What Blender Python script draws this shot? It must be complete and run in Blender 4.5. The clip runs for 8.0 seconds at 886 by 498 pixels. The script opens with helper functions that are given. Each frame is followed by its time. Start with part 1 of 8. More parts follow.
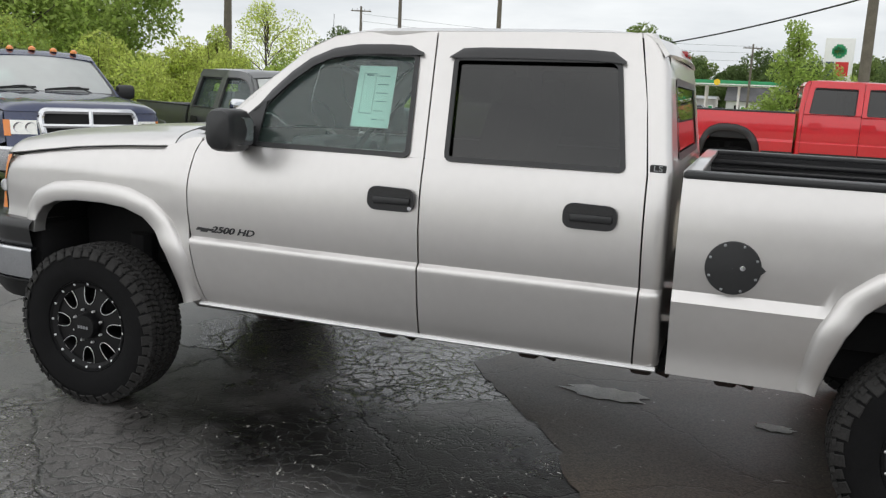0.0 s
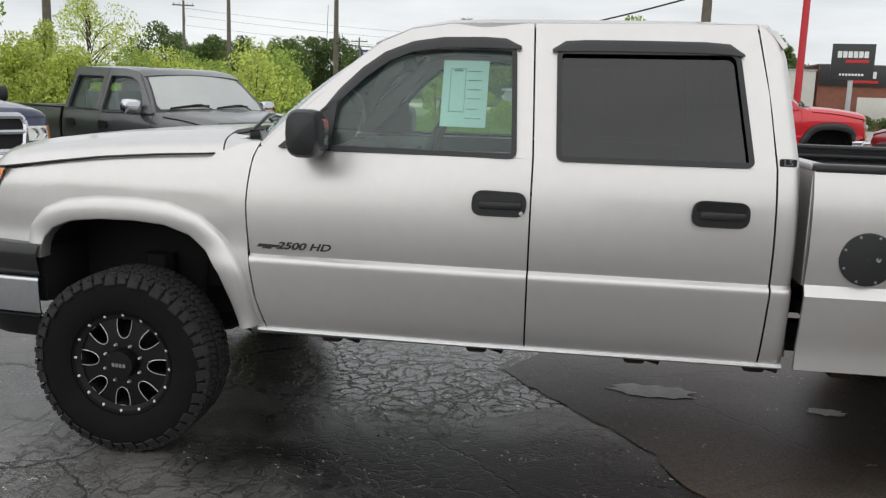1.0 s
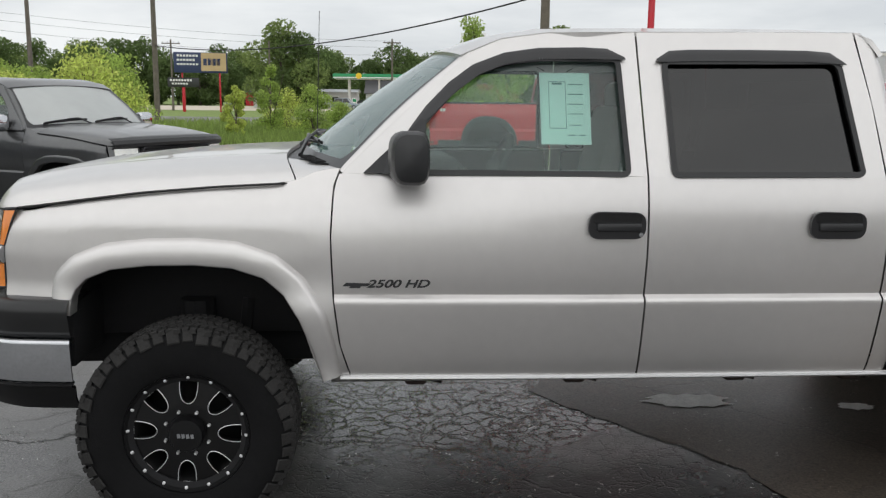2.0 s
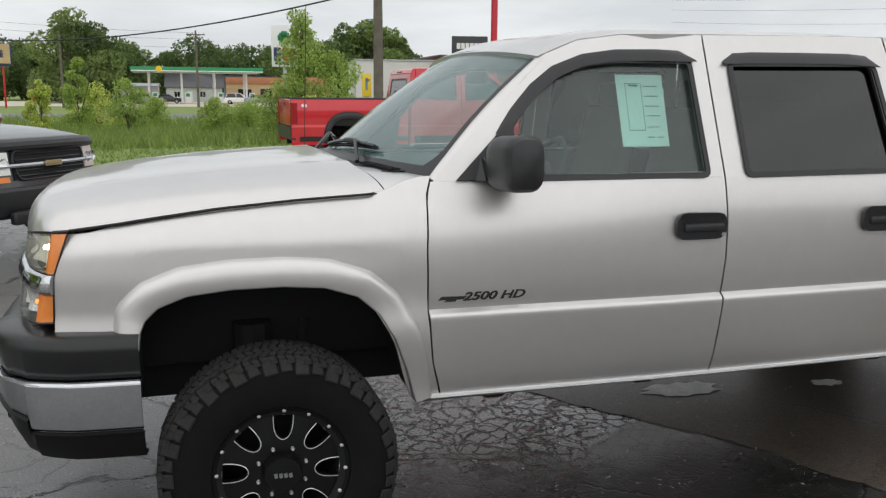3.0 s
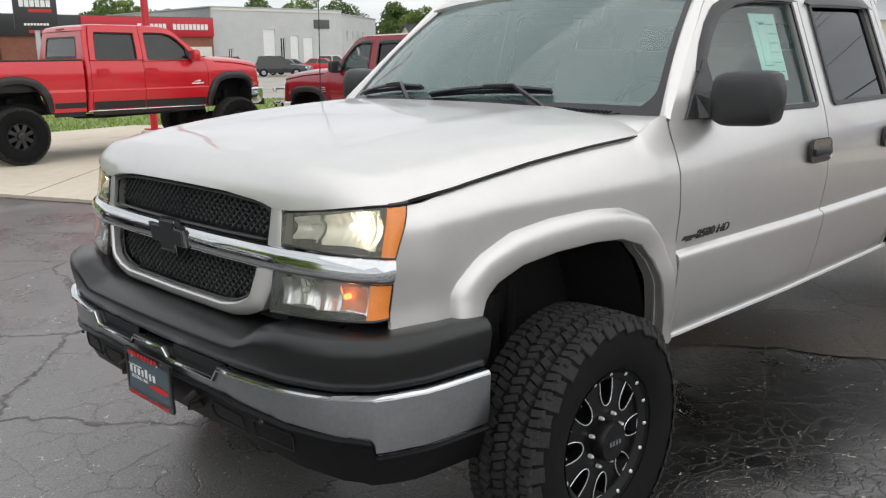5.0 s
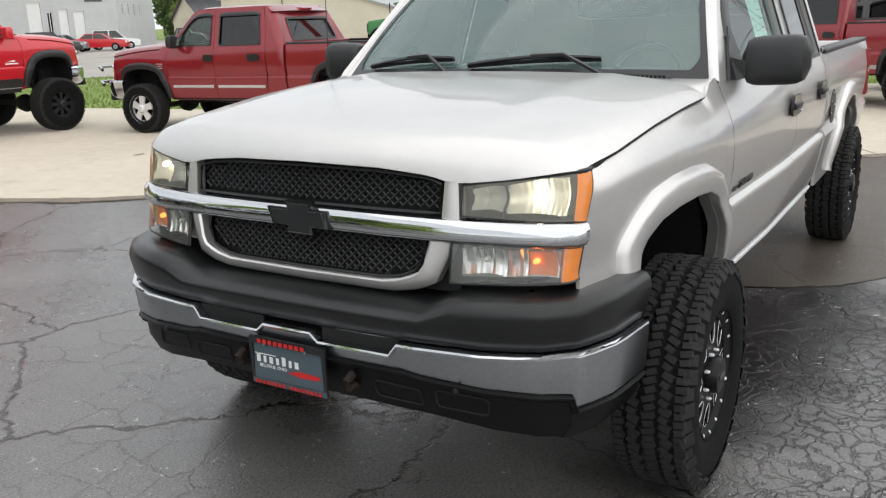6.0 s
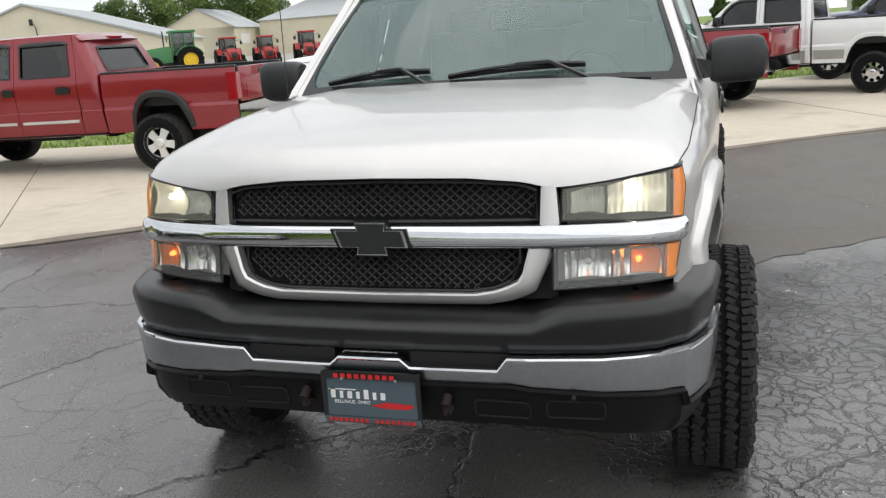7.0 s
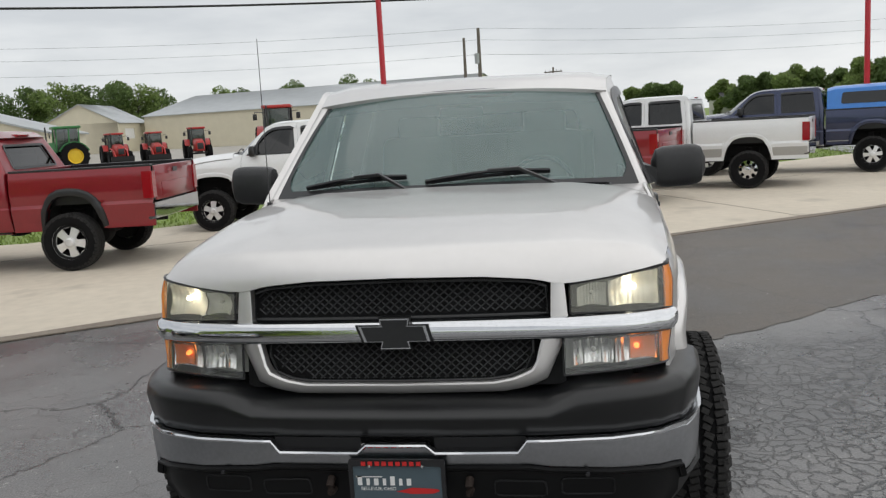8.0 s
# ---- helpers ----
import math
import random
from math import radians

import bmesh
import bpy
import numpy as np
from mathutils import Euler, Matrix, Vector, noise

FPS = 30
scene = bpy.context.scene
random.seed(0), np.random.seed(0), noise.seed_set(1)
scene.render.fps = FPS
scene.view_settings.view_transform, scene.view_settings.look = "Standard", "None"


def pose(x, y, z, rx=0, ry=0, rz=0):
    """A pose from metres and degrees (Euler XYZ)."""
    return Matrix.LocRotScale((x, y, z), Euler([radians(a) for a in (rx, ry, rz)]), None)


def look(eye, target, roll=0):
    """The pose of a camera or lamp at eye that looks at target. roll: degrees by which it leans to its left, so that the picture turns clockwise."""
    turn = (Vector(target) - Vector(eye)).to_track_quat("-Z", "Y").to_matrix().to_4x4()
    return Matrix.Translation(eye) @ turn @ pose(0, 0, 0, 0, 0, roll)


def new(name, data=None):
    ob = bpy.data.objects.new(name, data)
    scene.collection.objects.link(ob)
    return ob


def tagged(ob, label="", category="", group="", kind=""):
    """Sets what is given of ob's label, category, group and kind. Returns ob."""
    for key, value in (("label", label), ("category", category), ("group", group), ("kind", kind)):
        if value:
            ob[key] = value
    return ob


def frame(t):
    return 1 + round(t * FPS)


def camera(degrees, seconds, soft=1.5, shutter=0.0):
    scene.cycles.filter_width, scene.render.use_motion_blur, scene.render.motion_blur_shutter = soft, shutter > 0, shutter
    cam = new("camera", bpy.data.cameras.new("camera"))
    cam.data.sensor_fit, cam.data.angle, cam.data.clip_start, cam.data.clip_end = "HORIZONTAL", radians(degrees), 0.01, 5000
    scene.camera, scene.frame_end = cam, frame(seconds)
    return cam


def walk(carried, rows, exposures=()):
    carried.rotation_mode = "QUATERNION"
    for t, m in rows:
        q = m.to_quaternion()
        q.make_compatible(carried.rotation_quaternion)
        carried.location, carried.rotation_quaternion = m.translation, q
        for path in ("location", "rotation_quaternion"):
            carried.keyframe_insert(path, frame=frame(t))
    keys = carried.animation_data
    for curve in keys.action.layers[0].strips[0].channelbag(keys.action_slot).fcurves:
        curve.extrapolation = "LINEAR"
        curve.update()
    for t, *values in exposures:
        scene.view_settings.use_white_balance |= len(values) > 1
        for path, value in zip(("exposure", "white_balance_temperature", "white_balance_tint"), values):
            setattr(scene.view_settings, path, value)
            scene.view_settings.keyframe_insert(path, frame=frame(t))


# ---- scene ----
cam = camera(54.3, 8.0, soft=1.3)
PATH = [
    (0, (3.242, -4.747, 1.75), (2.599, -2.884, 1.394), 2.7),
    (0.5, (2.621, -4.85, 1.732), (2.163, -2.932, 1.385), 2.8),
    (1, (1.972, -4.758, 1.706), (1.71, -2.805, 1.356), 1.9),
    (1.2, (1.719, -4.74, 1.717), (1.522, -2.78, 1.366), 1.8),
    (2.5, (0.21, -4.256, 1.761), (0.591, -2.322, 1.425), 0.1),
    (3, (-0.309, -4.103, 1.776), (0.268, -2.221, 1.424), 0.4),
    (3.5, (-0.827, -3.756, 1.751), (-0.062, -1.946, 1.378), 0.6),
    (4, (-1.387, -3.441, 1.739), (-0.355, -1.776, 1.335), 1.8),
    (4.5, (-1.852, -3.036, 1.702), (-0.631, -1.51, 1.282), 0.3),
    (5, (-2.281, -2.663, 1.702), (-0.906, -1.279, 1.263), -0.7),
    (6.5, (-3.264, -1.387, 1.749), (-1.5, -0.602, 1.227), -2.6),
    (7, (-3.351, -0.961, 1.724), (-1.494, -0.398, 1.239), -3.7),
    (7.5, (-3.565, -0.71, 1.763), (-1.646, -0.326, 1.354), -4.2),
    (8, (-3.686, -0.615, 1.81), (-1.731, -0.305, 1.521), -3.3),
]
walk(cam, [(t, look(eye, target, roll)) for t, eye, target, roll in PATH],
     [(0, 0.22), (1, 0.15), (2.5, 0.08), (3.5, 0.15), (4.5, 0.33), (5, 0.36), (6.5, 0.52), (7, 0.45), (7.5, 0.34), (8, 0.02)])

# ---- light: an overcast spring day ----
SUN_EL, SUN_AZ = radians(58), radians(190)
world = bpy.data.worlds.new("sky")
scene.world = world
world.use_nodes = True
wt = world.node_tree
wt.nodes.clear()
w_out = wt.nodes.new("ShaderNodeOutputWorld")
w_bg = wt.nodes.new("ShaderNodeBackground")
w_sky = wt.nodes.new("ShaderNodeTexSky")
w_sky.sky_type = "NISHITA"
w_sky.sun_disc = False
w_sky.sun_elevation = SUN_EL
w_sky.sun_rotation = SUN_AZ
w_co = wt.nodes.new("ShaderNodeTexCoord")
w_map = wt.nodes.new("ShaderNodeMapping")
w_map.inputs["Scale"].default_value = (1.2, 1.2, 5.5)
w_n = wt.nodes.new("ShaderNodeTexNoise")
w_n.inputs["Scale"].default_value = 2.2
w_n.inputs["Detail"].default_value = 6
w_n.inputs["Roughness"].default_value = 0.55
w_r = wt.nodes.new("ShaderNodeValToRGB")
w_r.color_ramp.elements[0].position, w_r.color_ramp.elements[0].color = 0.36, (7.2, 7.5, 7.8, 1)
w_r.color_ramp.elements[1].position, w_r.color_ramp.elements[1].color = 0.62, (9.7, 9.9, 10.0, 1)
w_m = wt.nodes.new("ShaderNodeMixRGB")
w_m.inputs[0].default_value = 0.93
wt.links.new(w_co.outputs["Generated"], w_map.inputs[0])
wt.links.new(w_map.outputs[0], w_n.inputs["Vector"])
wt.links.new(w_n.outputs["Fac"], w_r.inputs[0])
wt.links.new(w_sky.outputs[0], w_m.inputs[1])
wt.links.new(w_r.outputs[0], w_m.inputs[2])
wt.links.new(w_m.outputs[0], w_bg.inputs[0])
w_bg.inputs[1].default_value = 0.09
wt.links.new(w_bg.outputs[0], w_out.inputs[0])
sun_data = bpy.data.lights.new("sun", "SUN")
sun_data.energy, sun_data.angle, sun_data.color = 1.1, radians(130), (1.0, 0.97, 0.92)
sun = new("sun", sun_data)
sun.matrix_world = look((math.sin(SUN_AZ) * 30, math.cos(SUN_AZ) * 30, 30 * math.tan(SUN_EL)), (0, 0, 0))

# ---- materials ----
def mat(name, color, rough=0.5, metal=0.0, var=0.0, scale=3.0, bump=0.0, bscale=60.0, coat=0.0, spec=0.5,
        emit=0.0, rand=0.0, island=False, rvar=0.0, dirt=None):
    """A principled material with colour variation at two scales, fine relief, and per-object variation."""
    m = bpy.data.materials.new(name)
    m.use_nodes = True
    nt = m.node_tree
    b = nt.nodes["Principled BSDF"]
    b.inputs["Base Color"].default_value = (*color, 1)
    b.inputs["Roughness"].default_value = rough
    b.inputs["Metallic"].default_value = metal
    b.inputs["Coat Weight"].default_value = coat
    b.inputs["Coat Roughness"].default_value = 0.04
    b.inputs["Specular IOR Level"].default_value = spec
    if emit:
        b.inputs["Emission Color"].default_value = (*color, 1)
        b.inputs["Emission Strength"].default_value = emit
    N, L = nt.nodes.new, nt.links.new
    geo = N("ShaderNodeNewGeometry")
    if var or rvar:
        n1, n2 = N("ShaderNodeTexNoise"), N("ShaderNodeTexNoise")
        for n, s in ((n1, scale), (n2, scale * 9)):
            n.inputs["Scale"].default_value = s
            n.inputs["Detail"].default_value = 4
            L(geo.outputs["Position"], n.inputs["Vector"])
        mix = N("ShaderNodeMath")
        mix.operation = "ADD"
        L(n1.outputs["Fac"], mix.inputs[0])
        L(n2.outputs["Fac"], mix.inputs[1])
        if var:
            mr = N("ShaderNodeMapRange")
            mr.inputs["From Min"].default_value, mr.inputs["From Max"].default_value = 0.65, 1.35
            mr.inputs["To Min"].default_value, mr.inputs["To Max"].default_value = 1 - var, 1 + var
            L(mix.outputs[0], mr.inputs["Value"])
            sc = N("ShaderNodeVectorMath")
            sc.operation = "SCALE"
            sc.inputs[0].default_value = color
            L(mr.outputs["Result"], sc.inputs["Scale"])
            last = sc.outputs["Vector"]
            if rand:
                src = geo.outputs["Random Per Island"]
                if not island:
                    src = N("ShaderNodeObjectInfo").outputs["Random"]
                r2 = N("ShaderNodeMapRange")
                r2.inputs["To Min"].default_value, r2.inputs["To Max"].default_value = 1 - rand, 1 + rand
                L(src, r2.inputs["Value"])
                s2 = N("ShaderNodeVectorMath")
                s2.operation = "SCALE"
                L(last, s2.inputs[0])
                L(r2.outputs["Result"], s2.inputs["Scale"])
                last = s2.outputs["Vector"]
            if dirt:
                dn, dr, dm = N("ShaderNodeTexNoise"), N("ShaderNodeValToRGB"), N("ShaderNodeMixRGB")
                dn.inputs["Scale"].default_value = dirt[1]
                dn.inputs["Detail"].default_value = 7
                L(geo.outputs["Position"], dn.inputs["Vector"])
                dr.color_ramp.elements[0].position, dr.color_ramp.elements[1].position = dirt[2], dirt[2] + 0.12
                L(dn.outputs["Fac"], dr.inputs[0])
                L(dr.outputs[0], dm.inputs[0])
                L(last, dm.inputs[1])
                dm.inputs[2].default_value = (*dirt[0], 1)
                last = dm.outputs[0]
            L(last, b.inputs["Base Color"])
        if rvar:
            rr = N("ShaderNodeMapRange")
            rr.inputs["From Min"].default_value, rr.inputs["From Max"].default_value = 0.65, 1.35
            rr.inputs["To Min"].default_value, rr.inputs["To Max"].default_value = rough - rvar, rough + rvar
            L(mix.outputs[0], rr.inputs["Value"])
            L(rr.outputs["Result"], b.inputs["Roughness"])
    if bump:
        nb, bp = N("ShaderNodeTexNoise"), N("ShaderNodeBump")
        nb.inputs["Scale"].default_value = bscale
        nb.inputs["Detail"].default_value = 3
        bp.inputs["Strength"].default_value = bump
        bp.inputs["Distance"].default_value = 0.01
        L(geo.outputs["Position"], nb.inputs["Vector"])
        L(nb.outputs["Fac"], bp.inputs["Height"])
        L(bp.outputs[0], b.inputs["Normal"])
    return m


def leafy(*a, **k):
    """A leaf material that lets some light through."""
    m = mat(*a, **k)
    nt = m.node_tree
    b = nt.nodes["Principled BSDF"]
    out = nt.nodes["Material Output"]
    tr, mix = nt.nodes.new("ShaderNodeBsdfTranslucent"), nt.nodes.new("ShaderNodeMixShader")
    mix.inputs[0].default_value = 0.5
    nt.links.new(b.inputs["Base Color"].links[0].from_socket, tr.inputs[0])
    nt.links.new(b.outputs[0], mix.inputs[1])
    nt.links.new(tr.outputs[0], mix.inputs[2])
    nt.links.new(mix.outputs[0], out.inputs[0])
    return m


def glass(name, tint, gloss=1.0, ior=1.6, dust=0.0, film=(0.62, 0.64, 0.60)):
    """A thin pane: clear through its tint, glossy at its skin."""
    m = bpy.data.materials.new(name)
    m.use_nodes = True
    nt = m.node_tree
    nt.nodes.clear()
    N, L = nt.nodes.new, nt.links.new
    out, mix, tr, gl, fr = (N("ShaderNodeOutputMaterial"), N("ShaderNodeMixShader"), N("ShaderNodeBsdfTransparent"),
                            N("ShaderNodeBsdfGlossy"), N("ShaderNodeFresnel"))
    tr.inputs[0].default_value = (*tint, 1)
    gl.inputs["Roughness"].default_value = 0.02
    gl.inputs[0].default_value = (gloss, gloss, gloss, 1)
    fr.inputs[0].default_value = ior
    L(fr.outputs[0], mix.inputs[0])
    L(tr.outputs[0], mix.inputs[1])
    L(gl.outputs[0], mix.inputs[2])
    last = mix.outputs[0]
    # diffuse haze, for cloudy lenses and for painted-in sky brightness on panes
    if dust:
        df, dm = N("ShaderNodeBsdfDiffuse"), N("ShaderNodeMixShader")
        df.inputs[0].default_value = (*film, 1)
        dn, dr, geo = N("ShaderNodeTexNoise"), N("ShaderNodeMapRange"), N("ShaderNodeNewGeometry")
        dn.inputs["Scale"].default_value = 5.0
        dn.inputs["Detail"].default_value = 5
        L(geo.outputs["Position"], dn.inputs["Vector"])
        dr.inputs["To Min"].default_value, dr.inputs["To Max"].default_value = dust * 0.93, dust * 1.07
        L(dn.outputs["Fac"], dr.inputs["Value"])
        L(dr.outputs["Result"], dm.inputs[0])
        L(last, dm.inputs[1])
        L(df.outputs[0], dm.inputs[2])
        last = dm.outputs[0]
    L(last, out.inputs[0])
    return m


def asphalt(name, color, crack, mask_lo, rough=0.55, chips=0.62, gloss=0.5, specks=0.0, crazed=(), sealed=()):
    """Worn asphalt: fine aggregate, alligator cracks in patches, long wandering cracks, pale chips."""
    m = mat(name, color, rough)
    nt = m.node_tree
    b = nt.nodes["Principled BSDF"]
    b.inputs["Specular IOR Level"].default_value = gloss
    b.inputs["IOR"].default_value = 1.6
    N, L = nt.nodes.new, nt.links.new
    geo = N("ShaderNodeNewGeometry")

    def noise_tex(s, d=5, rgh=0.55):
        n = N("ShaderNodeTexNoise")
        n.inputs["Scale"].default_value, n.inputs["Detail"].default_value = s, d
        n.inputs["Roughness"].default_value = rgh
        L(geo.outputs["Position"], n.inputs["Vector"])
        return n

    def math_node(op, a, c=None):
        n = N("ShaderNodeMath")
        n.operation = op
        for i, v in enumerate((a, c)):
            if v is None:
                continue
            if isinstance(v, (int, float)):
                n.inputs[i].default_value = v
            else:
                L(v, n.inputs[i])
        return n.outputs[0]

    def ramp(src, lo, hi, a=0.0, c=1.0):
        n = N("ShaderNodeMapRange")
        n.inputs["From Min"].default_value, n.inputs["From Max"].default_value = lo, hi
        n.inputs["To Min"].default_value, n.inputs["To Max"].default_value = a, c
        L(src, n.inputs["Value"])
        return n.outputs["Result"]

    warp = noise_tex(2.6, 6, 0.65)
    wadd = N("ShaderNodeMixRGB")
    wadd.blend_type = "ADD"
    wadd.inputs[0].default_value = 0.42
    L(geo.outputs["Position"], wadd.inputs[1])
    L(warp.outputs["Color"], wadd.inputs[2])

    def cells(s):
        v = N("ShaderNodeTexVoronoi")
        v.feature, v.voronoi_dimensions = "DISTANCE_TO_EDGE", "2D"
        v.inputs["Scale"].default_value = s
        L(wadd.outputs[0], v.inputs["Vector"])
        return v.outputs["Distance"]

    fine = ramp(cells(10.0), 0.0, 0.10, 1.0, 0)
    mid = ramp(cells(4.2), 0.0, 0.034, 1.0, 0)
    long = ramp(cells(0.62), 0.0, 0.011, 1, 0)
    mask = ramp(noise_tex(0.42, 3).outputs["Fac"], mask_lo + 0.05, mask_lo + 0.18, 0.0, 0.16)
    mask2 = ramp(noise_tex(0.8, 3).outputs["Fac"], mask_lo - 0.02, mask_lo + 0.10, 0.0, 0.34)
    edge_noise = noise_tex(1.6, 5, 0.6)

    def blob(cx, cy, rx, ry, deg, soft=0.35):
        """A soft ragged oval stretch of ground."""
        mp = N("ShaderNodeMapping")
        mp.vector_type = "TEXTURE"
        mp.inputs["Location"].default_value = (cx, cy, 0)
        mp.inputs["Rotation"].default_value = (0, 0, radians(deg))
        mp.inputs["Scale"].default_value = (rx, ry, 1)
        L(geo.outputs["Position"], mp.inputs["Vector"])
        ln = N("ShaderNodeVectorMath")
        ln.operation = "LENGTH"
        L(mp.outputs[0], ln.inputs[0])
        r = math_node("ADD", ln.outputs["Value"], ramp(edge_noise.outputs["Fac"], 0.25, 0.75, -0.55, 0.55))
        return ramp(r, 1 - soft, 1 + soft, 1, 0)

    for q in crazed:
        mask = math_node("MAXIMUM", mask, blob(*q))
        mask2 = math_node("MAXIMUM", mask2, blob(*q))
    cr = math_node("MAXIMUM", math_node("MULTIPLY", fine, mask), math_node("MULTIPLY", mid, mask2))
    cr = math_node("MULTIPLY", math_node("MAXIMUM", cr, long), crack)
    big, grit = noise_tex(0.7, 6, 0.6), noise_tex(90, 2)
    tone = math_node("ADD", ramp(big.outputs["Fac"], 0.3, 0.7, 0.55, 1.5), ramp(grit.outputs["Fac"], 0.3, 0.7, -0.6, 0.6))
    # ragged ovals of darker tone; the first is also less glossy
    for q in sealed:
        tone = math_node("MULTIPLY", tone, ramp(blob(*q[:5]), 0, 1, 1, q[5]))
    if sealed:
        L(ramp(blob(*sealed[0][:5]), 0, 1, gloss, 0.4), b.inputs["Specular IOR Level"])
    tone = math_node("MULTIPLY", tone, ramp(cr, 0, 1, 1, 0.08))
    sc = N("ShaderNodeVectorMath")
    sc.operation = "SCALE"
    sc.inputs[0].default_value = color
    L(tone, sc.inputs["Scale"])
    chip = math_node("MULTIPLY", ramp(noise_tex(38, 2).outputs["Fac"], chips + 0.08, chips + 0.11), ramp(noise_tex(1.3, 4).outputs["Fac"], 0.46, 0.58))
    mx = N("ShaderNodeMixRGB")
    L(chip, mx.inputs[0])
    L(sc.outputs["Vector"], mx.inputs[1])
    mx.inputs[2].default_value = (0.32, 0.31, 0.29, 1)
    dots = N("ShaderNodeTexVoronoi")
    dots.voronoi_dimensions = "2D"
    dots.inputs["Scale"].default_value = 24.0
    L(wadd.outputs[0], dots.inputs["Vector"])
    pick = N("ShaderNodeSeparateColor")
    L(dots.outputs["Color"], pick.inputs[0])
    size = ramp(pick.outputs[1], 0.0, 1.0, 0.02, 0.17)
    dot = math_node("MULTIPLY", math_node("LESS_THAN", dots.outputs["Distance"], size), math_node("LESS_THAN", pick.outputs[0], specks))
    dot = math_node("MULTIPLY", dot, ramp(noise_tex(2.3, 5).outputs["Fac"], 0.47, 0.56))
    mx2 = N("ShaderNodeMixRGB")
    L(dot, mx2.inputs[0])
    L(mx.outputs[0], mx2.inputs[1])
    mx2.inputs[2].default_value = (0.50, 0.49, 0.46, 1)
    L(mx2.outputs[0], b.inputs["Base Color"])
    wet = ramp(big.outputs["Fac"], 0.3, 0.7, rough - 0.08, rough + 0.16)
    if crazed:
        wet = math_node("MULTIPLY", wet, ramp(blob(*crazed[0]), 0, 1, 1, 0.62))
    L(wet, b.inputs["Roughness"])
    h = math_node("SUBTRACT", math_node("MULTIPLY", grit.outputs["Fac"], 0.35), cr)
    bp = N("ShaderNodeBump")
    bp.inputs["Strength"].default_value = 0.38
    bp.inputs["Distance"].default_value = 0.014
    L(h, bp.inputs["Height"])
    L(bp.outputs[0], b.inputs["Normal"])
    return m


PEWTER = mat("pewter_paint", (0.655, 0.638, 0.628), 0.40, 0.80, var=0.025, scale=2.0, coat=0.7)
CHROME = mat("chrome", (0.62, 0.63, 0.65), 0.07, 1.0, var=0.05, scale=6)
STEEL = mat("bright_steel", (0.40, 0.41, 0.43), 0.28, 1.0, var=0.1, scale=8)
BUMPERPAD = mat("bumper_pad", (0.008, 0.0083, 0.009), 0.30, spec=0.5, var=0.15, scale=5, bump=0.06, bscale=500)
DAMBLACK = mat("dam_black", (0.005, 0.005, 0.0055), 0.45, spec=0.22, var=0.2, scale=6)
RIMBLACK = mat("rim_black", (0.0045, 0.0045, 0.005), 0.32, spec=0.28, var=0.15, scale=9)
PLASTIC = mat("black_plastic", (0.017, 0.0175, 0.019), 0.40, var=0.15, scale=5, bump=0.15, bscale=400)
SATIN = mat("satin_black", (0.018, 0.018, 0.02), 0.3, var=0.1, scale=5)
GLOSSBLACK = mat("gloss_black", (0.008, 0.008, 0.009), 0.15, coat=0.5, var=0.1)
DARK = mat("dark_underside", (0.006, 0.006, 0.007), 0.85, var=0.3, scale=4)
RUBBER = mat("tyre_rubber", (0.006, 0.006, 0.0065), 0.85, spec=0.2, var=0.25, scale=7, bump=0.25, bscale=180)
TREAD = mat("tyre_tread", (0.025, 0.0243, 0.0238), 0.85, spec=0.3, var=0.3, scale=12, bump=0.3, bscale=120)
MILLED = mat("milled_aluminium", (0.75, 0.75, 0.76), 0.32, 0.55, var=0.06)
RUST = mat("rusty_steel", (0.032, 0.022, 0.018), 0.8, 0.3, var=0.4, scale=14)
CLOTH = mat("grey_seat_cloth", (0.26, 0.26, 0.255), 0.9, var=0.15, scale=9)
DASHM = mat("dash_vinyl", (0.075, 0.076, 0.078), 0.65, var=0.15)
PAPER = mat("mint_paper", (0.62, 0.80, 0.76), 0.8, var=0.03)
INK = mat("dark_ink", (0.16, 0.26, 0.26), 0.8, var=0.05)
WHITE = mat("white_paint", (0.78, 0.78, 0.77), 0.45, var=0.04)
# window and windscreen panes: sky sheen is put in as a pale diffuse layer
GLASS = glass("clear_glass", (0.80, 0.96, 0.91), ior=1.62, dust=0.09, film=(0.34, 0.48, 0.45))
WSGLASS = glass("windscreen_glass", (0.78, 0.95, 0.91), ior=1.85, dust=0.17, film=(0.38, 0.60, 0.58))
SHADEBAND = glass("shade_band_tint", (0.42, 0.50, 0.53), ior=1.05)
OTHERWS = glass("hazy_windscreen", (0.80, 0.93, 0.90), ior=2.3, dust=0.5, film=(0.74, 0.77, 0.76))
TINT = glass("tinted_glass", (0.03, 0.032, 0.035), ior=1.62)
LENS = glass("lamp_lens", (0.95, 0.95, 0.90), ior=1.45, dust=0.20, film=(0.55, 0.54, 0.47))
CLEARLENS = glass("clear_lamp_lens", (0.95, 0.95, 0.94), dust=0.10)
REFLECTOR = mat("lamp_reflector", (0.86, 0.86, 0.82), 0.36, 0.5, var=0.1, scale=30)
FACET = mat("faceted_reflector", (0.95, 0.95, 0.94), 0.16, 0.85, var=0.12, scale=60)
LAMPGREY = mat("lamp_housing_grey", (0.30, 0.30, 0.28), 0.45, var=0.08, scale=20)
AMBER = mat("amber_lens", (0.78, 0.235, 0.035), 0.22, coat=0.6, var=0.08, scale=20)
REDLENS = mat("red_lens", (0.30, 0.007, 0.012), 0.15, coat=0.7, var=0.08, scale=20)
BULB = mat("lit_warm_bulb", (1.0, 0.90, 0.68), 0.4, emit=7.0)
ABULB = mat("lit_amber_bulb", (1.0, 0.30, 0.05), 0.4, emit=2.0)
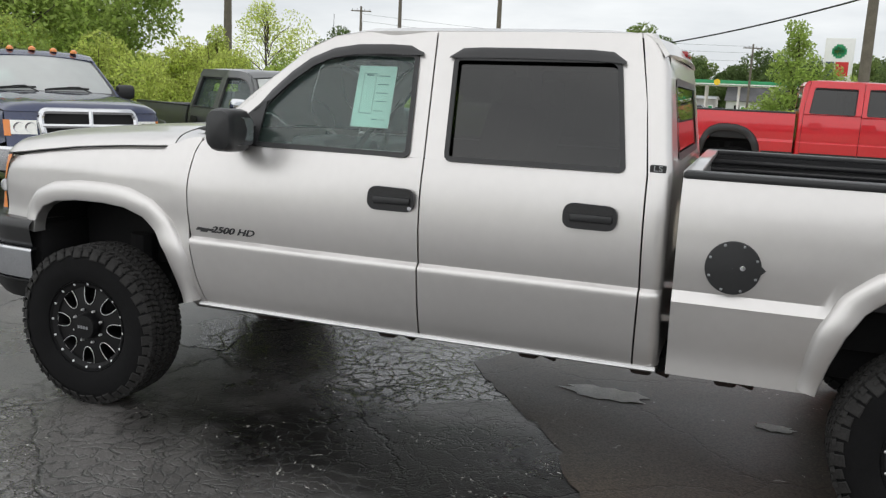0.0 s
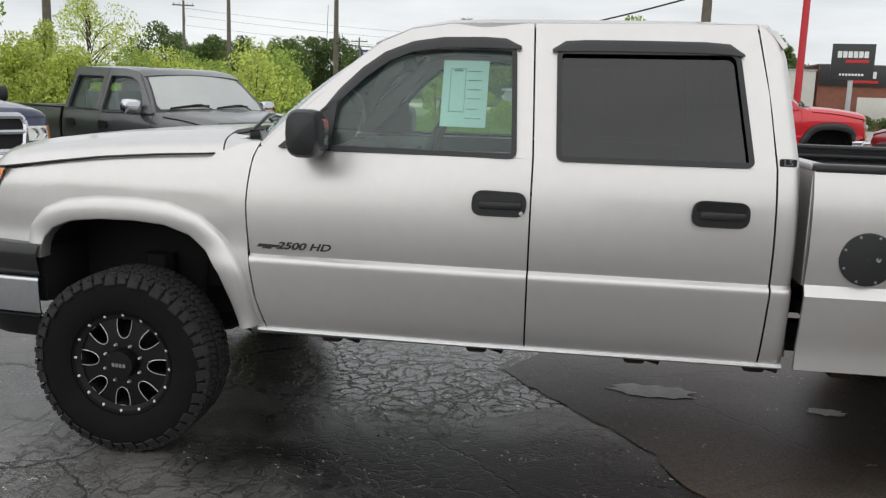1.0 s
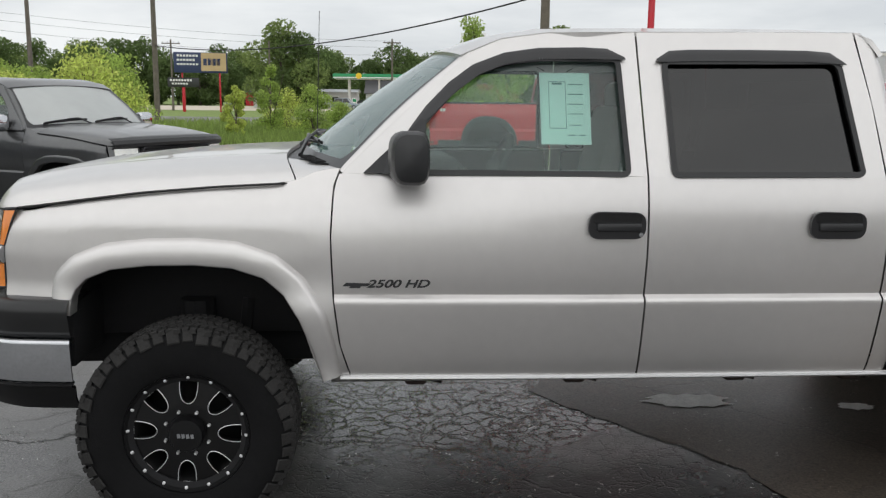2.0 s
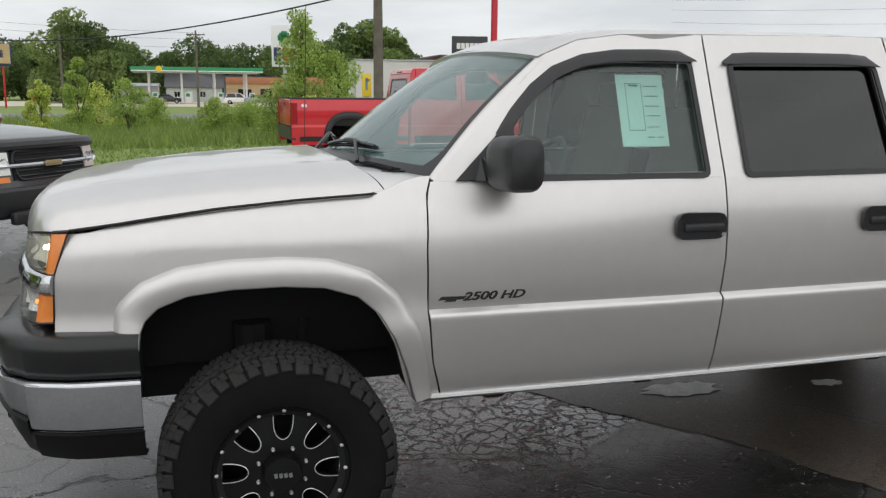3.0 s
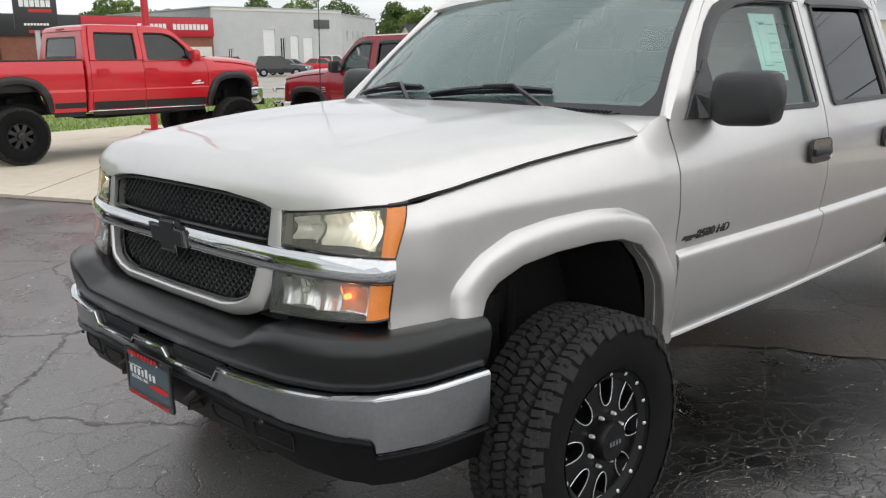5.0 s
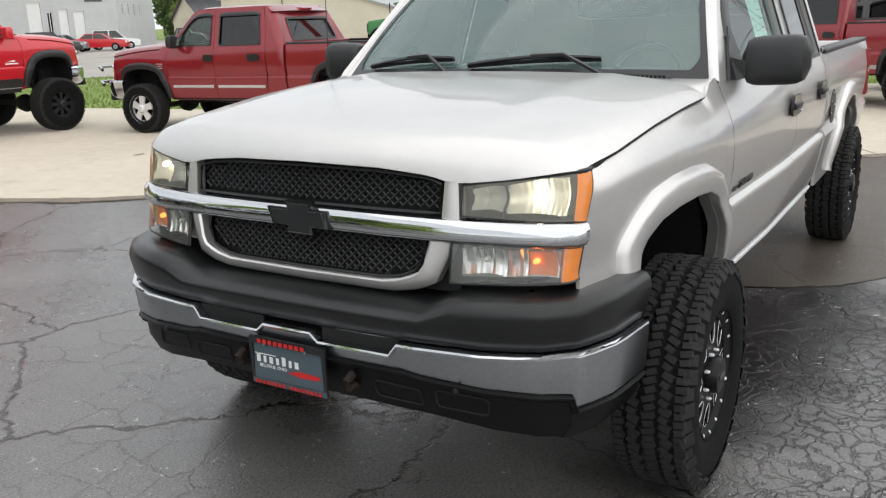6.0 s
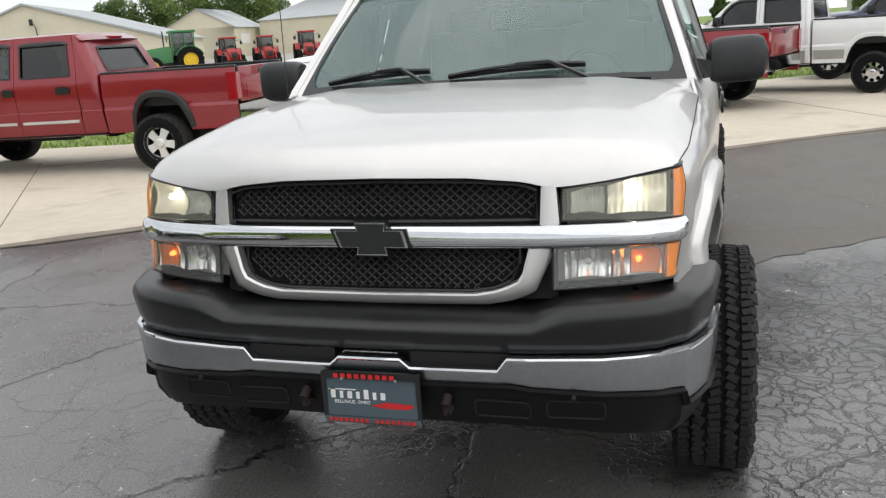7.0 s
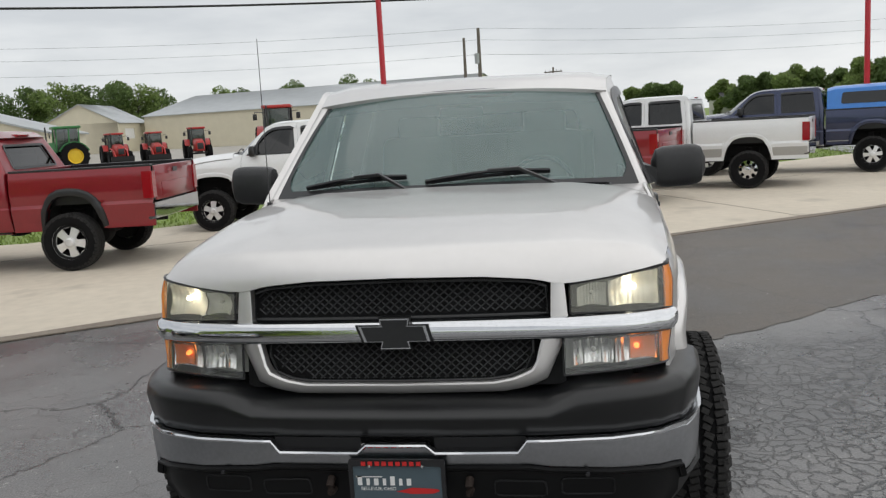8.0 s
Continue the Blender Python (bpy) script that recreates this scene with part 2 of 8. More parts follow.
PLATE = mat("slate_plate", (0.07, 0.10, 0.12), 0.4, var=0.06)
REDINK = mat("red_print", (0.55, 0.02, 0.02), 0.5, var=0.05)
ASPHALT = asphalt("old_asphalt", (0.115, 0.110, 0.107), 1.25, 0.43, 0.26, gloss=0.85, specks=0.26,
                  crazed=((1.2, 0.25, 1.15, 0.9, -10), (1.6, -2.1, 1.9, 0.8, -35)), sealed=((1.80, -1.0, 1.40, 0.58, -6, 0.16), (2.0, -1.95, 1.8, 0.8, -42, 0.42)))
ASPHALT2 = asphalt("smooth_asphalt", (0.078, 0.064, 0.051), 0.35, 0.66, 0.42, 0.7, gloss=0.45, specks=0.08)
ROADM = asphalt("road_asphalt", (0.17, 0.165, 0.16), 0.3, 0.7, 0.7, 0.9)
CONCRETE = mat("worn_concrete", (0.58, 0.515, 0.42), 0.8, var=0.10, scale=0.6, bump=0.12, bscale=140, dirt=((0.44, 0.39, 0.32), 0.9, 0.60))
JOINT = mat("joint_dirt", (0.22, 0.185, 0.15), 0.95, var=0.2)
TURF = mat("turf", (0.18, 0.25, 0.06), 0.95, var=0.30, scale=0.8, bump=0.6, bscale=25, dirt=((0.20, 0.19, 0.08), 0.35, 0.58))
BLADE = leafy("grass_blade", (0.235, 0.315, 0.085), 0.75, var=0.25, scale=1.2, rand=0.35, island=True)
LEAF = leafy("leaf_mid_green", (0.36, 0.47, 0.12), 0.7, var=0.25, scale=1.0, rand=0.3, island=True)
LEAFY = leafy("leaf_yellow_green", (0.56, 0.63, 0.17), 0.7, var=0.25, scale=1.0, rand=0.4, island=True)
LEAFD = leafy("leaf_dark_green", (0.125, 0.185, 0.06), 0.75, var=0.25, scale=0.6, rand=0.3, island=True)
LEAFM = leafy("leaf_far_green", (0.20, 0.27, 0.085), 0.75, var=0.25, scale=0.6, rand=0.3, island=True)
LEAFR = leafy("leaf_maroon", (0.05, 0.016, 0.02), 0.75, var=0.25, scale=0.6, rand=0.4, island=True)
BARK = mat("bark", (0.085, 0.07, 0.055), 0.95, var=0.35, scale=6, bump=0.6, bscale=40)
POLEWOOD = mat("weathered_pole_wood", (0.15, 0.13, 0.11), 0.9, var=0.25, scale=4, bump=0.4, bscale=60)
WIRE = mat("cable_sheath", (0.012, 0.012, 0.013), 0.6, var=0.1)
POLERED = mat("red_pole_paint", (0.52, 0.015, 0.03), 0.4, var=0.08, coat=0.2)
GALV = mat("galvanised_steel", (0.40, 0.42, 0.43), 0.5, 0.5, var=0.15)

# ---- building helpers ----
def finish(name, bm, material, sharp=32):
    bmesh.ops.remove_doubles(bm, verts=bm.verts, dist=0.0002)
    bmesh.ops.recalc_face_normals(bm, faces=bm.faces)
    lim = radians(sharp)
    for f in bm.faces:
        f.smooth = True
    for e in bm.edges:
        if len(e.link_faces) == 2 and e.calc_face_angle(0) > lim:
            e.smooth = False
    me = bpy.data.meshes.new(name)
    bm.to_mesh(me)
    bm.free()
    me.materials.append(material)
    return me


def part(name, bm, material, parent=None, label="", sharp=32):
    """One mesh object from a bmesh, under a thing or a part."""
    ob = new(name, finish(name, bm, material, sharp))
    if parent:
        ob.parent = parent
    if label:
        tagged(ob, label)
    return ob


def thing(name, label, category, group="", kind="", m=None):
    e = new(name)
    e.empty_display_size = 0.2
    if m is not None:
        e.matrix_world = m
    return tagged(e, label, category, group, kind)


def grid(bm, rows, closed=False):
    vs = [[bm.verts.new(p) for p in r] for r in rows]
    for a, b in zip(vs, vs[1:]):
        n = len(a)
        for i in range(n if closed else n - 1):
            j = (i + 1) % n
            bm.faces.new((a[i], a[j], b[j], b[i]))
    return vs


def loft(bm, rings, caps=True):
    vs = grid(bm, rings, True)
    if caps:
        bm.faces.new(vs[0])
        bm.faces.new(list(reversed(vs[-1])))
    return vs


def box(bm, c, s, bevel=0.0, m=None):
    x, y, z = c
    r = bmesh.ops.create_cube(bm, size=1.0)
    vs = r["verts"]
    for v in vs:
        v.co = Vector((v.co.x * s[0], v.co.y * s[1], v.co.z * s[2]))
    if bevel:
        es = list({e for v in vs for e in v.link_edges})
        q = bmesh.ops.bevel(bm, geom=es, offset=bevel, segments=2, affect="EDGES", profile=0.5)
        vs = list({v for f in q["faces"] for v in f.verts} | {v for v in vs if v.is_valid})
    mm = Matrix.Translation((x, y, z)) @ (m or Matrix())
    for v in vs:
        v.co = mm @ v.co
    return vs


def ring(c, u, v, r, n, r2=None):
    r2 = r if r2 is None else r2
    return [c + u * (r * math.cos(2 * math.pi * i / n)) + v * (r2 * math.sin(2 * math.pi * i / n)) for i in range(n)]


def tube(bm, pts, r, n=8, r_end=None, caps=True):
    pts = [Vector(p) for p in pts]
    rings = []
    up = Vector((0, 0, 1))
    for i, p in enumerate(pts):
        d = (pts[min(i + 1, len(pts) - 1)] - pts[max(i - 1, 0)]).normalized()
        a = up if abs(d.dot(up)) < 0.95 else Vector((1, 0, 0))
        u = d.cross(a).normalized()
        v = d.cross(u).normalized()
        k = i / max(1, len(pts) - 1)
        rr = r if r_end is None else r + (r_end - r) * k
        rings.append(ring(p, u, v, rr, n))
    loft(bm, rings, caps)


def lathe(bm, prof, n, axis="y", c=(0, 0, 0), caps=False):
    """prof: (radius, along) pairs turned round the axis."""
    rows = []
    for r, a in prof:
        row = []
        for i in range(n):
            t = 2 * math.pi * i / n
            p, q = r * math.cos(t), r * math.sin(t)
            row.append(Vector(c) + (Vector((p, a, q)) if axis == "y" else Vector((p, q, a)) if axis == "z" else Vector((a, p, q))))
        rows.append(row)
    vs = grid(bm, rows, True)
    if caps:
        bm.faces.new(vs[0])
        bm.faces.new(vs[-1])


def fill(bm, loops, place):
    """A flat outline with holes, filled and carried into space by place(a, b)."""
    es, new_v = [], []
    for lp in loops:
        vs = [bm.verts.new((a, b, 0)) for a, b in lp]
        new_v += vs
        es += [bm.edges.new((vs[i], vs[(i + 1) % len(vs)])) for i in range(len(vs))]
    bmesh.ops.triangle_fill(bm, edges=es, use_beauty=True, use_dissolve=False, normal=(0, 0, 1))
    for v in new_v:
        v.co = Vector(place(v.co.x, v.co.y))
    return new_v


def thicken(bm, d):
    bmesh.ops.recalc_face_normals(bm, faces=bm.faces)
    bmesh.ops.solidify(bm, geom=bm.faces[:] + bm.edges[:] + bm.verts[:], thickness=d)


def slab(bm, d):
    """Give every face of the bmesh a thickness along d."""
    ex = bmesh.ops.extrude_face_region(bm, geom=bm.faces[:])
    for v in ex["geom"]:
        if isinstance(v, bmesh.types.BMVert):
            v.co += Vector(d)


def inset_loop(lp, d):
    """The closed outline moved inwards by d (counter-clockwise or clockwise alike)."""
    n = len(lp)
    area = sum(lp[i][0] * lp[(i + 1) % n][1] - lp[(i + 1) % n][0] * lp[i][1] for i in range(n))
    sgn = 1 if area > 0 else -1
    out = []
    for i in range(n):
        p, c, q = Vector(lp[i - 1]), Vector(lp[i]), Vector(lp[(i + 1) % n])
        a, b = (c - p).normalized(), (q - c).normalized()
        na, nb = Vector((-a.y, a.x)) * sgn, Vector((-b.y, b.x)) * sgn
        k = (na + nb)
        k = k / max(0.35, 1 + na.dot(nb))
        out.append(tuple(c + k * d))
    return out


def rounded(lp, r, n=4):
    """The closed outline with its corners rounded."""
    out = []
    for i in range(len(lp)):
        p, c, q = Vector(lp[i - 1]), Vector(lp[i]), Vector(lp[(i + 1) % len(lp)])
        a, b = (p - c), (q - c)
        k = min(r, a.length * 0.45, b.length * 0.45)
        s, e = c + a.normalized() * k, c + b.normalized() * k
        for j in range(n + 1):
            t = j / n
            out.append(tuple(s * (1 - t) ** 2 + c * 2 * t * (1 - t) + e * t * t))
    return out


def lerp(a, b, t):
    return a + (b - a) * t


def words(name, text, size, m, material, parent, extrude=0.001, label="", slant=0.0, heavy=0.0):
    cu = bpy.data.curves.new(name, "FONT")
    cu.body, cu.size, cu.extrude = text, size, extrude
    cu.shear, cu.offset = slant, heavy
    cu.align_x, cu.align_y = "CENTER", "CENTER"
    cu.materials.append(material)
    ob = new(name, cu)
    ob.matrix_world = m
    ob.parent = parent
    if label:
        tagged(ob, label)
    return ob

# ---- the ground ----
def sheet(name, outline, z, material, label, category, depth=0.0):
    bm = bmesh.new()
    fill(bm, [outline], lambda a, b: (a, b, z))
    if depth:
        top = bm.faces[:]
        ex = bmesh.ops.extrude_face_region(bm, geom=top)
        for v in ex["geom"]:
            if isinstance(v, bmesh.types.BMVert):
                v.co.z -= depth
    ob = new(name, finish(name, bm, material))
    return tagged(ob, label, category, kind="structure")


def ragged(outline, count, step=0.07, amp=0.075):
    """The outline with its first sides broken up into an uneven worn edge."""
    out = []
    for i, (a, b) in enumerate(zip(outline, outline[1:] + outline[:1])):
        out.append(a)
        if i < count:
            d = Vector((b[0] - a[0], b[1] - a[1]))
            n = max(1, int(d.length / step))
            side = Vector((-d.y, d.x)).normalized()
            for k in range(1, n):
                p = Vector(a) + d * (k / n)
                w = noise.noise(Vector((p.x * 2.1, p.y * 2.1, 0.7))) + 0.6 * noise.noise(Vector((p.x * 9, p.y * 9, 3.1)))
                out.append(tuple(p + side * amp * w))
    return out


bm = bmesh.new()
lathe(bm, [(0.01, -0.03)] + [(r, -0.03) for r in (20, 60, 150, 400, 1200, 3500)], 48, "z")
tagged(new("ground", finish("ground", bm, TURF)), "broad flat ground of mown and rough spring grass", "ground", kind="structure")
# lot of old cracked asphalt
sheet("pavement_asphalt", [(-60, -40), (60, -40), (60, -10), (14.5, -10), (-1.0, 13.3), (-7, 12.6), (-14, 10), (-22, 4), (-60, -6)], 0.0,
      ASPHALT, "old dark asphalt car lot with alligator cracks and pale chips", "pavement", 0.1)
sheet("pavement_smooth", ragged([(2.3, 1.75), (1.66, 0.55), (2.1, -0.1), (2.52, -0.65), (2.75, -1.2), (3.2, -1.72), (4.73, -3.43), (9, -8.4), (14.4, -9.9), (11.73, -5.74), (9.22, -2.1), (4.5, 3.55), (3.4, 2.75)], 8), 0.004,
      ASPHALT2, "smoother brownish asphalt strip with faded patches", "pavement")
# concrete apron on which the trade-ins stand
APRON = [(14.6, -10.0), (11.73, -5.74), (9.22, -2.08), (4.5, 3.64), (2.66, 6.06), (0.85, 10.43), (-1.1, 13.3), (2.4, 17.7), (5.0, 18.4), (8.0, 19.0), (9.8, 17.0), (10.4, 13.0), (11.0, 9.6), (13.2, 7.4), (17.5, 2.4), (22, -4), (29, -12)]
sheet("pavement_concrete", APRON, 0.012, CONCRETE, "sunlit tan concrete apron with joints and oil spots", "pavement", 0.1)
joints = bmesh.new()
for (x0, y0), (x1, y1) in (((3.2, 5.6), (8.6, 9.6)), ((5.9, 2.0), (13.3, 7.2)), ((8.4, -1.0), (17.6, 4.6)), ((1.6, 8.8), (7.2, 14.8)), ((8.2, 9.3), (19.0, -6.2)), ((10.6, -4.2), (22, 0.2))):
    d = Vector((x1 - x0, y1 - y0, 0))
    a = math.atan2(d.y, d.x)
    box(joints, ((x0 + x1) / 2, (y0 + y1) / 2, 0.0145), (d.length, 0.012, 0.003), 0, Matrix.Rotation(a, 4, "Z"))
tagged(new("trim_joints", finish("trim_joints", joints, JOINT)), "dark dirt-filled joints sawn in the concrete", "joint", kind="structure")
# dirt rim where concrete meets asphalt
rim = bmesh.new()
for (x0, y0), (x1, y1) in zip(APRON[:6], APRON[1:7]):
    n = 14
    for i in range(n):
        t0, t1 = i / n, (i + 1) / n
        w = 0.03 + 0.05 * noise.noise(Vector((x0 + i * 0.37, y0, 2.2)))
        p, q = Vector((lerp(x0, x1, t0), lerp(y0, y1, t0), 0)), Vector((lerp(x0, x1, t1), lerp(y0, y1, t1), 0))
        a = math.atan2((q - p).y, (q - p).x)
        box(rim, (*((p + q) / 2).xy, 0.010), ((q - p).length * 1.02, 0.13 + 2 * w, 0.012), 0, Matrix.Rotation(a, 4, "Z"))
tagged(new("trim_dirt", finish("trim_dirt", rim, JOINT)), "line of dirt along the edge of the concrete", "dirt", kind="structure")
YARDM = mat("pale_gravel", (0.36, 0.34, 0.305), 0.85, var=0.16, scale=0.5, bump=0.4, bscale=60, dirt=((0.26, 0.245, 0.22), 0.4, 0.58))
# main road across the grass
sheet("road", [(-140, 62), (160, 46), (400, 60), (400, 84), (160, 64), (-140, 84)], -0.015, ROADM, "pale grey asphalt highway beyond the grass", "road")
sheet("pavement_station", [(-60, 118), (60, 112), (60, 175), (-60, 175)], -0.014, CONCRETE, "pale concrete forecourt of a petrol station", "pavement")
sheet("pavement_yard", [(14, 36), (18.7, 28.4), (26, 16.5), (40, 3), (120, 2), (170, 60), (90, 110), (52, 92), (20, 68)], -0.013, YARDM, "pale gravel and asphalt yard before the warehouses", "pavement")

# ---- pickup trucks: one way of building, with the sizes and trim of each ----
KEYX = (-1.15, 0.0, 0.58, 1.85, 2.86, 2.96, 3.0, 4.10, 5.40)
ARCH = [(-0.470, 0.88), (-0.462, 0.945), (-0.445, 0.985), (-0.40, 1.03), (-0.30, 1.07), (-0.15, 1.088), (0.03, 1.092), (0.18, 1.08), (0.30, 1.04), (0.38, 0.97), (0.44, 0.87), (0.49, 0.74), (0.53, 0.60)]
RARCH = [(-0.50, 0.60), (-0.465, 0.74), (-0.42, 0.87), (-0.36, 0.97), (-0.28, 1.04), (-0.15, 1.085), (0.0, 1.094), (0.15, 1.085), (0.28, 1.04), (0.36, 0.97), (0.42, 0.87), (0.465, 0.74), (0.50, 0.62)]


def W(x, z):
    """Half width of the body side at a place along it and a height."""
    w = np.interp(z, (0.56, 0.60, 0.68, 0.80, 0.90, 0.935, 0.950, 0.964, 1.0, 1.12, 1.25, 1.35, 1.45, 1.5),
                  (0.965, 1.00, 1.029, 1.055, 1.072, 1.077, 1.073, 1.051, 1.060, 1.076, 1.075, 1.062, 1.035, 1.015))
    w -= np.interp(x, (-0.78, -0.7, -0.6, -0.45, 0.0, 0.6, 1.6), (0.165, 0.148, 0.122, 0.10, 0.062, 0.03, 0.0))
    return float(w - min(1, max(0, (z - 1.25) / 0.2)) * 0.045 * min(1, max(0, (1.6 - x) / 1.0)))


def WS(x, z):
    """The same half width without the crease along the doors."""
    return W(x, z) if not 0.90 < z < 1.0 else lerp(W(x, 0.90), W(x, 1.0), (z - 0.90) / 0.10)


def G(x, z):
    """Half width of the glasshouse."""
    return W(x, 1.45) - 0.33 * (z - 1.45) - 0.05 * min(1, max(0, (1.5 - x) / 0.4)) * (z - 1.45) / 0.5


def NX(y, z=1.1):
    """How far forward the nose reaches at y."""
    return float(np.interp(abs(y), (0, 0.3, 0.5, 0.6, 0.75, 0.83, 0.88, 0.92), (-0.912, -0.906, -0.893, -0.880, -0.845, -0.815, -0.785, -0.735))) + (z - 1.1) * (0.10 + 0.11 * abs(y))


def BX(y):
    return float(np.interp(abs(y), (0, 0.3, 0.5, 0.7, 0.86, 0.965, 1.02, 1.04), (-1.035, -1.032, -1.022, -0.995, -0.940, -0.84, -0.69, -0.47)))


def XF(z):
    """Front edge of the fender, where the lamps end."""
    return float(np.interp(z, (0.945, 1.15, 1.295), (-0.752, -0.738, -0.685)))


BUMP_Y = (0, 0.1, 0.13, 0.2, 0.4, 0.43, 0.5, 0.6, 0.7, 0.8, 0.87, 0.92, 0.945, 0.955, 0.98, 1.0, 1.015, 1.025, 1.034, 1.04)

FDOOR_WIN = [(0.80, 1.452), (0.90, 1.60), (0.965, 1.685), (1.06, 1.785), (1.16, 1.86), (1.28, 1.905), (1.42, 1.922), (1.745, 1.922), (1.772, 1.452)]
RDOOR_WIN = [(1.952, 1.450), (1.930, 1.915), (2.66, 1.925), (2.69, 1.90), (2.755, 1.468), (2.74, 1.455)]


def pickup(name, label, m, P):
    """A crew-cab pickup. m: pose of its front axle on the ground (nose towards -x). P: its sizes, paints and trim."""
    root = thing(name, label, "pickup truck", P.get("group", ""), m=m)
    xs, dz, zs, ys = P.get("xs", KEYX), P.get("dz", 0.0), P.get("zs", 1.0), P.get("ys", 1.0)
    paint, lower, main = P["paint"], P.get("lower", P["paint"]), P.get("main", False)
    glassf, glassr = P.get("glassf", TINT), P.get("glassr", TINT)

    def mx(x):
        if x < KEYX[0]:
            return xs[0] + x - KEYX[0]
        return float(np.interp(x, KEYX, xs))

    def put(nm, bm, material, parent=None, lab="", sharp=32):
        for v in bm.verts:
            v.co = Vector((mx(v.co.x), v.co.y * ys, v.co.z * zs + dz))
        return part(nm, bm, material, parent or root, lab, sharp)

    AR, RA = 0.0, 4.10   # axles in the pattern's own measure
    # fenders, flares
    for s in (-1, 1):
        bm = bmesh.new()
        rows = []
        for v in np.linspace(0, 1, 15):
            row = []
            for u in np.linspace(0, 1, 57):
                x0 = lerp(-0.76, 0.655, u)
                lo = np.interp(x0, [-0.76] + [p[0] for p in ARCH] + [0.655], [0.945] + [p[1] for p in ARCH] + [0.575])
                hi = np.interp(x0, (-0.76, -0.67, -0.42, -0.17, 0.12, 0.385, 0.43, 0.52, 0.61), (1.29, 1.294, 1.336, 1.369, 1.395, 1.412, 1.424, 1.455, 1.47))
                z = lerp(lo, hi, v)
                xf = XF(z) + 0.006
                xr = np.interp(z, (0.57, 0.75, 0.953, 1.2, 1.40, 1.47), (0.653, 0.60, 0.576, 0.568, 0.58, 0.607))
                x = x0 + (xf + 0.76) * max(0, 1 - (x0 + 0.76) / 0.25) + (xr - 0.655) * max(0, 1 - (0.655 - x0) / 0.2)
                w = WS(x, z)
                t = (z - (hi - 0.10)) / 0.10
                if t > 0:
                    w -= 0.022 * t * t * (1.0 if x < 0.4 else 0.3)
                row.append((x - 0.003, s * w, z))
            rows.append(row)
        grid(bm, rows)
        slab(bm, (0, -s * 0.012, 0))
        # painted shoulder between the hood's rear corner and the windscreen's foot
        rows = []
        for y in np.linspace(0.66, 0.945, 10):
            au = min(1.0, y / 0.946)
            xr = lerp(0.345, 0.425, au ** 4) + 0.007
            zc = float(np.interp(xr, (0.1, 0.35), (1.502, 1.512)))
            zr = 1.42 + (zc - 1.42) * (1 - 0.62 * au ** 3.2 - 0.38 * au ** 16) - 0.003
            k = max(0.0, 1 - (y / 0.905) ** 2)
            xe, ze = 0.613 - 0.235 * k, 1.466 + 0.02 * k
            rows.append([(lerp(xr, xe, t), s * y, lerp(zr, ze, t ** 0.8)) for t in np.linspace(0, 1, 6)])
        row = []
        for t in np.linspace(0, 1, 6):
            x = lerp(0.425, 0.606, t)
            hi = float(np.interp(x, (0.385, 0.43, 0.52, 0.61), (1.412, 1.424, 1.455, 1.47)))
            row.append((x, s * (W(x, hi) - 0.008), hi - 0.002))
        rows.append(row)
        grid(bm, rows)
        put("fender", bm, paint)
        for arch, cx in ((ARCH, AR), (RARCH, RA)):
            bm = bmesh.new()
            pth = []
            for i in range(len(arch) - 1):
                for k in range(3):
                    pth.append(Vector((lerp(arch[i][0], arch[i + 1][0], k / 3), lerp(arch[i][1], arch[i + 1][1], k / 3))))
            pth.append(Vector(arch[-1]))
            rows = []
            for i, p in enumerate(pth):
                d = (pth[min(i + 1, len(pth) - 1)] - pth[max(i - 1, 0)]).normalized()
                nrm = Vector((-d.y, d.x))
                end = min(1.0, 0.72 + 0.28 * min(i, len(pth) - 1 - i) / 5)
                row = []
                fl = P.get("flare", 1.0)
                for off, dy in ((0.0, -0.045), (-0.001, 0.030), (0.003, 0.036), (0.012, 0.0385), (0.05, 0.038), (0.078, 0.034), (0.092, 0.026), (0.100, 0.014), (0.106, 0.002), (0.112, -0.012)):
                    q = p + nrm * off * end * lerp(0.6, 1, fl)
                    row.append((cx + q.x, s * (WS(cx + q.x if cx < 1 else 2.0, max(q.y, 0.66)) + dy * (fl if dy > 0 else 1)), q.y))
                rows.append(row)
            rows = [[(x, s * (abs(y) - 0.06), z) for x, y, z in rows[0]]] + rows + [[(x, s * (abs(y) - 0.06), z) for x, y, z in rows[-1]]]
            grid(bm, rows)
            put("wheel_arch_flare", bm, P.get("flare_mat", paint))
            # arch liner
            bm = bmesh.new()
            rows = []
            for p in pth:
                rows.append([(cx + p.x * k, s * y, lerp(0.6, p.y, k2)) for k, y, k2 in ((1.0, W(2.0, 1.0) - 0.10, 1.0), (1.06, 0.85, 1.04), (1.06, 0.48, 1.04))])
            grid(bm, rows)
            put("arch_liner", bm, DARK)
    # hood
    bm = bmesh.new()
    rows = []
    for v in np.linspace(0, 1, 26):
        vv = v ** 1.6
        row = []
        for u in np.linspace(-1, 1, 49):
            au = abs(u)
            xe = lerp(-0.685, 0.425, vv)
            ye = np.interp(xe, (-0.69, -0.5, -0.17, 0.39, 0.425), (0.905, 0.938, 0.952, 0.968, 0.95)) - 0.004
            ze = np.interp(xe, (-0.69, -0.42, -0.17, 0.12, 0.39, 0.425), (1.303, 1.342, 1.375, 1.40, 1.415, 1.420))
            y = u * ye
            xfront = NX(y, 1.3) - 0.012
            xrear = lerp(0.345, 0.425, au ** 4)
            x = lerp(xfront, xrear, vv)
            zf = np.interp(abs(y), (0, 0.3, 0.47, 0.53, 0.575, 0.7, 0.88), (1.306, 1.300, 1.284, 1.268, 1.264, 1.276, 1.302)) if main else 1.30
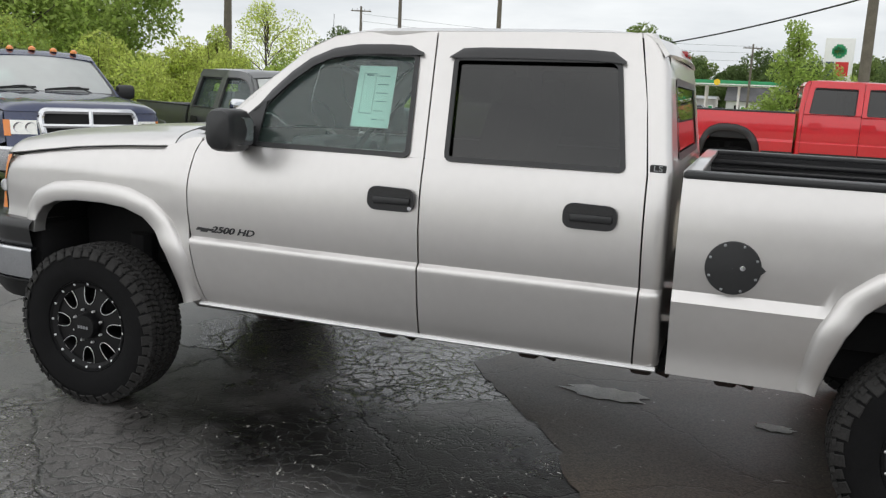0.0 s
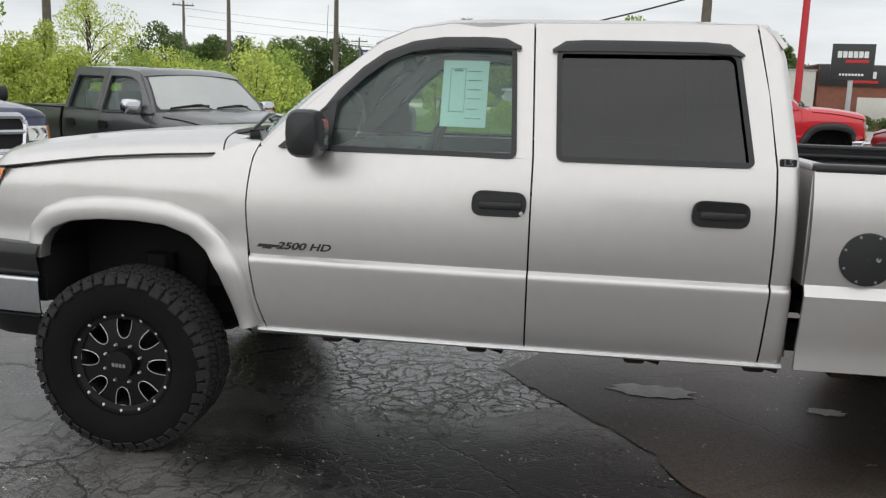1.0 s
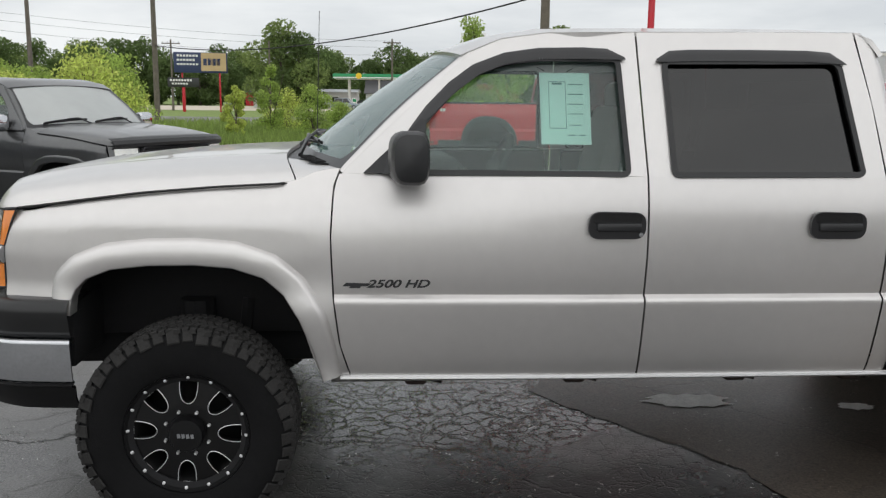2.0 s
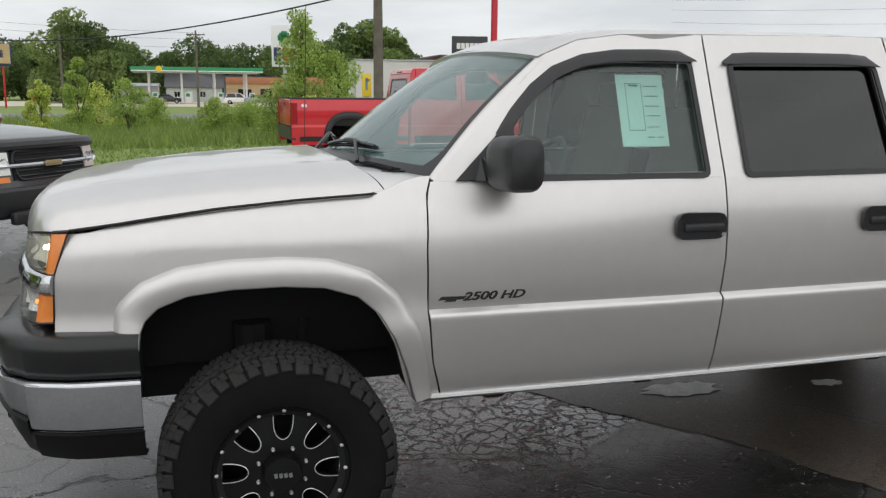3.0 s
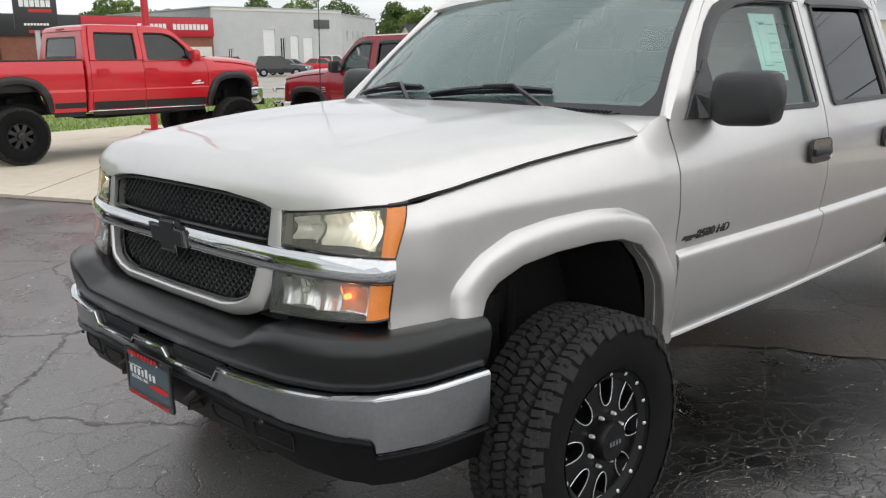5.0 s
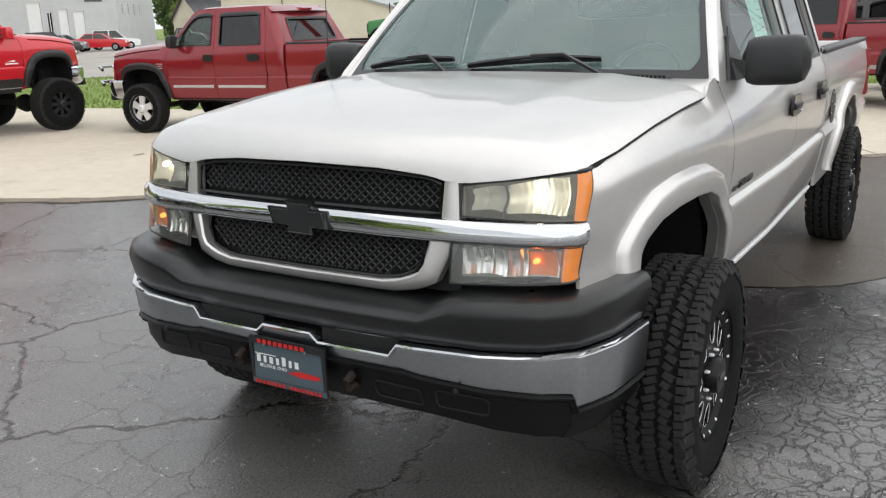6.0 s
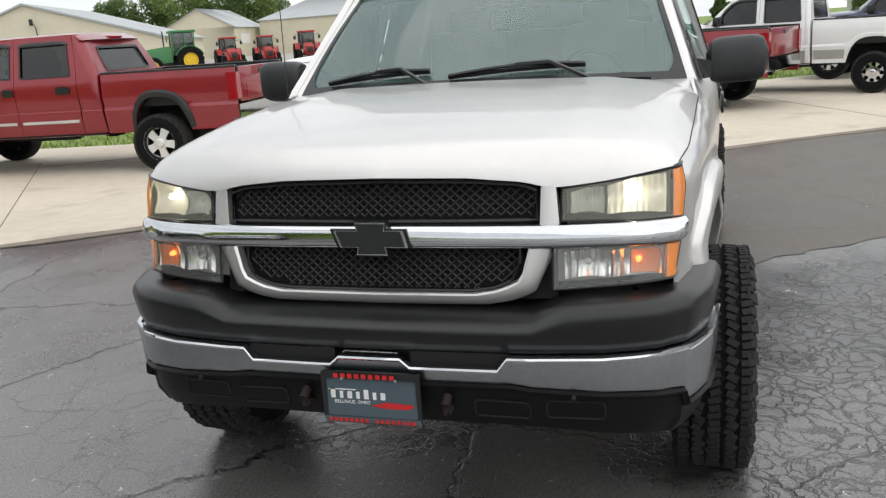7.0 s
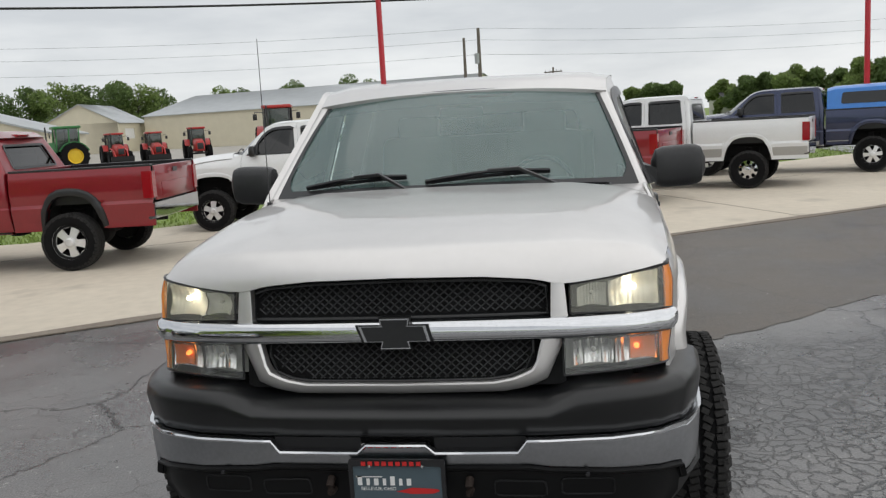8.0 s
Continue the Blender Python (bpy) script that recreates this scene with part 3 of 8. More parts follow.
            zc = np.interp(x, (-0.97, -0.93, -0.88, -0.80, -0.65, -0.45, -0.2, 0.1, 0.35), (1.30, 1.345, 1.375, 1.402, 1.432, 1.458, 1.483, 1.502, 1.512))
            dome = 1 - 0.62 * au ** 3.2 - 0.38 * au ** 16
            dome += 0.10 * math.exp(-((au - 0.62) / 0.07) ** 2) * min(1, v * 2.5) * 0.6
            z = ze + (max(zc, ze) - ze) * dome
            k = max(0.0, 1 - v / 0.17) ** 1.5
            z = lerp(z, zf, k)
            row.append((x, y, z))
        rows.append(row)
    grid(bm, rows)
    thicken(bm, 0.018)
    put("hood", bm, paint)
    for s in (-1, 1):
        bm = bmesh.new()
        rows = []
        for x in np.linspace(-0.70, 0.40, 20):
            ye = float(np.interp(x, (-0.69, -0.5, -0.17, 0.39, 0.425), (0.905, 0.938, 0.952, 0.968, 0.95)))
            ze = float(np.interp(x, (-0.69, -0.42, -0.17, 0.12, 0.39, 0.425), (1.303, 1.342, 1.375, 1.40, 1.415, 1.420)))
            rows.append([(x, s * (ye - 0.02), ze - 0.010), (x, s * (ye - 0.004), ze - 0.009), (x, s * (ye - 0.001), ze - 0.006), (x, s * (ye - 0.004), ze - 0.003)])
        grid(bm, rows)
        put("hood_seam", bm, DARK)
    # dark inner shell: added near-black boxes paint the shade in gaps and wheel wells
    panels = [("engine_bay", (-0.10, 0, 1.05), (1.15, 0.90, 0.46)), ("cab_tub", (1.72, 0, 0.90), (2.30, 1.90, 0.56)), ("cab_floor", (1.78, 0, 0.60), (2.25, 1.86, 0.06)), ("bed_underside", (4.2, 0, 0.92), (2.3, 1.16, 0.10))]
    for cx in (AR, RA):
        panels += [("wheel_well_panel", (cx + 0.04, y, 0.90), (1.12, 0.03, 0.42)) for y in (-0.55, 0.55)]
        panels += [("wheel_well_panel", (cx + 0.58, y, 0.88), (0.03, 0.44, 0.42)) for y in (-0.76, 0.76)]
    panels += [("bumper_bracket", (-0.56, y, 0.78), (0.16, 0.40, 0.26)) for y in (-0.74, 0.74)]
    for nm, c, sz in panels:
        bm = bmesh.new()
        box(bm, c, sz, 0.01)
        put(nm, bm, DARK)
    # doors, quarter corners
    zrows = (0.612, 0.63, 0.66, 0.70, 0.75, 0.80, 0.86, 0.90, 0.925, 0.937, 0.946, 0.952, 0.958, 0.966, 0.98, 1.0, 1.05, 1.12, 1.2, 1.27, 1.33, 1.38, 1.42, 1.45)

    def seam_f(z):
        return float(np.interp(z, (0.57, 0.75, 0.953, 1.2, 1.40, 1.47), (0.653, 0.60, 0.576, 0.568, 0.58, 0.607)))

    def seam_c(z):
        return float(np.interp(z, (0.58, 0.95, 1.45, 1.75, 2.045), (2.853, 2.862, 2.853, 2.815, 2.761)))

    gap = 0.004
    for s in (-1, 1):
        for nm, xl, xr, outer, win, visor in (
                ("front_door", seam_f, lambda z: 1.848, [(0.612, 1.45), (0.635, 1.478), (0.86, 1.69), (1.145, 1.945), (1.27, 1.998), (1.45, 2.022), (1.818, 2.030), (1.844, 1.45)], FDOOR_WIN,
                 [(0.885, 1.625), (0.965, 1.71), (1.06, 1.805), (1.16, 1.878), (1.28, 1.925), (1.42, 1.945), (1.60, 1.948), (1.70, 1.945), (1.77, 1.925)]),
                ("rear_door", lambda z: 1.848, seam_c, [(1.852, 1.45), (1.826, 2.030), (2.4, 2.040), (2.757, 2.042), (2.815, 1.75), (2.849, 1.45)], RDOOR_WIN,
                 [(1.905, 1.918), (1.96, 1.940), (2.05, 1.945), (2.3, 1.948), (2.55, 1.948), (2.65, 1.942), (2.71, 1.915)])):
            bm = bmesh.new()
            rows = []
            for z in zrows:
                a, b = xl(z) + gap, xr(z) - gap
                rows.append([(lerp(a, b, t), s * W(lerp(a, b, t), z), z) for t in np.linspace(0, 1, 12)])
            grid(bm, rows)
            hole = rounded(win, 0.03, 3)
            fill(bm, [outer, hole], lambda a, b: (a, s * G(a, b), b))
            thicken(bm, 0.03)
            if lower is not paint:
                # two-tone: the skin below the crease is a sheet of its own, just proud of the door
                b2 = bmesh.new()
                grid(b2, [[(lerp(xl(z) + gap, xr(z) - gap, t), s * (W(lerp(xl(z), xr(z), t), z) + 0.004), z) for t in np.linspace(0, 1, 12)] for z in zrows if z < P.get("two", 0.95)])
            door = put(nm, bm, paint)
            if lower is not paint:
                put("lower_trim", b2, lower, door)
            bm = bmesh.new()
            fill(bm, [hole], lambda a, b: (a, s * (G(a, b) - 0.018), b))
            put("window_glass", bm, glassf if nm == "front_door" else glassr, door).visible_shadow = False
            if main:
                # dark trim on the inside of the door
                bm = bmesh.new()
                xa, xb = (0.74, 1.80) if nm == "front_door" else (1.90, 2.80)
                box(bm, ((xa + xb) / 2, s * 0.935, 1.225), (xb - xa, 0.05, 0.43), 0.015)
                box(bm, ((xa + xb) / 2 + 0.05, s * 0.895, 1.20), ((xb - xa) * 0.6, 0.07, 0.06), 0.02)
                put("door_trim", bm, DASHM, door, "dark grey inner door trim")
            # rubber round the pane
            bm = bmesh.new()
            fill(bm, [inset_loop(hole, -0.006), inset_loop(hole, 0.016)], lambda a, b: (a, s * (G(a, b) + 0.003), b))
            thicken(bm, -0.008)
            put("window_seal", bm, PLASTIC, door)
            if P.get("visor", True):
                bm = bmesh.new()
                rows = []
                for i, (x, z) in enumerate(visor):
                    e = min(1, min(i, len(visor) - 1 - i) * 0.7 + 0.25)
                    nx, nz = (0.55, -0.83) if (nm == "front_door" and i < 4) else (0, -1)
                    rows.append([(x + nx * o * e, s * (G(x, z + nz * o) + dy), z + nz * o * e) for o, dy in ((-0.018, 0.003), (-0.010, 0.010), (0.008, 0.015), (0.030, 0.016), (0.030, 0.012))])
                grid(bm, rows)
                thicken(bm, 0.004)
                put("rain_visor", bm, SATIN, door)
            # handle
            hx = 1.712 if nm == "front_door" else 2.632
            bm = bmesh.new()
            loop = rounded([(-0.118, -0.055), (0.118, -0.055), (0.120, 0.052), (-0.112, 0.057)], 0.052, 6)
            fill(bm, [loop], lambda a, b: (hx + a, s * (W(hx, 1.255) + 0.010), 1.258 + b))
            thicken(bm, -0.012 if s < 0 else -0.012)
            hm = P.get("handle_mat", SATIN)
            h = put("door_handle", bm, hm, door)
            if main:
                bm = bmesh.new()
                box(bm, (hx + 0.008, s * (W(hx, 1.25) + 0.024), 1.252), (0.185, 0.022, 0.034), 0.009)
                put("pull", bm, PLASTIC, h)
                bm = bmesh.new()
                fill(bm, [rounded([(-0.10, -0.01), (0.10, -0.01), (0.10, 0.03), (-0.095, 0.034)], 0.02, 3)], lambda a, b: (hx + a, s * (W(hx, 1.25) + 0.0225), 1.276 + b))
                put("pocket", bm, GLOSSBLACK, h)
                if nm == "front_door":
                    bm = bmesh.new()
                    lathe(bm, [(0.0005, -0.002), (0.009, -0.002), (0.011, 0.004)], 12, "y", (hx + 0.098, s * (W(hx, 1.2) + 0.026), 1.222))
                    put("key_lock", bm, CHROME, h)
        # corner behind the rear door
        bm = bmesh.new()
        rows = []
        for z in [z for z in zrows] + [1.5, 1.6, 1.7, 1.8, 1.9, 1.97, 2.02, 2.045]:
            a = seam_c(z) + gap
            up = z > 1.45
            xe = float(np.interp(z, (0.6, 1.45, 1.95, 2.045), (2.962, 2.953, 2.885, 2.815)))
            row = []
            for t in np.linspace(0, 1, 4):
                x = lerp(a, xe - 0.05, t)
                row.append((x, s * (G(x, z) if up else W(x, z)), z))
            y0 = (G(xe - 0.05, z) if up else W(xe - 0.05, z))
            for k in range(1, 6):
                an = math.pi / 2 * k / 5
                row.append((xe - 0.05 + 0.05 * math.sin(an), s * (y0 - 0.05 + 0.05 * math.cos(an)), z))
            row.append((xe, s * (y0 - 0.12), z))
            rows.append(row)
        grid(bm, rows)
        put("cab_corner", bm, paint)
        # rocker with its bright strip
        bm = bmesh.new()
        rows = []
        for x in np.linspace(0.56, 2.955, 10):
            rows.append([(x, s * (W(x, z) if z > 0.58 else 0.96), z) for z in (0.612, 0.60, 0.583)] + [(x, s * 0.94, 0.57), (x, s * 0.80, 0.565)])
        grid(bm, rows)
        put("rocker", bm, lower)
        bm = bmesh.new()
        grid(bm, [[(x, s * (W(x, 0.6) + o), z) for o, z in ((0.0, 0.612), (0.012, 0.606), (0.014, 0.597), (0.0, 0.588))] for x in np.linspace(0.60, 2.955, 12)])
        put("sill_strip", bm, P.get("strip_mat", CHROME))
        # bed side
        bm = bmesh.new()
        rows = []
        for v in np.linspace(0, 1, 19):
            row = []
            for x in sorted(list(np.linspace(3.0, 5.38, 22)) + list(np.linspace(3.6, 4.6, 33))):
                inside = 3.60 < x < 4.60
                lo = np.interp(x - RA, [p[0] for p in RARCH], [p[1] for p in RARCH]) if inside else 0.60
                z = lerp(lo, 1.452, v)
                w = W(max(x, 2), z)
                if z < 0.72:
                    w = max(w, 1.03)
                row.append((x, s * w, z))
            rows.append(row)
        grid(bm, rows)
        thicken(bm, 0.02)
        bed = put("bed_side", bm, paint)
        if lower is not paint:
            for xa, xb in ((3.02, 3.58), (4.62, 5.36)):
                b2 = bmesh.new()
                grid(b2, [[(x, s * (W(2, max(z, 0.64)) + 0.004), z) for x in np.linspace(xa, xb, 5)] for z in zrows if z < P.get("two", 0.95)])
                put("lower_trim", b2, lower, bed)
        bm = bmesh.new()
        box(bm, (4.19, s * 0.985, 1.462), (2.38, 0.115, 0.032), 0.010)
        put("bed_rail_cap", bm, P.get("rail_mat", PLASTIC), bed)
        bm = bmesh.new()
        box(bm, (4.19, s * 0.935, 1.21), (2.37, 0.02, 0.48))
        put("bed_liner_wall", bm, SATIN, bed)
        for zz in np.linspace(1.03, 1.41, 9):
            bm = bmesh.new()
            box(bm, (4.19, s * 0.915, zz), (2.36, 0.035, 0.026), 0.006)
            put("liner_rib", bm, SATIN, bed)
        # tail light
        bm = bmesh.new()
        t0, t1 = P.get("tail_z", (1.0, 1.38))
        loft(bm, [[(x, s * y, z) for x, y in ((5.25, 1.084), (5.385, 1.084), (5.412, 1.062), (5.414, 0.92), (5.30, 0.92), (5.25, 1.04))] for z in (t0, t0 + 0.02, t1 - 0.02, t1)])
        put("tail_light", bm, REDLENS)
    # bed floor, front wall, tailgate
    bm = bmesh.new()
    for yy in np.linspace(-0.85, 0.85, 15):
        box(bm, (4.19, yy, 0.985), (2.36, 0.07, 0.03), 0.008)
    box(bm, (4.19, 0, 0.965), (2.37, 1.86, 0.02))
    put("bed_floor", bm, SATIN)
    bm = bmesh.new()
    box(bm, (3.02, 0, 1.21), (0.03, 1.98, 0.50), 0.006)
    box(bm, (3.03, 0, 1.462), (0.07, 1.98, 0.03), 0.008)
    put("bed_front_wall", bm, paint)
    bm = bmesh.new()
    box(bm, (5.355, 0, 1.20), (0.06, 1.80, 0.50), 0.015)
    box(bm, (5.388, 0, 1.10), (0.012, 1.3, 0.20), 0.005)
    gate = put("tailgate", bm, paint)
    bm = bmesh.new()
    box(bm, (5.394, 0, 1.36), (0.02, 0.20, 0.07), 0.01)
    put("gate_handle", bm, SATIN, gate)
    bm = bmesh.new()
    rows = []
    for y in np.linspace(-1.04, 1.04, 21):
        ex = 5.53 - 0.10 * (abs(y) / 1.04) ** 4
        rows.append([(ex - 0.20, y, 0.93), (ex - 0.01, y, 0.925), (ex, y, 0.90), (ex, y, 0.77), (ex - 0.03, y, 0.70), (ex - 0.14, y, 0.69)])
    loft(bm, rows)
    put("rear_bumper", bm, P.get("rear_bumper_mat", CHROME))
    # roof
    bm = bmesh.new()
    rows = []
    for x in (1.10, 1.145, 1.20, 1.27, 1.36, 1.45, 1.6, 1.85, 2.1, 2.4, 2.6, 2.7, 2.76, 2.80, 2.84, 2.87, 2.885):
        ze = float(np.interp(x, (1.1, 1.17, 1.27, 1.45, 1.85, 2.76, 2.84, 2.885), (1.932, 1.962, 2.002, 2.026, 2.034, 2.045, 2.018, 1.955)))
        yw = G(x, ze)
        crown = float(np.interp(x, (1.1, 1.3, 1.8, 2.6, 2.885), (0.040, 0.038, 0.034, 0.030, 0.010)))
        row = []
        for u in np.linspace(-1, 1, 29):
            xx = x - (0.075 * (1 - u * u)) * max(0, 1 - (x - 1.1) / 0.5) + 0.03 * (1 - u * u) * max(0, (x - 2.7) / 0.185)
            row.append((xx, u * yw, ze + crown * (1 - abs(u) ** 2.6) + (0.012 if 0.62 < abs(u) < 0.86 else 0) * min(1, max(0, (x - 1.2) / 0.3)) * min(1, max(0, (2.75 - x) / 0.2))))
        rows.append(row)
    grid(bm, rows)
    thicken(bm, 0.02)
    put("roof", bm, paint)
    # cab back with its window
    bm = bmesh.new()

    def backx(b):
        return float(np.interp(b, (0.6, 1.45, 1.95, 2.045), (2.962, 2.953, 2.885, 2.815)))

    wn = rounded([(-0.70, 1.50), (0.70, 1.50), (0.63, 1.86), (-0.63, 1.86)], 0.06, 4)
    for y0, y1 in ((-1.0, 1.0),):
        fill(bm, [[(y0, 0.64), (y1, 0.64), (y1 - 0.04, 1.45), (0.80, 1.955), (-0.80, 1.955), (y0 + 0.04, 1.45)], wn], lambda a, b: (backx(b) + 0.002, a, b))
    back = put("cab_back", bm, paint)
    bm = bmesh.new()
    fill(bm, [wn], lambda a, b: (backx(b) - 0.004, a, b))
    put("rear_window", bm, glassr, back).visible_shadow = False
    bm = bmesh.new()
    fill(bm, [inset_loop(wn, -0.006), inset_loop(wn, 0.03)], lambda a, b: (backx(b) + 0.006, a, b))
    put("window_seal", bm, PLASTIC, back)
    bm = bmesh.new()
    box(bm, (2.885, 0, 1.995), (0.05, 0.34, 0.035), 0.01)
    put("high_brake_light", bm, REDLENS)
    # windscreen, seal, cowl
    def ws(u, v):
        yb, yt = 0.905, 0.735
        y = lerp(yb, yt, v) * u
        k = 1 - u * u
        x = lerp(0.615 - 0.235 * k, 1.135 - 0.085 * k, v)
        z = lerp(1.468 + 0.02 * k, 1.943 + 0.034 * k, v)
        return (x - 0.02 * math.sin(math.pi * v), y, z + 0.012 * math.sin(math.pi * v))

    us, vs_ = np.linspace(-1, 1, 31), np.linspace(0, 1, 15)
    bm = bmesh.new()
    grid(bm, [[ws(u, v) for u in us] for v in vs_])
    wsob = put("windscreen", bm, P.get("ws_mat", WSGLASS if main else TINT))
    wsob.visible_shadow = False
    bm = bmesh.new()
    for (u0, u1, v0, v1) in ((-1.012, -0.984, 0, 1), (0.984, 1.012, 0, 1), (-1.01, 1.01, 0.972, 1.0), (-1.01, 1.01, -0.02, 0.05)):
        rows = [[(lambda q: (q[0] - 0.004, q[1], q[2] + 0.005))(ws(lerp(u0, u1, a), lerp(v0, v1, b))) for a in np.linspace(0, 1, 25 if u1 - u0 > 1 else 3)] for b in np.linspace(0, 1, 15 if v1 - v0 > 0.5 else 3)]
        grid(bm, rows)
    for sg in (-1, 1):
        rows = []
        for t in np.linspace(0, 1, 9):
            v = 0.042 + 0.17 * t
            rows.append([(lambda q: (q[0] - 0.004, q[1], q[2] + 0.005))(ws(sg * lerp(0.986, 0.984 - 0.055 * (1 - t) ** 2.2, a), v)) for a in (0, 0.5, 1)])
        grid(bm, rows)
    put("windscreen_seal", bm, SATIN, wsob)
    # painted pillars between the glass and the doors
    for sg in (-1, 1):
        bm = bmesh.new()
        rows = []
        for v in np.linspace(-0.02, 1.0, 15):
            a = Vector(ws(sg * 1.006, v)) + Vector((-0.001, 0, 0.002))
            zd = lerp(1.455, 1.945, max(0.0, v))
            xd = float(np.interp(zd, (1.45, 1.478, 1.69, 1.945), (0.612, 0.635, 0.86, 1.145)))
            b = Vector((xd, sg * (G(xd, zd) + 0.001), zd))
            m = (a + b) / 2 + Vector((-0.010, sg * 0.004, 0.006))
            rows.append([a, a.lerp(m, 0.6) + Vector((-0.002, 0, 0.001)), m, m.lerp(b, 0.5) + Vector((-0.001, sg * 0.003, 0)), b])
        grid(bm, rows)
        put("windscreen_pillar", bm, paint)
    if main:
        bm = bmesh.new()
        grid(bm, [[(lambda q: (q[0] + 0.006, q[1], q[2] - 0.004))(ws(u, v)) for u in np.linspace(-0.982, 0.982, 25)] for v in np.linspace(0.84, 0.972, 4)])
        put("shade_band", bm, SHADEBAND, wsob, "dark tinted band along the top of the windscreen").visible_shadow = False
    bm = bmesh.new()
    rows = []
    for u in np.linspace(-0.84, 0.84, 31):
        k = 1 - u * u
        xa, xb = lerp(0.30, 0.40, u * u), 0.632 - 0.235 * k
        rows.append([(xa, u * 0.93, 1.466 + 0.022 * k), (lerp(xa, xb, 0.5), u * 0.93, 1.468 + 0.022 * k), (xb, u * 0.93, 1.474 + 0.02 * k)])
    grid(bm, rows)
    put("cowl", bm, PLASTIC)
    # wipers
    for y0, y1 in ((0.74, 0.20), (0.10, -0.50)):
        bm = bmesh.new()
        pts = []
        for t in np.linspace(0, 1, 9):
            y = lerp(y0, y1, t)
            u = y / 0.9
            p = Vector(ws(u, 0.055 + 0.055 * t + 0.012 * math.sin(math.pi * t)))
            pts.append(p + Vector((-0.012, 0, 0.012)))
        tube(bm, pts, 0.009, 5)
        tube(bm, [p + Vector((-0.010, 0, 0.008 + 0.010 * math.sin(math.pi * i / 8))) for i, p in enumerate(pts)], 0.008, 5)
        ya = lerp(y0, y1, 0.95) - 0.05
        tube(bm, [Vector(ws(ya / 0.9, 0.0)) + Vector((-0.05, 0, 0.015)), pts[6] + Vector((-0.028, 0, 0.025)), pts[4] + Vector((-0.016, 0, 0.024))], 0.010, 5)
        put("wiper", bm, SATIN)
    # mirrors
    for s in (-1, 1):
        bm = bmesh.new()
        mmx, my, mz = 0.865, 1.125, 1.525
        mhz = P.get("mirror_h", 1.0)
        rings = []
        for t in np.linspace(0, 1, 13):
            k = math.sin(math.acos(min(1, abs(2 * t - 1) ** 2.6)))
            y = my - 0.128 + 0.268 * t
            hz, hx = 0.104 * (0.35 + 0.65 * k) * mhz, 0.074 * (0.35 + 0.65 * k)
            cz = mz + (0.010 * (t - 0.4))
            rg = []
            for i in range(18):
                an = 2 * math.pi * i / 18
                c, sn = math.cos(an), math.sin(an)
                f = lambda q, e: math.copysign(abs(q) ** e, q)
                rg.append((mmx + hx * (f(c, 0.7) if c < 0 else f(c, 0.45)) + 0.02 * t, s * y, cz + hz * f(sn, 0.6)))
            rings.append(rg)
        loft(bm, rings)
        mir = put("door_mirror", bm, P.get("mirror_mat", PLASTIC))
        bm = bmesh.new()
        fill(bm, [rounded([(my - 0.10, mz - 0.07 * mhz), (my + 0.10, mz - 0.068 * mhz), (my + 0.10, mz + 0.07 * mhz), (my - 0.10, mz + 0.06 * mhz)], 0.03, 3)], lambda a, b: (mmx + 0.080, s * a, b))
        put("mirror_glass", bm, CHROME, mir)
        bm = bmesh.new()
        loft(bm, [[(mmx - 0.06, s * 1.02, z0), (mmx + 0.06, s * 1.02, z0), (mmx + 0.06, s * 1.02, z0 + 0.07), (mmx - 0.06, s * 1.02, z0 + 0.07)] if k else
                  [(mmx - 0.13, s * 0.955, z0 - 0.005), (mmx + 0.06, s * 0.955, z0 - 0.005), (mmx + 0.05, s * 0.955, z0 + 0.10), (mmx - 0.06, s * 0.955, z0 + 0.09)] for k, z0 in ((0, 1.452), (1, 1.455))])
        put("mirror_arm", bm, PLASTIC, mir)
        # black sail in the window's front corner
        bm = bmesh.new()
        fill(bm, [[(0.70, 1.452), (0.945, 1.452), (0.955, 1.665), (0.93, 1.665)]], lambda a, b: (a, s * (G(a, b) + 0.006), b))
        thicken(bm, -0.012)
        put("mirror_sail", bm, PLASTIC, mir)
    # seats, wheel and dash behind clear glass
    if main or glassf is not TINT:
        bm = bmesh.new()
        box(bm, (0.98, 0, 1.34), (0.42, 1.72, 0.20), 0.05)
        box(bm, (1.02, -0.40, 1.44), (0.22, 0.42, 0.09), 0.035)
        put("dashboard", bm, DASHM)
        bm = bmesh.new()
        c = Vector((1.30, -0.42, 1.42))
        u, v = Vector((0, 1, 0)), Vector((0.42, 0, 0.907))
        pts = [c + u * 0.175 * math.cos(a) + v * 0.175 * math.sin(a) for a in np.linspace(0, 2 * math.pi, 25)]
        tube(bm, pts, 0.016, 7, caps=False)
        for a in (math.radians(200), math.radians(-20), math.radians(270)):
            tube(bm, [c, c + u * 0.18 * math.cos(a) + v * 0.18 * math.sin(a)], 0.016, 6)
        lathe(bm, [(0.001, -0.03), (0.05, -0.03), (0.06, 0.02)], 14, "x", tuple(c))
        put("steering_wheel", bm, DASHM)
        for y in (-0.42, 0.42):
            bm = bmesh.new()
            box(bm, (1.78, y, 1.12), (0.52, 0.52, 0.16), 0.05)
            box(bm, (2.03, y, 1.42), (0.15, 0.50, 0.62), 0.06, Matrix.Rotation(radians(14), 4, "Y"))
            box(bm, (2.11, y, 1.77), (0.10, 0.28, 0.17), 0.04)
            put("front_seat", bm, CLOTH)
        bm = bmesh.new()
        box(bm, (2.5, 0, 1.12), (0.45, 1.5, 0.15), 0.05)
        box(bm, (2.74, 0, 1.42), (0.14, 1.5, 0.58), 0.05, Matrix.Rotation(radians(10), 4, "Y"))
        put("rear_bench", bm, CLOTH)
    else:
        bm = bmesh.new()
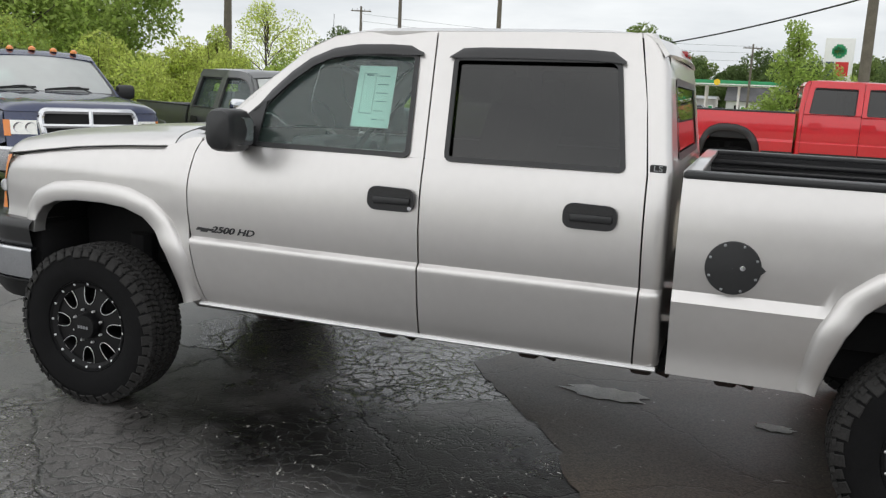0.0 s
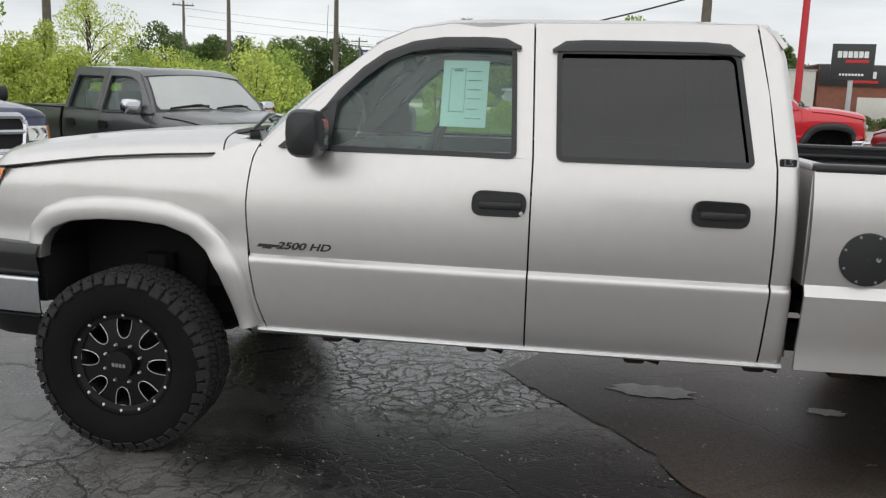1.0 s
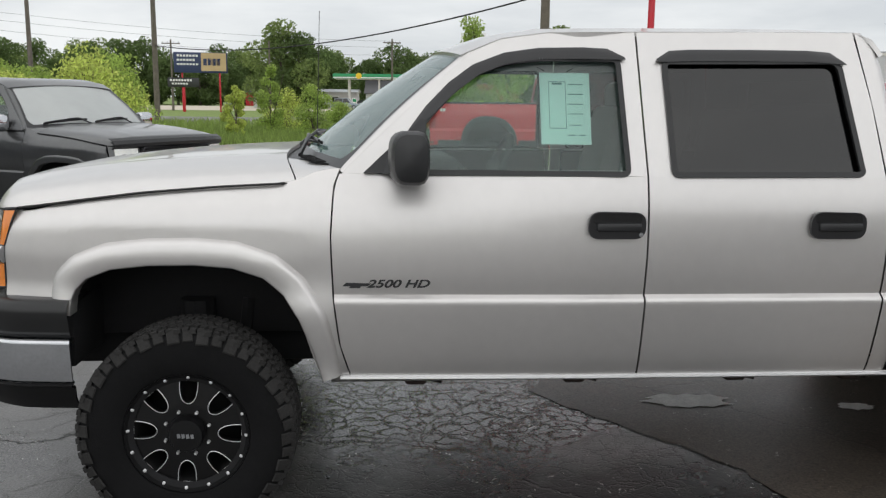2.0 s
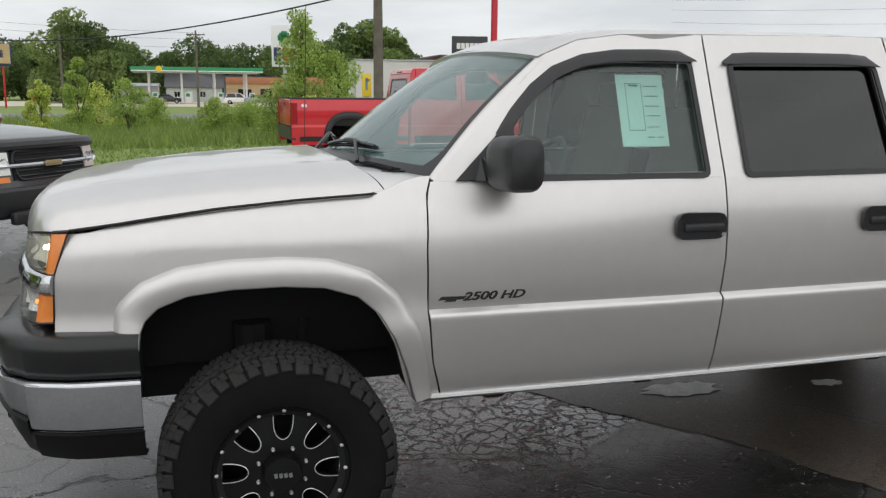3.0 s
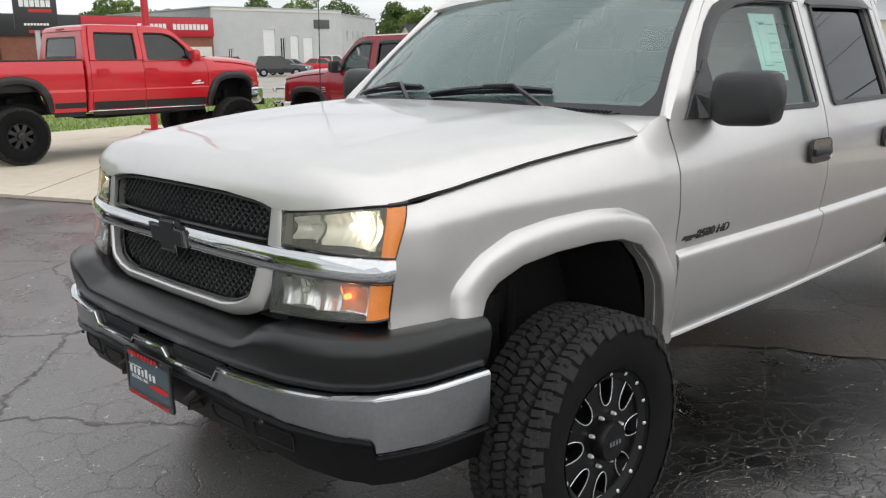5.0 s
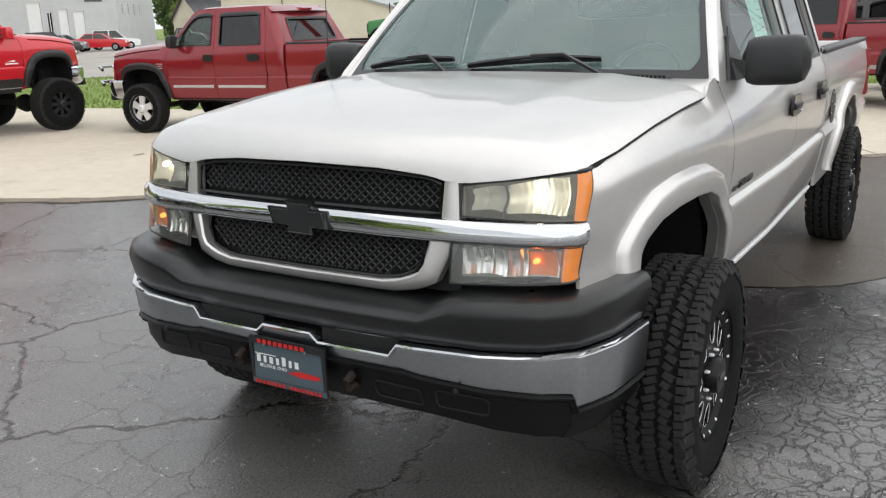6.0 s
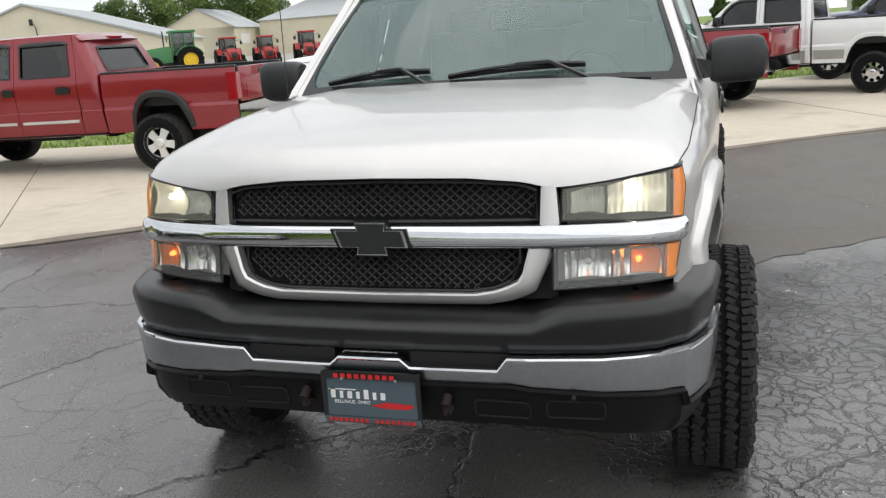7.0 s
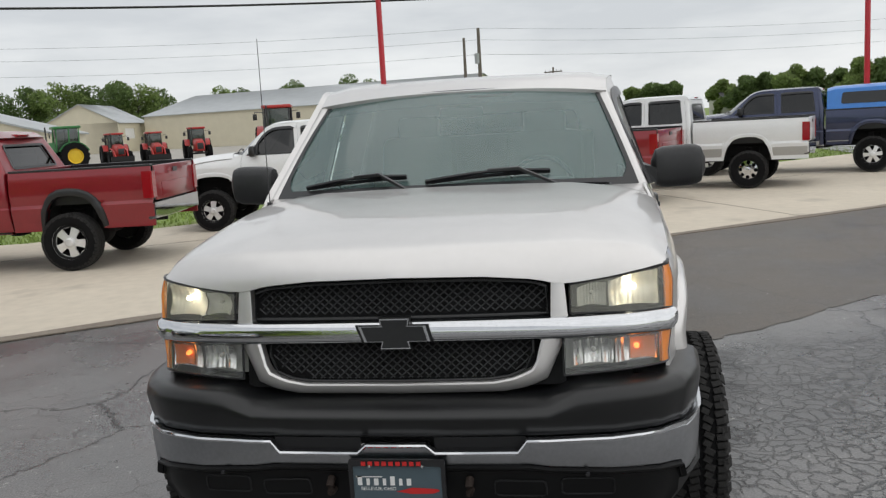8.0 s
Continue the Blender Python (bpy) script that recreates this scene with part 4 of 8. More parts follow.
        for y in (-0.42, 0.42):
            box(bm, (2.0, y, 1.42), (0.15, 0.50, 0.62), 0.06)
            box(bm, (2.06, y, 1.77), (0.10, 0.28, 0.17), 0.04)
        box(bm, (2.74, 0, 1.42), (0.14, 1.5, 0.58), 0.05)
        put("seats", bm, CLOTH)
    # frame, axles, exhaust below
    bm = bmesh.new()
    for y in (-0.42, 0.42):
        box(bm, (2.1, y, 0.62 - (0.02 if main else 0)), (5.9, 0.09, 0.15), 0.01)
    for xx in (0.5, 1.2, 2.0, 2.8, 3.4, 4.8):
        box(bm, (xx, 0, 0.60), (0.12, 0.86, 0.09), 0.01)
    box(bm, (1.1, 0.1, 0.58), (0.7, 0.36, 0.26), 0.06)
    box(bm, (2.1, -0.62, 0.60), (0.9, 0.26, 0.2), 0.06)
    tube(bm, [(1.3, 0.5, 0.5), (2.4, 0.55, 0.48), (3.0, 0.62, 0.5), (3.9, 0.66, 0.75), (5.0, 0.75, 0.62)], 0.04, 8)
    for xx in (0.62, 1.35, 2.2, 2.95):
        for s in (-1, 1):
            box(bm, (xx, s * 0.66, 0.57), (0.07, 0.3, 0.08), 0.02)
    put("chassis", bm, DARK)
    tr = P["tyre"][0]
    for xx in (AR, RA):
        bm = bmesh.new()
        tube(bm, [(xx, -0.82, (tr - dz) / zs), (xx, 0.82, (tr - dz) / zs)], 0.05, 10)
        lathe(bm, [(0.03, -0.2), (0.14, -0.12), (0.17, 0), (0.14, 0.12), (0.03, 0.2)], 14, "y", (xx, 0.1, (tr - dz) / zs), True)
        for s in (-1, 1):
            tube(bm, [(xx + 0.12, s * 0.58, 0.42), (xx + 0.17, s * 0.55, 0.85)], 0.032, 8)
            tube(bm, [(xx - 0.05, s * 0.60, 0.52), (xx - 0.05, s * 0.60, 0.86)], 0.075, 10)
        put("axle", bm, DARK)
    # wheels
    for cx in (AR, RA):
        for s in (-1, 1):
            put_wheel(root, P["wheel"], P["tyre"], (mx(cx), s * P.get("track", 1.025), tr), s)
    P["front"](put, root, P)
    return root

# ---- wheels: meshes made once for each style and size ----
WHEEL_MESH = {}
ALLOYM = mat("polished_alloy", (0.80, 0.80, 0.80), 0.25, 0.35, var=0.06)


def wheel_meshes(style, tyre):
    key = (style, tyre)
    if key in WHEEL_MESH:
        return WHEEL_MESH[key]
    R, wd, rr = tyre
    h = wd / 2
    bm = bmesh.new()
    lathe(bm, [(rr * 0.93, -h * 0.80), (rr, -h * 0.86), (rr + 0.015, -h * 0.93), (lerp(rr, R, 0.35), -h * 1.0), (lerp(rr, R, 0.62), -h * 1.0), (R - 0.036, -h * 0.94), (R - 0.018, -h * 0.82),
               (R - 0.014, -h * 0.4), (R - 0.014, h * 0.4), (R - 0.018, h * 0.82), (R - 0.036, h * 0.94), (lerp(rr, R, 0.5), h), (rr, h * 0.86), (rr * 0.93, h * 0.8)], 60)
    tyre_me = finish("tyre", bm, RUBBER, 50)
    # tread blocks in five staggered rows, shallow shoulder lugs running onto the sidewall
    bm = bmesh.new()
    n = 44
    rng = random.Random(5)

    def block(m, sx, sy, sz):
        vs = [bm.verts.new(m @ Vector((x * sx / 2 * k, y * sy / 2 * k, z * sz / 2))) for z, k in ((-1, 1.0), (1, 0.86)) for x, y in ((-1, -1), (1, -1), (1, 1), (-1, 1))]
        for f in ((4, 5, 6, 7), (0, 1, 5, 4), (1, 2, 6, 5), (2, 3, 7, 6), (3, 0, 4, 7)):
            bm.faces.new([vs[i] for i in f])

    pitch = 2 * math.pi * R / n
    for i in range(n):
        a = 2 * math.pi * i / n
        for row, (y, w, sk, drop) in enumerate(((-0.76, 0.30, 0.12, 0.004), (-0.40, 0.30, -0.45, 0), (0.0, 0.32, 0.35, 0), (0.40, 0.30, -0.45, 0), (0.76, 0.30, 0.12, 0.004))):
            aa = a + ((row * 0.37) % 1) * 2 * math.pi / n
            m = Matrix.Rotation(-aa, 4, "Y") @ Matrix.Translation((0, y * h, R - 0.008 - drop)) @ Matrix.Rotation(sk + rng.uniform(-0.1, 0.1), 4, "Z")
            for dx in (-0.24, 0.24):
                block(m @ Matrix.Translation((pitch * dx, h * 0.025 * (1 if dx > 0 else -1) * (row % 2 * 2 - 1), 0)), pitch * 0.41, w * h * (1.06 if dx > 0 else 0.84), 0.016)
        for s in (-1, 1):
            m = Matrix.Rotation(-a, 4, "Y") @ Matrix.Translation((0, s * h * 0.925, R - 0.028)) @ Matrix.Rotation(s * radians(-58), 4, "X") @ Matrix.Rotation(0.12, 4, "Z")
            block(m, pitch * (0.80 if i % 2 else 0.66), 0.066 if i % 2 else 0.046, 0.005)
    tread_me = finish("tread", bm, TREAD, 30)
    bm = bmesh.new()
    lathe(bm, [(rr * 0.94, -h * 0.82), (rr * 0.86, -h * 0.70), (rr * 0.84, h * 0.7), (rr * 0.5, h * 0.4), (0.01, h * 0.35)], 40)
    drum_me = finish("wheel", bm, DARK)
    face = -h * 0.62
    bm = bmesh.new()
    extra = []
    if style == "petal":      # black disc, eight milled petal windows, rivets round the lip
        petal = []
        for a, r in ((-0.030, 0.485), (-0.085, 0.525), (-0.122, 0.60), (-0.142, 0.70), (-0.148, 0.86), (0.148, 0.86), (0.142, 0.70), (0.122, 0.60), (0.085, 0.525), (0.030, 0.485)):
            petal.append((a * rr, r * rr))
        petal = rounded(petal, 0.008, 3)
        holes = []
        for k in range(8):
            an = 2 * math.pi * k / 8
            c, s = math.cos(an), math.sin(an)
            holes.append([(x * c - y * s, x * s + y * c) for x, y in petal])
        fill(bm, [[(rr * 0.93 * math.cos(t), rr * 0.93 * math.sin(t)) for t in np.linspace(0, 2 * math.pi, 65)[:-1]]] + holes,
             lambda a, b: (a, face - 0.02 * (1 - min(1, math.hypot(a, b) / rr)) , b))
        slab(bm, (0, 0.03, 0))
        lathe(bm, [(rr * 0.90, face - 0.002), (rr * 0.95, face - 0.012), (rr * 0.99, face - 0.02), (rr * 1.0, -h * 0.9)], 60)
        rim_me = finish("rim", bm, RIMBLACK)
        for k in range(8):
            b2 = bmesh.new()
            tube(b2, [(x, face - 0.02 * (1 - min(1, math.hypot(x, z) / rr)) - 0.005, z) for x, z in holes[k] + holes[k][:1]], 0.0017, 5, caps=False)
            extra.append(("milled_edge", finish("milled_edge", b2, MILLED), "bright milled window edge"))
        for k in range(16):
            t = 2 * math.pi * k / 16
            b2 = bmesh.new()
            lathe(b2, [(0.009, 0.004), (0.009, -0.005), (0.005, -0.009), (0.0005, -0.010)], 8, "y", (rr * 0.945 * math.cos(t), face - 0.020, rr * 0.945 * math.sin(t)))
            extra.append(("rivet", finish("rivet", b2, MILLED), ""))
        for k in range(8):
            t = 2 * math.pi * (k + 0.5) / 8
            b2 = bmesh.new()
            lathe(b2, [(0.007, 0.0), (0.007, -0.014), (0.004, -0.019), (0.0005, -0.020)], 6, "y", (rr * 0.37 * math.cos(t), face - 0.014, rr * 0.37 * math.sin(t)))
            extra.append(("lug_nut", finish("lug_nut", b2, MILLED), ""))
        b2 = bmesh.new()
        lathe(b2, [(rr * 0.30, face - 0.01), (rr * 0.29, face - 0.04), (rr * 0.26, face - 0.055), (0.001, face - 0.058)], 28)
        extra.append(("centre_cap", finish("centre_cap", b2, RIMBLACK), "satin black centre cap"))
        b2 = bmesh.new()
        for k in range(4):
            box(b2, (-0.026 + 0.0175 * k, face - 0.059, 0), (0.012, 0.002, 0.017), 0, Matrix.Rotation(radians(-12), 4, "Y"))
        extra.append(("cap_mark", finish("cap_mark", b2, STEEL), "grey mark, too small to read"))
    else:
        nsp = {"five": 5, "six": 6, "eight": 8, "black": 8}[style]
        metal = {"black": SATIN}.get(style, CHROME if style == "eight" else ALLOYM)
        holes = []
        for k in range(nsp):
            an = 2 * math.pi * (k + 0.5) / nsp
            if style == "eight":
                loop = [(0.040 * rr / 0.22 * math.cos(q), 0.70 * rr + 0.040 * rr / 0.22 * math.sin(q)) for q in np.linspace(0, 2 * math.pi, 11)[:-1]]
            else:
                hw = math.pi / nsp
                loop = rounded([(-math.sin(hw * 0.25) * rr * 0.40, rr * 0.40), (-math.sin(hw * 0.56) * rr * 0.84, rr * 0.83), (math.sin(hw * 0.56) * rr * 0.84, rr * 0.83), (math.sin(hw * 0.25) * rr * 0.40, rr * 0.40)], 0.02, 2)
            c, s = math.cos(an), math.sin(an)
            holes.append([(x * c - y * s, x * s + y * c) for x, y in loop])
        fill(bm, [[(rr * 0.93 * math.cos(t), rr * 0.93 * math.sin(t)) for t in np.linspace(0, 2 * math.pi, 49)[:-1]]] + holes,
             lambda a, b: (a, face - 0.03 * (1 - min(1, math.hypot(a, b) / rr)), b))
        slab(bm, (0, 0.03, 0))
        lathe(bm, [(rr * 0.90, face - 0.002), (rr * 0.95, face - 0.012), (rr * 0.99, face - 0.02), (rr * 1.0, -h * 0.9)], 48)
        rim_me = finish("rim", bm, metal)
        b2 = bmesh.new()
        lathe(b2, [(rr * 0.28, face - 0.01), (rr * 0.26, face - 0.06), (rr * 0.18, face - 0.075), (0.001, face - 0.078)], 20)
        extra.append(("centre_cap", finish("centre_cap", b2, metal), ""))
    WHEEL_MESH[key] = (drum_me, tyre_me, tread_me, rim_me, extra)
    return WHEEL_MESH[key]


def put_wheel(root, style, tyre, at, s):
    drum_me, tyre_me, tread_me, rim_me, extra = wheel_meshes(style, tyre)
    w = new("wheel", drum_me)
    w.parent = root
    w.matrix_basis = pose(*at, 0, 0, 0 if s < 0 else 180) @ pose(0, 0, 0, 0, 3 + 23 * (at[0] > 1), 0)
    for nm, me, lab in [("tyre", tyre_me, ""), ("tread", tread_me, ""), ("rim", rim_me, "")] + extra:
        o = new(nm, me)
        o.parent = w
        if lab:
            tagged(o, lab)
    return w

# ---- the nose of the pewter truck ----
def nose_patch(bm, ys_, zs_, off, zfun=None):
    """A sheet that follows the nose: rows of heights, columns of y."""
    grid(bm, [[(NX(y, z) + off, y, z) for y in ys_] for z in zs_])


def front_main(put, root, P):
    paint = P["paint"]
    # grille: black tray, woven bars, painted surround, bright bar, emblem
    tray = bmesh.new()
    nose_patch(tray, np.linspace(-0.56, 0.56, 21), np.linspace(0.92, 1.285, 5), 0.06)
    thicken(tray, 0.02)
    grille = put("grille", tray, DARK, None, "black woven mesh grille in a painted surround")

    def top_edge(y):
        return float(np.interp(abs(y), (0, 0.3, 0.46, 0.505), (1.290, 1.285, 1.273, 1.255)))

    def low_edge(y):
        return float(np.interp(abs(y), (0, 0.3, 0.38, 0.43, 0.455), (0.954, 0.957, 0.966, 0.990, 1.04)))

    for nm, half, lo, hi in (("upper_mesh", 0.505, lambda y: 1.169, top_edge), ("lower_mesh", 0.455, low_edge, lambda y: 1.092)):
        bm = bmesh.new()
        for sl in (-1, 1):
            for c in np.arange(-0.75, 0.75, 0.031):
                run = []
                for t in np.linspace(-0.12, 0.12, 13):
                    y, z = c + sl * t * 1.15, (1.22 if nm == "upper_mesh" else 1.02) + t
                    if abs(y) < half and lo(y) < z < hi(y):
                        run.append((NX(y, z) + 0.030 + 0.003 * sl, y, z))
                if len(run) > 1:
                    tube(bm, [run[0], run[-1]], 0.0030, 4, caps=False)
        put(nm, bm, PLASTIC, grille)
        # dark lip round the mesh
        bm = bmesh.new()
        yy = np.linspace(-half, half, 33)
        rim = [(y, hi(y)) for y in yy] + [(y, lo(y)) for y in reversed(yy)]
        tube(bm, [(NX(y, z) + 0.012, y, z) for y, z in rim + rim[:1]], 0.005, 6, caps=False)
        put("mesh_lip", bm, BUMPERPAD, grille)
    for s in (-1, 1):
        bm = bmesh.new()
        rows = []
        for z in np.linspace(1.135, 1.27, 8):
            a = s * np.interp(z, (1.13, 1.27), (0.515, 0.520))
            b = s * np.interp(z, (1.13, 1.27), (0.575, 0.563))
            rows.append([(NX(y, z) + d, y, z) for y, d in ((a, 0.04), (a, 0.0), (lerp(a, b, 0.5), -0.006), (b, 0.0), (b, 0.04))])
        grid(bm, rows)
        thicken(bm, 0.006)
        put("grille_post", bm, paint, grille)
    bm = bmesh.new()
    rows = []
    outl, inl = [], []
    for t in np.linspace(-1, 1, 41):
        a = abs(t)
        # down the flank, round the corner, along the foot
        y_in = 0.462 * min(1, a / 0.72) if a < 0.72 else 0.462 + (a - 0.72) / 0.28 * 0.022
        z_in = np.interp(a, (0, 0.5, 0.62, 0.70, 0.76, 1.0), (0.950, 0.953, 0.966, 0.990, 1.02, 1.088))
        y_out = 0.50 * min(1, a / 0.70) + (max(0, a - 0.70) / 0.30) * 0.062
        z_out = np.interp(a, (0, 0.5, 0.62, 0.70, 0.78, 1.0), (0.911, 0.915, 0.930, 0.956, 0.99, 1.088))
        sg = 1 if t >= 0 else -1
        rows.append([(NX(sg * lerp(y_in, y_out, k), lerp(z_in, z_out, k)) + d, sg * lerp(y_in, y_out, k), lerp(z_in, z_out, k)) for k, d in ((0, 0.03), (0.0, -0.008), (0.12, -0.014), (0.45, -0.010), (0.9, 0.004), (1, 0.012), (1.0, 0.05))])
    grid(bm, rows)
    thicken(bm, 0.005)
    put("grille_surround", bm, paint, grille, "painted lower surround")
    def wrap(q, z, off, s):
        """A point of the nose at q from the middle out, round the corner to the fender's edge (q = 0.93), moved in by off."""
        if q <= 0.885:
            return (NX(q, z) + off, s * q, z)
        k = min(1.0, (q - 0.885) / 0.045)
        ax, bx = NX(0.885, z), XF(z)
        by = WS(bx, z)
        x = (1 - k) ** 2 * ax + 2 * k * (1 - k) * (ax + 0.008) + k * k * bx
        y = (1 - k) ** 2 * 0.885 + 2 * k * (1 - k) * (by - 0.004) + k * k * by
        an = k * radians(62)
        return (x + off * math.cos(an), s * (y - off * math.sin(an)), z)

    bm = bmesh.new()
    rows = []
    for q in list(np.linspace(-0.93, -0.885, 6)) + list(np.linspace(-0.87, 0.87, 45)) + list(np.linspace(0.885, 0.93, 6)):
        s, k = (1 if q >= 0 else -1), abs(q) / 0.93
        zc = 1.124 - 0.008 * k ** 2
        rows.append([wrap(abs(q), zc + 0.037 * t, o, s) for o, t in ((0.03, 1.0), (-0.004, 1.0), (-0.014, 0.90), (-0.021, 0.62), (-0.0235, 0.30), (-0.024, -0.05), (-0.022, -0.45), (-0.016, -0.78), (-0.004, -1.0), (0.03, -1.0))])
    loft(bm, rows)
    put("chrome_bar", bm, CHROME, grille, "wide chrome bar across the nose", 60)
    # plain two-bar emblem shape, black with a bright edge
    def emblem(k):
        return [(-0.122 * k, -0.026 * k), (-0.046 * k, -0.026 * k), (-0.052 * k, -0.050 * k), (0.052 * k, -0.050 * k), (0.046 * k, -0.026 * k), (0.108 * k, -0.026 * k),
                (0.128 * k, 0.026 * k), (0.046 * k, 0.026 * k), (0.052 * k, 0.050 * k), (-0.052 * k, 0.050 * k), (-0.046 * k, 0.026 * k), (-0.108 * k, 0.026 * k)]

    for k, x, mt, nm in ((1.06, -0.934, BUMPERPAD, "emblem_back"), (0.975, -0.938, CHROME, "emblem_edge"), (0.89, -0.941, PLASTIC, "emblem")):
        bm = bmesh.new()
        fill(bm, [emblem(k)], lambda a, b: (x, a, 1.123 + b * 1.06))
        slab(bm, (0.02, 0, 0))
        put(nm, bm, mt, grille)
    # lamps
    for s in (-1, 1):
        def lamp_rows(z0, z1, z0b, z1b, off, y0, y1, n=16):
            rows = []
            for v in np.linspace(0, 1, 6):
                rows.append([wrap(lerp(y0, y1, u), lerp(lerp(z0, z0b, u), lerp(z1, z1b, u), v), off, s) for u in np.linspace(0, 1, n)])
            return rows

        def gasket(rows, r, top=0.0):
            b = bmesh.new()
            edge = rows[0] + [q[-1] for q in rows[1:]] + list(reversed(rows[-1][:-1])) + [q[0] for q in reversed(rows[1:-1])]
            tube(b, edge + edge[:1], r, 5, caps=False)
            if top:
                tube(b, [Vector(p) + Vector((0.004, 0, 0.006)) for p in rows[-1]], top, 6)
            return b

        bm = bmesh.new()
        grid(bm, lamp_rows(1.174, 1.250, 1.160, 1.290, 0.072, 0.586, 0.905))
        thicken(bm, 0.01)
        head = put("headlight", bm, LAMPGREY, None, "lit headlight with a slightly clouded lens")
        for y0, y1, zl, zh, zl2, zh2, lit in ((0.604, 0.700, 1.184, 1.246, 1.181, 1.258, False), (0.708, 0.874, 1.178, 1.260, 1.170, 1.284, True)):
            bm = bmesh.new()
            rows = []
            for v in np.linspace(-1, 1, 13):
                row = []
                for u in np.linspace(-1, 1, 29):
                    y = lerp(y0, y1, (u + 1) / 2)
                    z = lerp(lerp(zl, zl2, (u + 1) / 2), lerp(zh, zh2, (u + 1) / 2), (v + 1) / 2)
                    row.append((NX(y, z) + 0.010 + 0.052 * max(0, 1 - 0.75 * u * u - 0.55 * v * v) ** 0.8 + 0.0022 * math.sin(u * 30) * (0.4 + abs(v)), s * y, z))
                rows.append(row)
            grid(bm, rows)
            put("reflector_bowl", bm, REFLECTOR, head, "", 60)
            yc, zc = (y0 + y1) / 2, (zl + zh2) / 2
            bm = bmesh.new()
            br = 0.011 if lit else 0.007
            lathe(bm, [(0.0005, -br * 1.2), (br * 0.75, -br * 0.8), (br, 0.0), (br * 0.8, 0.02)], 12, "x", (NX(yc, zc) + 0.034, s * yc, zc))
            put("bulb", bm, BULB if lit else REFLECTOR, head)
        bm = bmesh.new()
        grid(bm, lamp_rows(1.170, 1.256, 1.157, 1.294, -0.006, 0.583, 0.894))
        ln = put("lens", bm, LENS, head, "clear lens gone a little yellow")
        ln.visible_shadow = False
        bm = bmesh.new()
        grid(bm, lamp_rows(1.158, 1.293, 1.156, 1.294, -0.003, 0.893, 0.929, 9))
        thicken(bm, 0.008)
        put("side_marker", bm, AMBER, head)
        put("lamp_gasket", gasket(lamp_rows(1.167, 1.259, 1.154, 1.297, -0.001, 0.580, 0.930, 24), 0.0035, 0.006), SATIN, head)
        # lower lamp
        bm = bmesh.new()
        grid(bm, lamp_rows(0.972, 1.086, 0.986, 1.074, 0.06, 0.560, 0.905))
        thicken(bm, 0.01)
        turn = put("turn_signal", bm, LAMPGREY, None, "lower lamp with clear and amber cells")
        for yc, hw in ((0.652, 0.066), (0.796, 0.072)):
            bm = bmesh.new()
            rr_ = []
            for v in np.linspace(-1, 1, 9):
                rr_.append([(NX(yc + hw * u, 1.03) + 0.010 + 0.040 * max(0, 1 - 0.8 * u * u - 0.3 * v * v) + 0.0045 * math.sin(u * 20), s * (yc + hw * u), 1.031 + 0.041 * v) for u in np.linspace(-1, 1, 23)])
            grid(bm, rr_)
            put("reflector_bowl", bm, FACET, turn, "", 12)
            bm = bmesh.new()
            lathe(bm, [(0.0005, -0.012), (0.008, -0.007), (0.009, 0.010)], 10, "x", (NX(yc, 1.03) + 0.030, s * yc, 1.036))
            put("bulb", bm, ABULB if yc > 0.7 else REFLECTOR, turn)
            if yc > 0.7:
                bm = bmesh.new()
                grid(bm, [[(NX(yc + hw * u, 1.03) + 0.008 + 0.036 * max(0, 1 - 0.8 * u * u - 0.3 * v * v), s * (yc + hw * u), 1.031 + 0.041 * v) for u in np.linspace(-0.30, 0.85, 9)] for v in np.linspace(-0.9, 0.85, 6)])
                put("amber_cell", bm, AMBER, turn)
        bm = bmesh.new()
        grid(bm, lamp_rows(0.968, 1.090, 0.982, 1.079, -0.006, 0.557, 0.882))
        put("lens", bm, CLEARLENS, turn).visible_shadow = False
        bm = bmesh.new()
        grid(bm, lamp_rows(0.981, 1.079, 0.983, 1.077, -0.003, 0.878, 0.929, 9))
        thicken(bm, 0.01)
        put("side_marker", bm, AMBER, turn)
        put("lamp_gasket", gasket(lamp_rows(0.965, 1.093, 0.979, 1.081, -0.001, 0.554, 0.930, 24), 0.0045), SATIN, turn)
    # bumper: pad, bright face, air dam
    yy = [-y for y in reversed(BUMP_Y[1:])] + list(BUMP_Y)

    def out(y, d):
        """A point of the bumper's plan moved back by d, square to its curve."""
        k = min(1.0, max(0.0, (abs(y) - 0.78) / 0.22))
        an = k * math.pi / 2 * 0.95
        return BX(y) + d * math.cos(an), y - math.copysign(d * math.sin(an), y) if y else 0

    def chrome_top(y):
        a = abs(y)
        return float(np.interp(a, (0.10, 0.13, 0.40, 0.43), (0.770, 0.744, 0.744, 0.782)))

    def chrome_low(y):
        return float(np.interp(abs(y), (0.45, 0.50, 0.9, 0.945, 0.955), (0.694, 0.684, 0.656, 0.645, 0.600)))

    bm = bmesh.new()
    rows = []
    for y in yy:
        c = min(1.0, max(0.0, (0.62 - abs(y)) / 0.12))
        c = c * c * (3 - 2 * c)
        # outer part: flat shelf with a rolled edge; middle: a broad slope down to the face
        outer_p = ((0.24, 0.944), (0.12, 0.948), (0.045, 0.947), (0.020, 0.940), (0.006, 0.926), (0.000, 0.906), (0.000, 0.896), (0.004, 0.870), (0.013, 0.825), (0.022, 0.796), (0.034, 0.788), (0.06, 0.786))
        mid_p = ((0.24, 0.905), (0.15, 0.908), (0.110, 0.907), (0.080, 0.900), (0.036, 0.884), (0.010, 0.870), (0.002, 0.862), (0.004, 0.850), (0.013, 0.825), (0.022, 0.796), (0.034, 0.788), (0.06, 0.786))
